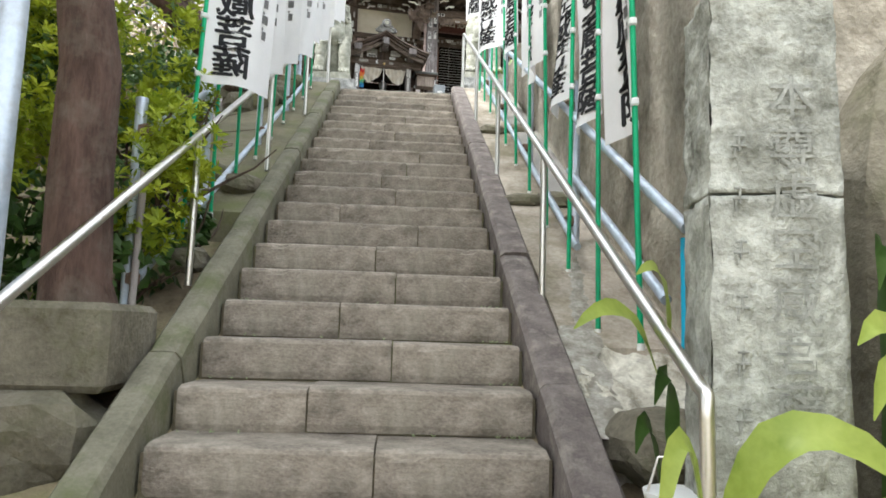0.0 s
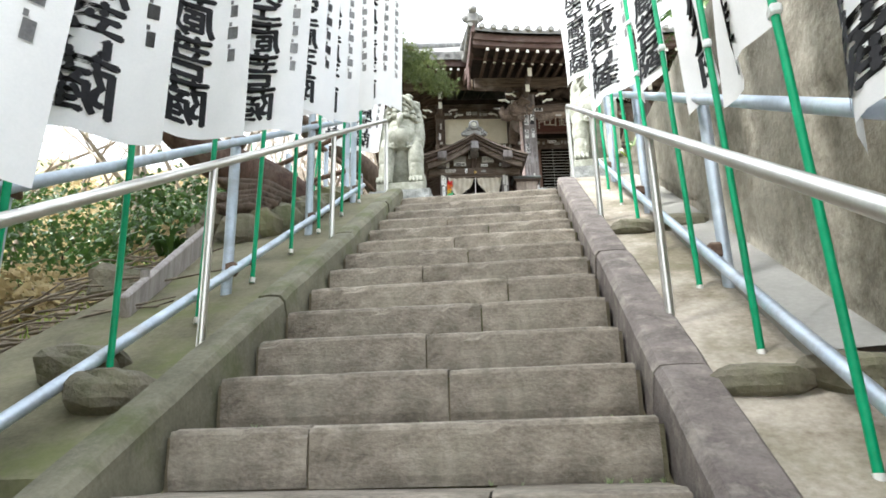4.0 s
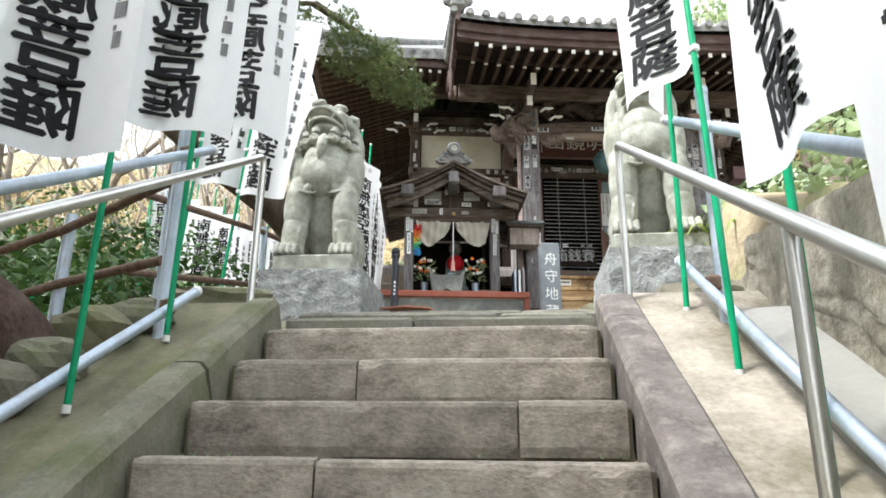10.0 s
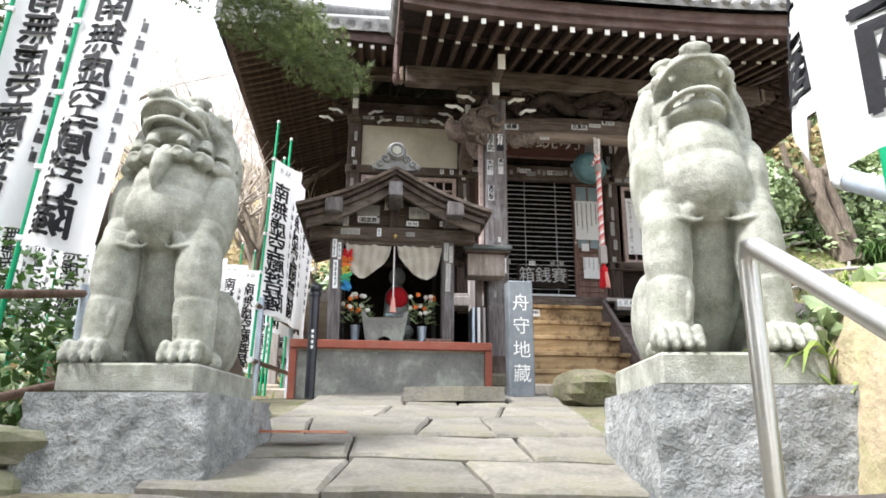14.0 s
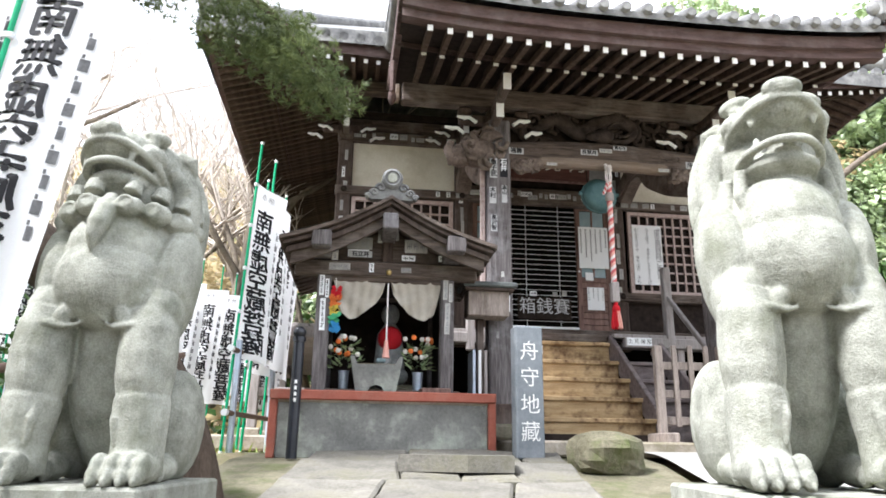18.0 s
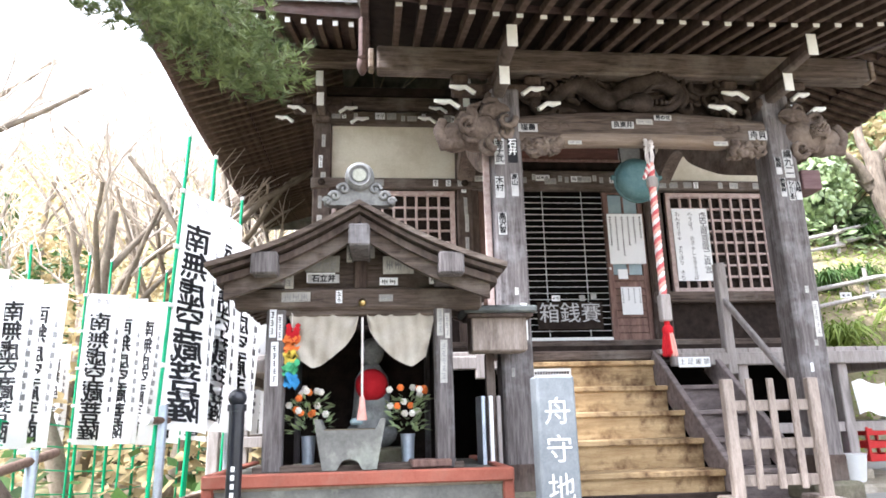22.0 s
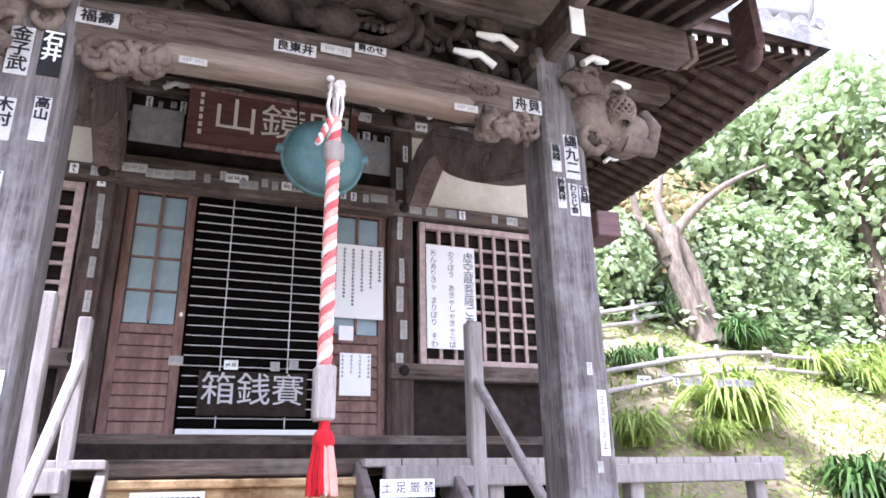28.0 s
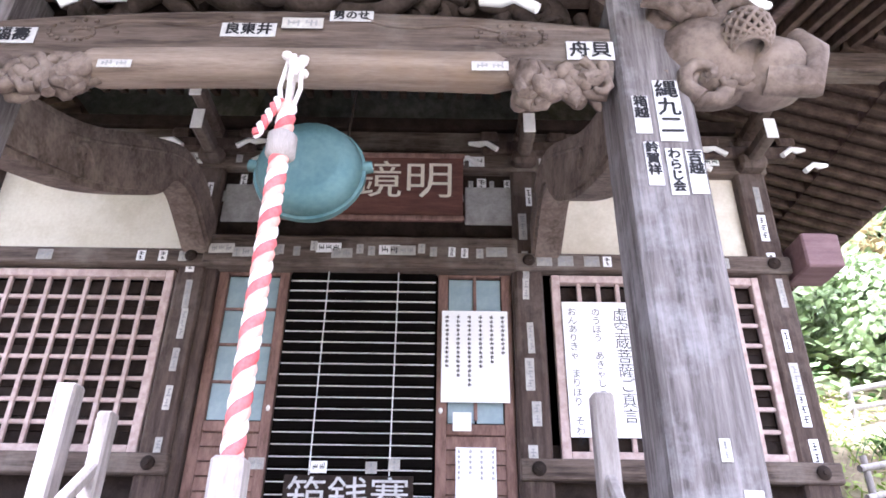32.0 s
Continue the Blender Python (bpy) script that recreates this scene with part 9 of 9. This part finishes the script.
for i, (hx, hy, mt_, big) in enumerate(((10.55, 19.2, GRASS, 1.45), (11.45, 17.9, LEAFD, 1.15), (12.1, 17.8, LEAFD, 1.0), (15.0, 21.4, GRASS, 1.1), (16.2, 21.2, GRASS, 1.0), (9.25, 20.2, LEAFD, 0.75), (8.3, 18.7, GRASS, 0.8),
                                          (13.6, 18.0, GRASS, 0.9), (13.4, 21.7, LEAFD, 1.15), (10.2, 20.5, LEAFD, 0.7), (11.7, 22.3, LEAFD, 0.9), (9.6, 18.7, GRASS, 0.7), (17.0, 21.9, GRASS, 1.2), (18.2, 22.0, GRASS, 1.3), (19.4, 22.0, GRASS, 1.2))):
    b = on_hill(hx, hy)
    blade_tuft("grass_clump", (b[0], b[1], b[2] - 0.03), int(240 * big), 1.15 * big, 0.020 * big, mt_, 400 + i, "arching clump of strap-leaved evergreen grass", spread=0.24 * big, rise=1.3, group="grass clumps")
b = on_hill(12.6, 18.3)
blade_tuft("dry_stalk_clump", (b[0], b[1], b[2]), 90, 1.2, 0.008, STRAW, 430, "bundle of dry straw-coloured stalks", "dry stalks", spread=0.2, rise=2.0)
gm_ = M()
rg = random.Random(77)
for k in range(9000):
    hx, hy = rg.uniform(7.2, 20), rg.uniform(16.6, 27)
    w = H2W(hx, hy, 0)
    z = land_z(w.x, w.y)
    if noise.noise(Vector((w.x * 0.6, w.y * 0.6, 2))) < -0.05:
        continue
    d = Vector((rg.uniform(-0.12, 0.12), rg.uniform(-0.12, 0.12), rg.uniform(0.06, 0.20)))
    s = Vector((rg.uniform(-1, 1), rg.uniform(-1, 1), 0)).normalized() * 0.018
    gm_.add([(w.x - s.x, w.y - s.y, z), (w.x + s.x, w.y + s.y, z), (w.x + d.x, w.y + d.y, z + d.z)], [(0, 1, 2)])
solo("bank_grass", gm_, GRASS, "short rough grass and ivy on the sunny bank", "grass", kind="stuff")
gd = M()
for k in range(5000):
    x, y = rg.uniform(-9, -1.7), rg.uniform(-1, 15)
    z = land_z(x, y)
    d = Vector((rg.uniform(-0.1, 0.1), rg.uniform(-0.1, 0.1), rg.uniform(0.04, 0.16)))
    s = Vector((rg.uniform(-1, 1), rg.uniform(-1, 1), 0)).normalized() * 0.015
    gd.add([(x - s.x, y - s.y, z), (x + s.x, y + s.y, z), (x + d.x, y + d.y, z + d.z)], [(0, 1, 2)])
solo("garden_grass", gd, GRASS, "thin grass and litter of the garden slope", "grass", kind="stuff")

# leaning tree on the bank, bare of leaves
b = on_hill(12.1, 21.7)
lt = thing("leaning_tree", "grey-barked tree leaning over the bank", "tree", (b[0], b[1], b[2] - 0.1))
part("trunk", M().tube(eased3([(0.25, 0, 0), (0.05, 0, 0.9), (-0.15, 0.05, 1.8), (-0.05, 0.1, 2.6)], 3), [0.34, 0.28, 0.24, 0.22, 0.21, 0.20, 0.19, 0.18, 0.17, 0.16], 12), TRUNKM, lt)
for q in ([(-0.1, 0.1, 2.3), (0.5, 0.1, 3.0), (1.4, 0, 3.7), (2.6, 0, 4.3)], [(-0.25, 0.05, 1.7), (-0.7, 0.2, 2.5), (-0.9, 0.1, 3.4)], [(-0.1, 0.1, 2.3), (-0.2, 0.3, 3.2), (0.1, 0.4, 4.2)], [(-0.35, 0.0, 1.9), (-0.6, -0.1, 2.3), (-1.1, -0.1, 2.75)]):
    part("limb", M().tube(eased3(q, 3), [0.135 - 0.011 * i for i in range(3 * len(q) - 2)], 8), TRUNKM, lt)
part("second_trunk", M().tube(eased3([(0.55, 0.1, 0), (0.50, 0.15, 0.8), (0.30, 0.15, 1.7), (0.05, 0.12, 2.4)], 3), [0.27, 0.23, 0.21, 0.20, 0.19, 0.18, 0.17, 0.16, 0.15, 0.13], 12), TRUNKM, lt)
b = on_hill(19.3, 19.0)
lt = thing("leaning_tree", "pale-barked tree leaning over the bank", "tree", (b[0], b[1], b[2] - 0.1))
part("trunk", M().tube([(0.3, 0, 0), (0.0, 0, 2.0), (-0.4, 0.05, 4.0), (-0.2, 0.1, 6.0), (-0.4, 0, 8.5)], [0.26, 0.22, 0.19, 0.15, 0.08], 12), PALEB, lt)
for q in ([(-0.4, 0.05, 4.0), (0.3, 0.2, 5.2), (1.2, 0.2, 6.5)], [(-0.2, 0.1, 6.0), (-1.2, 0.1, 7.5), (-1.6, 0.1, 9.0)]):
    part("limb", M().tube(q, [0.12, 0.08, 0.04], 8), PALEB, lt)
hill_shrub(16.6, 23.4, (1.7, 0.9, 2.2), 5200, 0.17, LEAFM, 304, "broad-leaved evergreen shrub before the palm")
hill_shrub(19.4, 23.2, (1.5, 0.9, 2.2), 4200, 0.17, LEAFM, 305, "broad-leaved evergreen shrub before the palm")
# palm
b = on_hill(21.0, 23.5)
pm = thing("fan_palm", "tall fan palm with dead fronds under its crown", "palm tree", (b[0], b[1], b[2]))
part("trunk", M().tube([(0, 0, 0), (0.05, 0, 3.5), (0, 0, 6.6)], [0.17, 0.16, 0.18], 10), BARK, pm)
def fan(m, base, d, L, r):
    d = d.normalized()
    s = d.cross(Vector((0, 0, 1)))
    s = s.normalized() if s.length > 0.01 else Vector((1, 0, 0))
    u = s.cross(d)
    tipc = base + d * L * 0.6
    for k in range(18):
        a = -1.9 + 3.8 * k / 17
        e = (d * math.cos(a) + s * math.sin(a)).normalized()
        w = (s * math.cos(a) - d * math.sin(a)) * 0.055
        p1 = tipc + e * L * 0.5
        p2 = tipc + e * L * 0.75 - Vector((0, 0, L * 0.16))
        m.add([tipc, p1 - w, p2, p1 + w], [(0, 1, 2, 3)])
    m.tube([base, tipc], 0.012, 4, False)
rm_ = random.Random(8)
live, dead = M(), M()
for k in range(26):
    a = k * 2.4
    fan(live, Vector((0, 0, 6.6)), Vector((math.cos(a), math.sin(a), rm_.uniform(-0.2, 1.0))), rm_.uniform(1.7, 2.4), rm_)
for k in range(16):
    a = k * 2.1
    fan(dead, Vector((0, 0, 6.3 - 0.09 * k)), Vector((math.cos(a) * 0.6, math.sin(a) * 0.6, -1)), 1.7, rm_)
part("fronds", live, LEAFM, pm)
part("dead_fronds", dead, STRAW, pm, "dry hanging fronds")
# cycad above the retaining wall
cyc = thing("cycad", "dark palm-like cycad growing above the retaining wall", "cycad", (2.75, 6.9, 4.9))
part("trunk", M().tube([(0, 0, -0.6), (0, 0, 0.9)], 0.14, 10), BARK, cyc)
cf = M()
for k in range(22):
    a = k * 2.4
    el = rm_.uniform(0.1, 1.0)
    d = Vector((math.cos(a) * math.cos(el), math.sin(a) * math.cos(el), math.sin(el)))
    pts = [Vector((0, 0, 0.9)) + d * t - Vector((0, 0, 0.5 * t * t)) for t in (0, 0.3, 0.6, 0.9, 1.15)]
    cf.tube(pts, 0.008, 4, False)
    for i in range(22):
        t = 0.12 + i * 0.046
        p = Vector((0, 0, 0.9)) + d * t - Vector((0, 0, 0.5 * t * t))
        s = d.cross(Vector((0, 0, 1))).normalized()
        for sg_ in (-1, 1):
            q = p + s * sg_ * 0.17 + d * 0.06 - Vector((0, 0, 0.03))
            cf.add([p - d * 0.008, q, p + d * 0.010], [(0, 1, 2)])
part("fronds", cf, LEAFD, cyc)
shrub("wall_top_shrub", [((2.6, 7.9, 5.1), (0.5, 0.6, 0.4)), ((2.4, 8.8, 5.0), (0.5, 0.5, 0.4)), ((3.4, 8.0, 5.5), (0.8, 0.8, 0.6))], 2600, 0.09, LEAFM, 510, "evergreen shrub behind the retaining wall")
blade_tuft("strap_leaf_plant", (1.95, 8.6, 4.75), 60, 0.6, 0.012, GRASS, 511, "strap-leaved plant by the wall end")
pl = thing("white_planter", "white square planter of yellow and white flowers", "planter", (1.98, 8.72, 4.48))
part("box", M().box((0, 0, 0.17), (0.26, 0.30, 0.36), 0.012), PLAST_W, pl)
part("foliage", leaf_cloud(260, [((0, 0, 0.52), (0.24, 0.24, 0.24))], 0.09, 12), LEAFM, pl)
fm_ = M()
for k in range(20):
    fm_.ell((rm_.uniform(-0.2, 0.2), rm_.uniform(-0.22, 0.1), 0.45 + rm_.uniform(0, 0.28)), (0.022, 0.022, 0.018), 6, 4)
part("blooms", fm_, FLW, pl)
solo("kerb_blocks", M().box((0, 0, 0.1), (0.5, 1.2, 0.42), 0.02), CONC, "concrete blocks edging the plant bed", "block", at=(1.98, 8.35, 4.12))

# timber fences on the bank
def bank_fence(x0, y0, x1, y1, n, label):
    root = thing("bank_fence", label, "fence", group="bank fences")
    r = random.Random(int(x0 * 10))
    pts = [Vector(on_hill(x0 + (x1 - x0) * i / n, y0 + (y1 - y0) * i / n)) for i in range(n + 1)]
    for p in pts:
        part("post", M().tube([p - Vector((0, 0, 0.12)), p + Vector((r.uniform(-0.02, 0.02), 0, 0.66 + r.uniform(-0.05, 0.06)))], 0.040, 8), GREYW, root)
    for h in (0.22, 0.50):
        for a, b in zip(pts, pts[1:]):
            part("rail", M().tube([a + Vector((-0.1, -0.05, h + r.uniform(-0.03, 0.03))), b + Vector((0.1, -0.05, h + r.uniform(-0.03, 0.03)))], 0.042, 8), GREYW, root)
bank_fence(8.2, 19.4, 17.6, 21.9, 6, "low sun-bleached log fence across the bank")
bank_fence(9.2, 21.0, 13.6, 22.9, 3, "low sun-bleached log fence higher on the bank")
# strip of mossy earth along the foot of the bank
def moss_strip(u, v):
    hx = 7.7 + 5.6 * u
    hy = 15.75 - 0.04 * (hx - 7.7) + 0.16 * noise.noise(Vector((hx * 1.3, 0, 4))) * (1 - v) + 1.75 * v
    w = H2W(hx, hy, 0)
    return (w.x, w.y, max(land_z(w.x, w.y), ground_z(w.y) + 0.015 + yard_rise(hx, hy)) + 0.012)
struct("earth_strip", M().grid(moss_strip, 40, 14, True), MOSSBED, "damp mossy earth along the foot of the bank")
# stones along the foot of the bank
for i in range(10):
    b = on_hill(9.3 + i * 0.5, 16.75 + 0.14 * (i % 3) + 0.05 * i)
    rock((b[0], b[1], b[2] + 0.02), (0.17 + 0.06 * (i % 3), 0.17, 0.13 + 0.06 * (i % 2)), 600 + i, ROCKM, "mossy stone edging the planted bank", group="edging stones")

# ---- building at the far side of the yard ----
hs = thing("side_building", "low brown timber building with a tin-edged tiled roof", "building", (9.87, 9.6, 5.34), 0, HF)
part("wall_side", M().box((0.08, 2.3, 1.60), (0.16, 4.6, 3.2)), HOUSEW, hs)
part("wall_end", M().box((2.2, 4.55, 1.60), (4.2, 0.12, 3.2)), HOUSEW, hs)
part("wall_back", M().box((2.2, 0.05, 1.60), (4.2, 0.12, 3.2)), HOUSEW, hs)
part("corner_post", M().box((-0.01, 4.56, 1.60), (0.10, 0.12, 3.2), 0.008), REDW, hs, "varnished corner post")
part("roof", M().prism([(-0.78, 3.22), (2.2, 4.40), (5.3, 3.22), (5.3, 3.12), (2.2, 4.28), (-0.78, 3.10)], -0.7, 5.0, "y"), TILE, hs)
part("soffit", M().prism([(-0.76, 3.08), (0.1, 3.38), (0.1, 3.34), (-0.76, 3.05)], -0.65, 4.95, "y"), HOUSEW, hs)
part("fascia", M().box((-0.77, 2.15, 3.10), (0.03, 5.7, 0.12), 0.004), REDW, hs)
part("gutter", M().tube([(-0.84, -0.7, 3.07), (-0.84, 5.02, 3.07)], 0.055, 10), REDW, hs, "red-brown rain gutter")
part("downpipe", M().tube([(-0.82, 4.9, 3.04), (-0.68, 4.85, 2.86), (-0.10, 4.72, 2.50), (-0.06, 4.72, 2.2), (-0.06, 4.72, 0.0)], 0.030, 8), REDW, hs, "red-brown downpipe")
for k in range(14):
    part("roof_batten", M().bar((-0.80, -0.6 + k * 0.42, 3.25), (2.15, -0.6 + k * 0.42, 4.42), 0.035, 0.03, 0.004), GALV, hs)
for y in (3.45, 1.5):
    dr = part("glazed_door", M().box((-0.015, y, 1.05), (0.06, 1.62, 2.06), 0.006), REDW, hs, "brown door with frosted panes")
    for k in (-1, 1):
        part("pane", M().box((-0.05, y + k * 0.39, 1.28), (0.014, 0.56, 1.34)), GLASSC, dr)
        part("kick_panel", M().box((-0.05, y + k * 0.39, 0.32), (0.014, 0.56, 0.42)), HOUSEW, dr)
    part("door_pull", M().box((-0.06, y + 0.74, 1.0), (0.012, 0.03, 0.16), 0.003), PLAST_W, dr)
    part("fanlight", M().box((-0.03, y, 2.42), (0.05, 1.62, 0.42), 0.004), GLASSC, hs)
part("wall_lamp", M().box((-0.06, 3.0, 2.78), (0.12, 0.26, 0.10), 0.02), PLAST_W, hs, "white outdoor lamp under the eave")
part("upper_wall", M().box((2.4, 2.0, 4.7), (2.6, 3.4, 2.2)), HOUSEW, hs)
part("upper_roof", M().prism([(0.05, 5.35), (2.4, 6.3), (5.0, 5.35), (5.0, 5.2), (2.4, 6.15), (0.05, 5.2)], -0.5, 4.25, "y"), TILE, hs)
part("upper_fascia", M().box((0.04, 1.85, 5.25), (0.04, 4.7, 0.16), 0.004), REDW, hs)
part("step_slab", M().box((-0.4, 2.3, 0.03), (0.8, 4.5, 0.12), 0.02), CONC, hs)

# ---- odds under the veranda ----
cra = thing("red_crate", "red plastic bottle crate under the veranda", "crate", (5.75, 14.95, 5.30), 8, HF)
for z in (0.03, 0.16, 0.29):
    for sy in (-1, 1):
        part("slat", M().box((0, sy * 0.15, z), (0.42, 0.015, 0.07), 0.004), REDPL, cra)
    for sx in (-1, 1):
        part("slat", M().box((sx * 0.205, 0, z), (0.015, 0.3, 0.07), 0.004), REDPL, cra)
for sx in (-1, 1):
    for sy in (-1, 1):
        part("corner", M().box((sx * 0.2, sy * 0.145, 0.17), (0.03, 0.03, 0.34), 0.004), REDPL, cra)
for nm, x, mt_, lab in (("white_bucket", 5.12, PLAST_W, "white plastic bucket under the veranda"), ("pink_bucket", 5.05, PINKP, "pink plastic pail behind the white bucket")):
    bk = thing(nm, lab, "bucket", (x, 14.45 if mt_ is PLAST_W else 14.75, 5.14 if mt_ is PLAST_W else 5.30), 0, HF)
    part("pail", M().tube([(0, 0, 0), (0, 0, 0.02), (0, 0, 0.24), (0, 0, 0.26)], [0.10, 0.11, 0.14, 0.148], 16), mt_, bk)
    part("handle", M().tube([(-0.14, 0, 0.24), (-0.1, -0.09, 0.2), (0.1, -0.09, 0.2), (0.14, 0, 0.24)], 0.005, 6), STEEL, bk)
solo("hung_towel", M().grid(lambda u, v: (0.36 * u - 0.18, -0.02 * math.sin(u * 9) - 0.05 * v, -0.33 * v + 0.03 * math.sin(u * 6)), 10, 6), PAPER, "white towel hung over the veranda brace", "towel", at=(5.62, 14.70, 6.1), fr=HF)
solo("dark_bag", M().ell((0, 0, 0.16), (0.17, 0.14, 0.2), 12, 8, jit=0.3), BLACKV, "dark bundle stored under the veranda", "bundle", at=(5.1, 14.95, 5.6), fr=HF)

# ---- banners on the path behind the left lion ----
rq = random.Random(44)
for i in range(15):
    t = i / 14
    x, y = -5.0 + 1.9 * t + rq.uniform(-0.15, 0.15), 13.2 + t * 5.6
    banner(x, y, 4.85, 1, i % 4, rq.uniform(-12, 22), (rq.uniform(-2, 2), rq.uniform(-2, 3)), 0.80)
for i in range(5):
    x, y = -5.6 - 0.3 * i, 14.0 + i * 1.3
    banner(x, y, 4.7, 1, i % 4, rq.uniform(-12, 22), (0, rq.uniform(-2, 3)), 0.8)
for i, (x, y) in enumerate(((-1.78, 12.5), (-1.74, 12.95), (-1.95, 13.5), (-1.85, 14.0))):
    banner(x, y, 4.95, 1, i % 4, 64 + i * 5, (0, 3), 0.85)
pf = thing("short_pipe_fence", "short length of rusty clamped pipe fence", "fence")
for y in (12.55, 13.8):
    part("post", M().tube([(-1.72, y, 4.9), (-1.72, y, 5.95)], 0.03, 10), GALV, pf)
for z in (5.3, 5.85):
    part("rail", M().tube([(-1.72, 12.35, z), (-1.72, 14.1, z)], 0.024, 10), CLAMP, pf)
    part("rail_end", M().tube([(-1.72, 12.31, z), (-1.72, 12.36, z)], 0.030, 10), PLAST_W, pf)
gf = thing("green_mesh_fence", "green wire fence along the garden path", "fence")
for i in range(14):
    x, y = -4.7 + 0.05 * i, 10.5 + i * 0.6
    part("post", M().tube([(x, y, land_z(x, y)), (x, y, land_z(x, y) + 1.0)], 0.02, 6), GREEN, gf)
for h in (0.25, 0.5, 0.75, 0.98):
    part("wire", M().tube([(-4.7 + 0.05 * i, 10.5 + i * 0.6, land_z(-4.7 + 0.05 * i, 10.5 + i * 0.6) + h) for i in range(14)], 0.008, 5), GREEN, gf)
# fence of pipes at the landing's garden side
pl2 = thing("landing_fence", "dark pipe fence along the garden side of the landing", "fence")
for y in (7.9, 9.6, 11.4):
    part("post", M().tube([(-1.85, y, ground_z(y) - 0.2), (-1.85, y, ground_z(y) + 0.85)], 0.028, 10), GALV, pl2)
for x, y, z in ((-1.38, 7.10, 4.95), (-2.10, 7.32, 4.72), (-2.85, 7.56, 4.62)):
    part("post", M().tube([(x, y, land_z(x, y) - 0.1), (x, y, z)], 0.034, 12), GALV, pl2)
for z0, z1 in ((4.80, 4.62), (4.36, 4.30)):
    part("rail", M().tube([(-1.38, 7.06, z0), (-2.10, 7.28, z1), (-2.85, 7.52, z1 - 0.1)], 0.026, 10), CLAMP, pl2)
for h in (0.3, 0.8):
    part("rail", M().tube([(-1.85, 7.5, ground_z(7.5) + h), (-1.85, 9.6, ground_z(9.6) + h), (-1.85, 11.6, ground_z(11.6) + h)], 0.024, 10), CLAMP, pl2)
for i, (x, y) in enumerate(((-2.42, 9.10), (-1.95, 8.98))):
    banner(x, y, ground_z(y) - 0.05, 1, i % 4, rq.uniform(-4, 6), (0, 4 + i), 1.22 - 0.16 * i)

for k, (x, y, r_) in enumerate(((-3.9, 8.9, 1.1), (-3.5, 10.6, 1.0), (-4.9, 10.0, 1.2), (-5.2, 12.2, 1.3), (-6.8, 8.6, 1.3), (-6.8, 10.2, 1.5))):
    z = land_z(x, y)
    shrub("garden_evergreen", [((x, y, z + r_ * 0.6), (r_, r_, r_ * 0.7)), ((x + r_ * 0.5, y + r_ * 0.4, z + r_ * 0.9), (r_ * 0.7, r_ * 0.7, r_ * 0.6)), ((x - r_ * 0.4, y, z + r_ * 1.2), (r_ * 0.6, r_ * 0.6, r_ * 0.5))], 2200, 0.10, LEAFD, 730 + k, "dark clipped evergreen bush in the garden", stems=6)
# growth on the garden slope and the far wood
for k in range(26):
    x, y = rz_.uniform(-9.5, -3.2), rz_.uniform(1.0, 12.5)
    z = land_z(x, y)
    r_ = rz_.uniform(0.35, 0.8)
    mt_, lab = rz_.choice(((LEAFD, "dark low evergreen bush in the garden"), (STRAW, "grey-brown leafless bush in the garden"), (LEAFM, "low green bush in the garden")))
    if y < 8:
        mt_, lab, r_ = STRAW, "grey-brown leafless bush in the garden", r_ * 0.6
    shrub("garden_bush", [((x, y, z + r_ * 0.5), (r_, r_, r_ * 0.6)), ((x + r_ * 0.5, y + r_ * 0.4, z + r_ * 0.4), (r_ * 0.7, r_ * 0.7, r_ * 0.5))], 900, 0.09, mt_, 700 + k, lab, stems=6)
for k in range(26):
    x, y = -26 + k * 1.1, 29 + 4 * math.sin(k * 1.3) - 0.25 * k
    if x > 1:
        continue
    z = land_z(x, y)
    mt_, lab = rz_.choice(((STRAW, "leafless brown thicket of the far wood"), (STRAW, "leafless brown thicket of the far wood"), (LEAFD, "dark evergreen of the far wood")))
    shrub("far_thicket", [((x, y, z + 1.6), (1.7, 1.5, 1.8)), ((x + 1, y + 0.8, z + 2.4), (1.3, 1.2, 1.6))], 1100, 0.22, mt_, 760 + k, lab, stems=10)
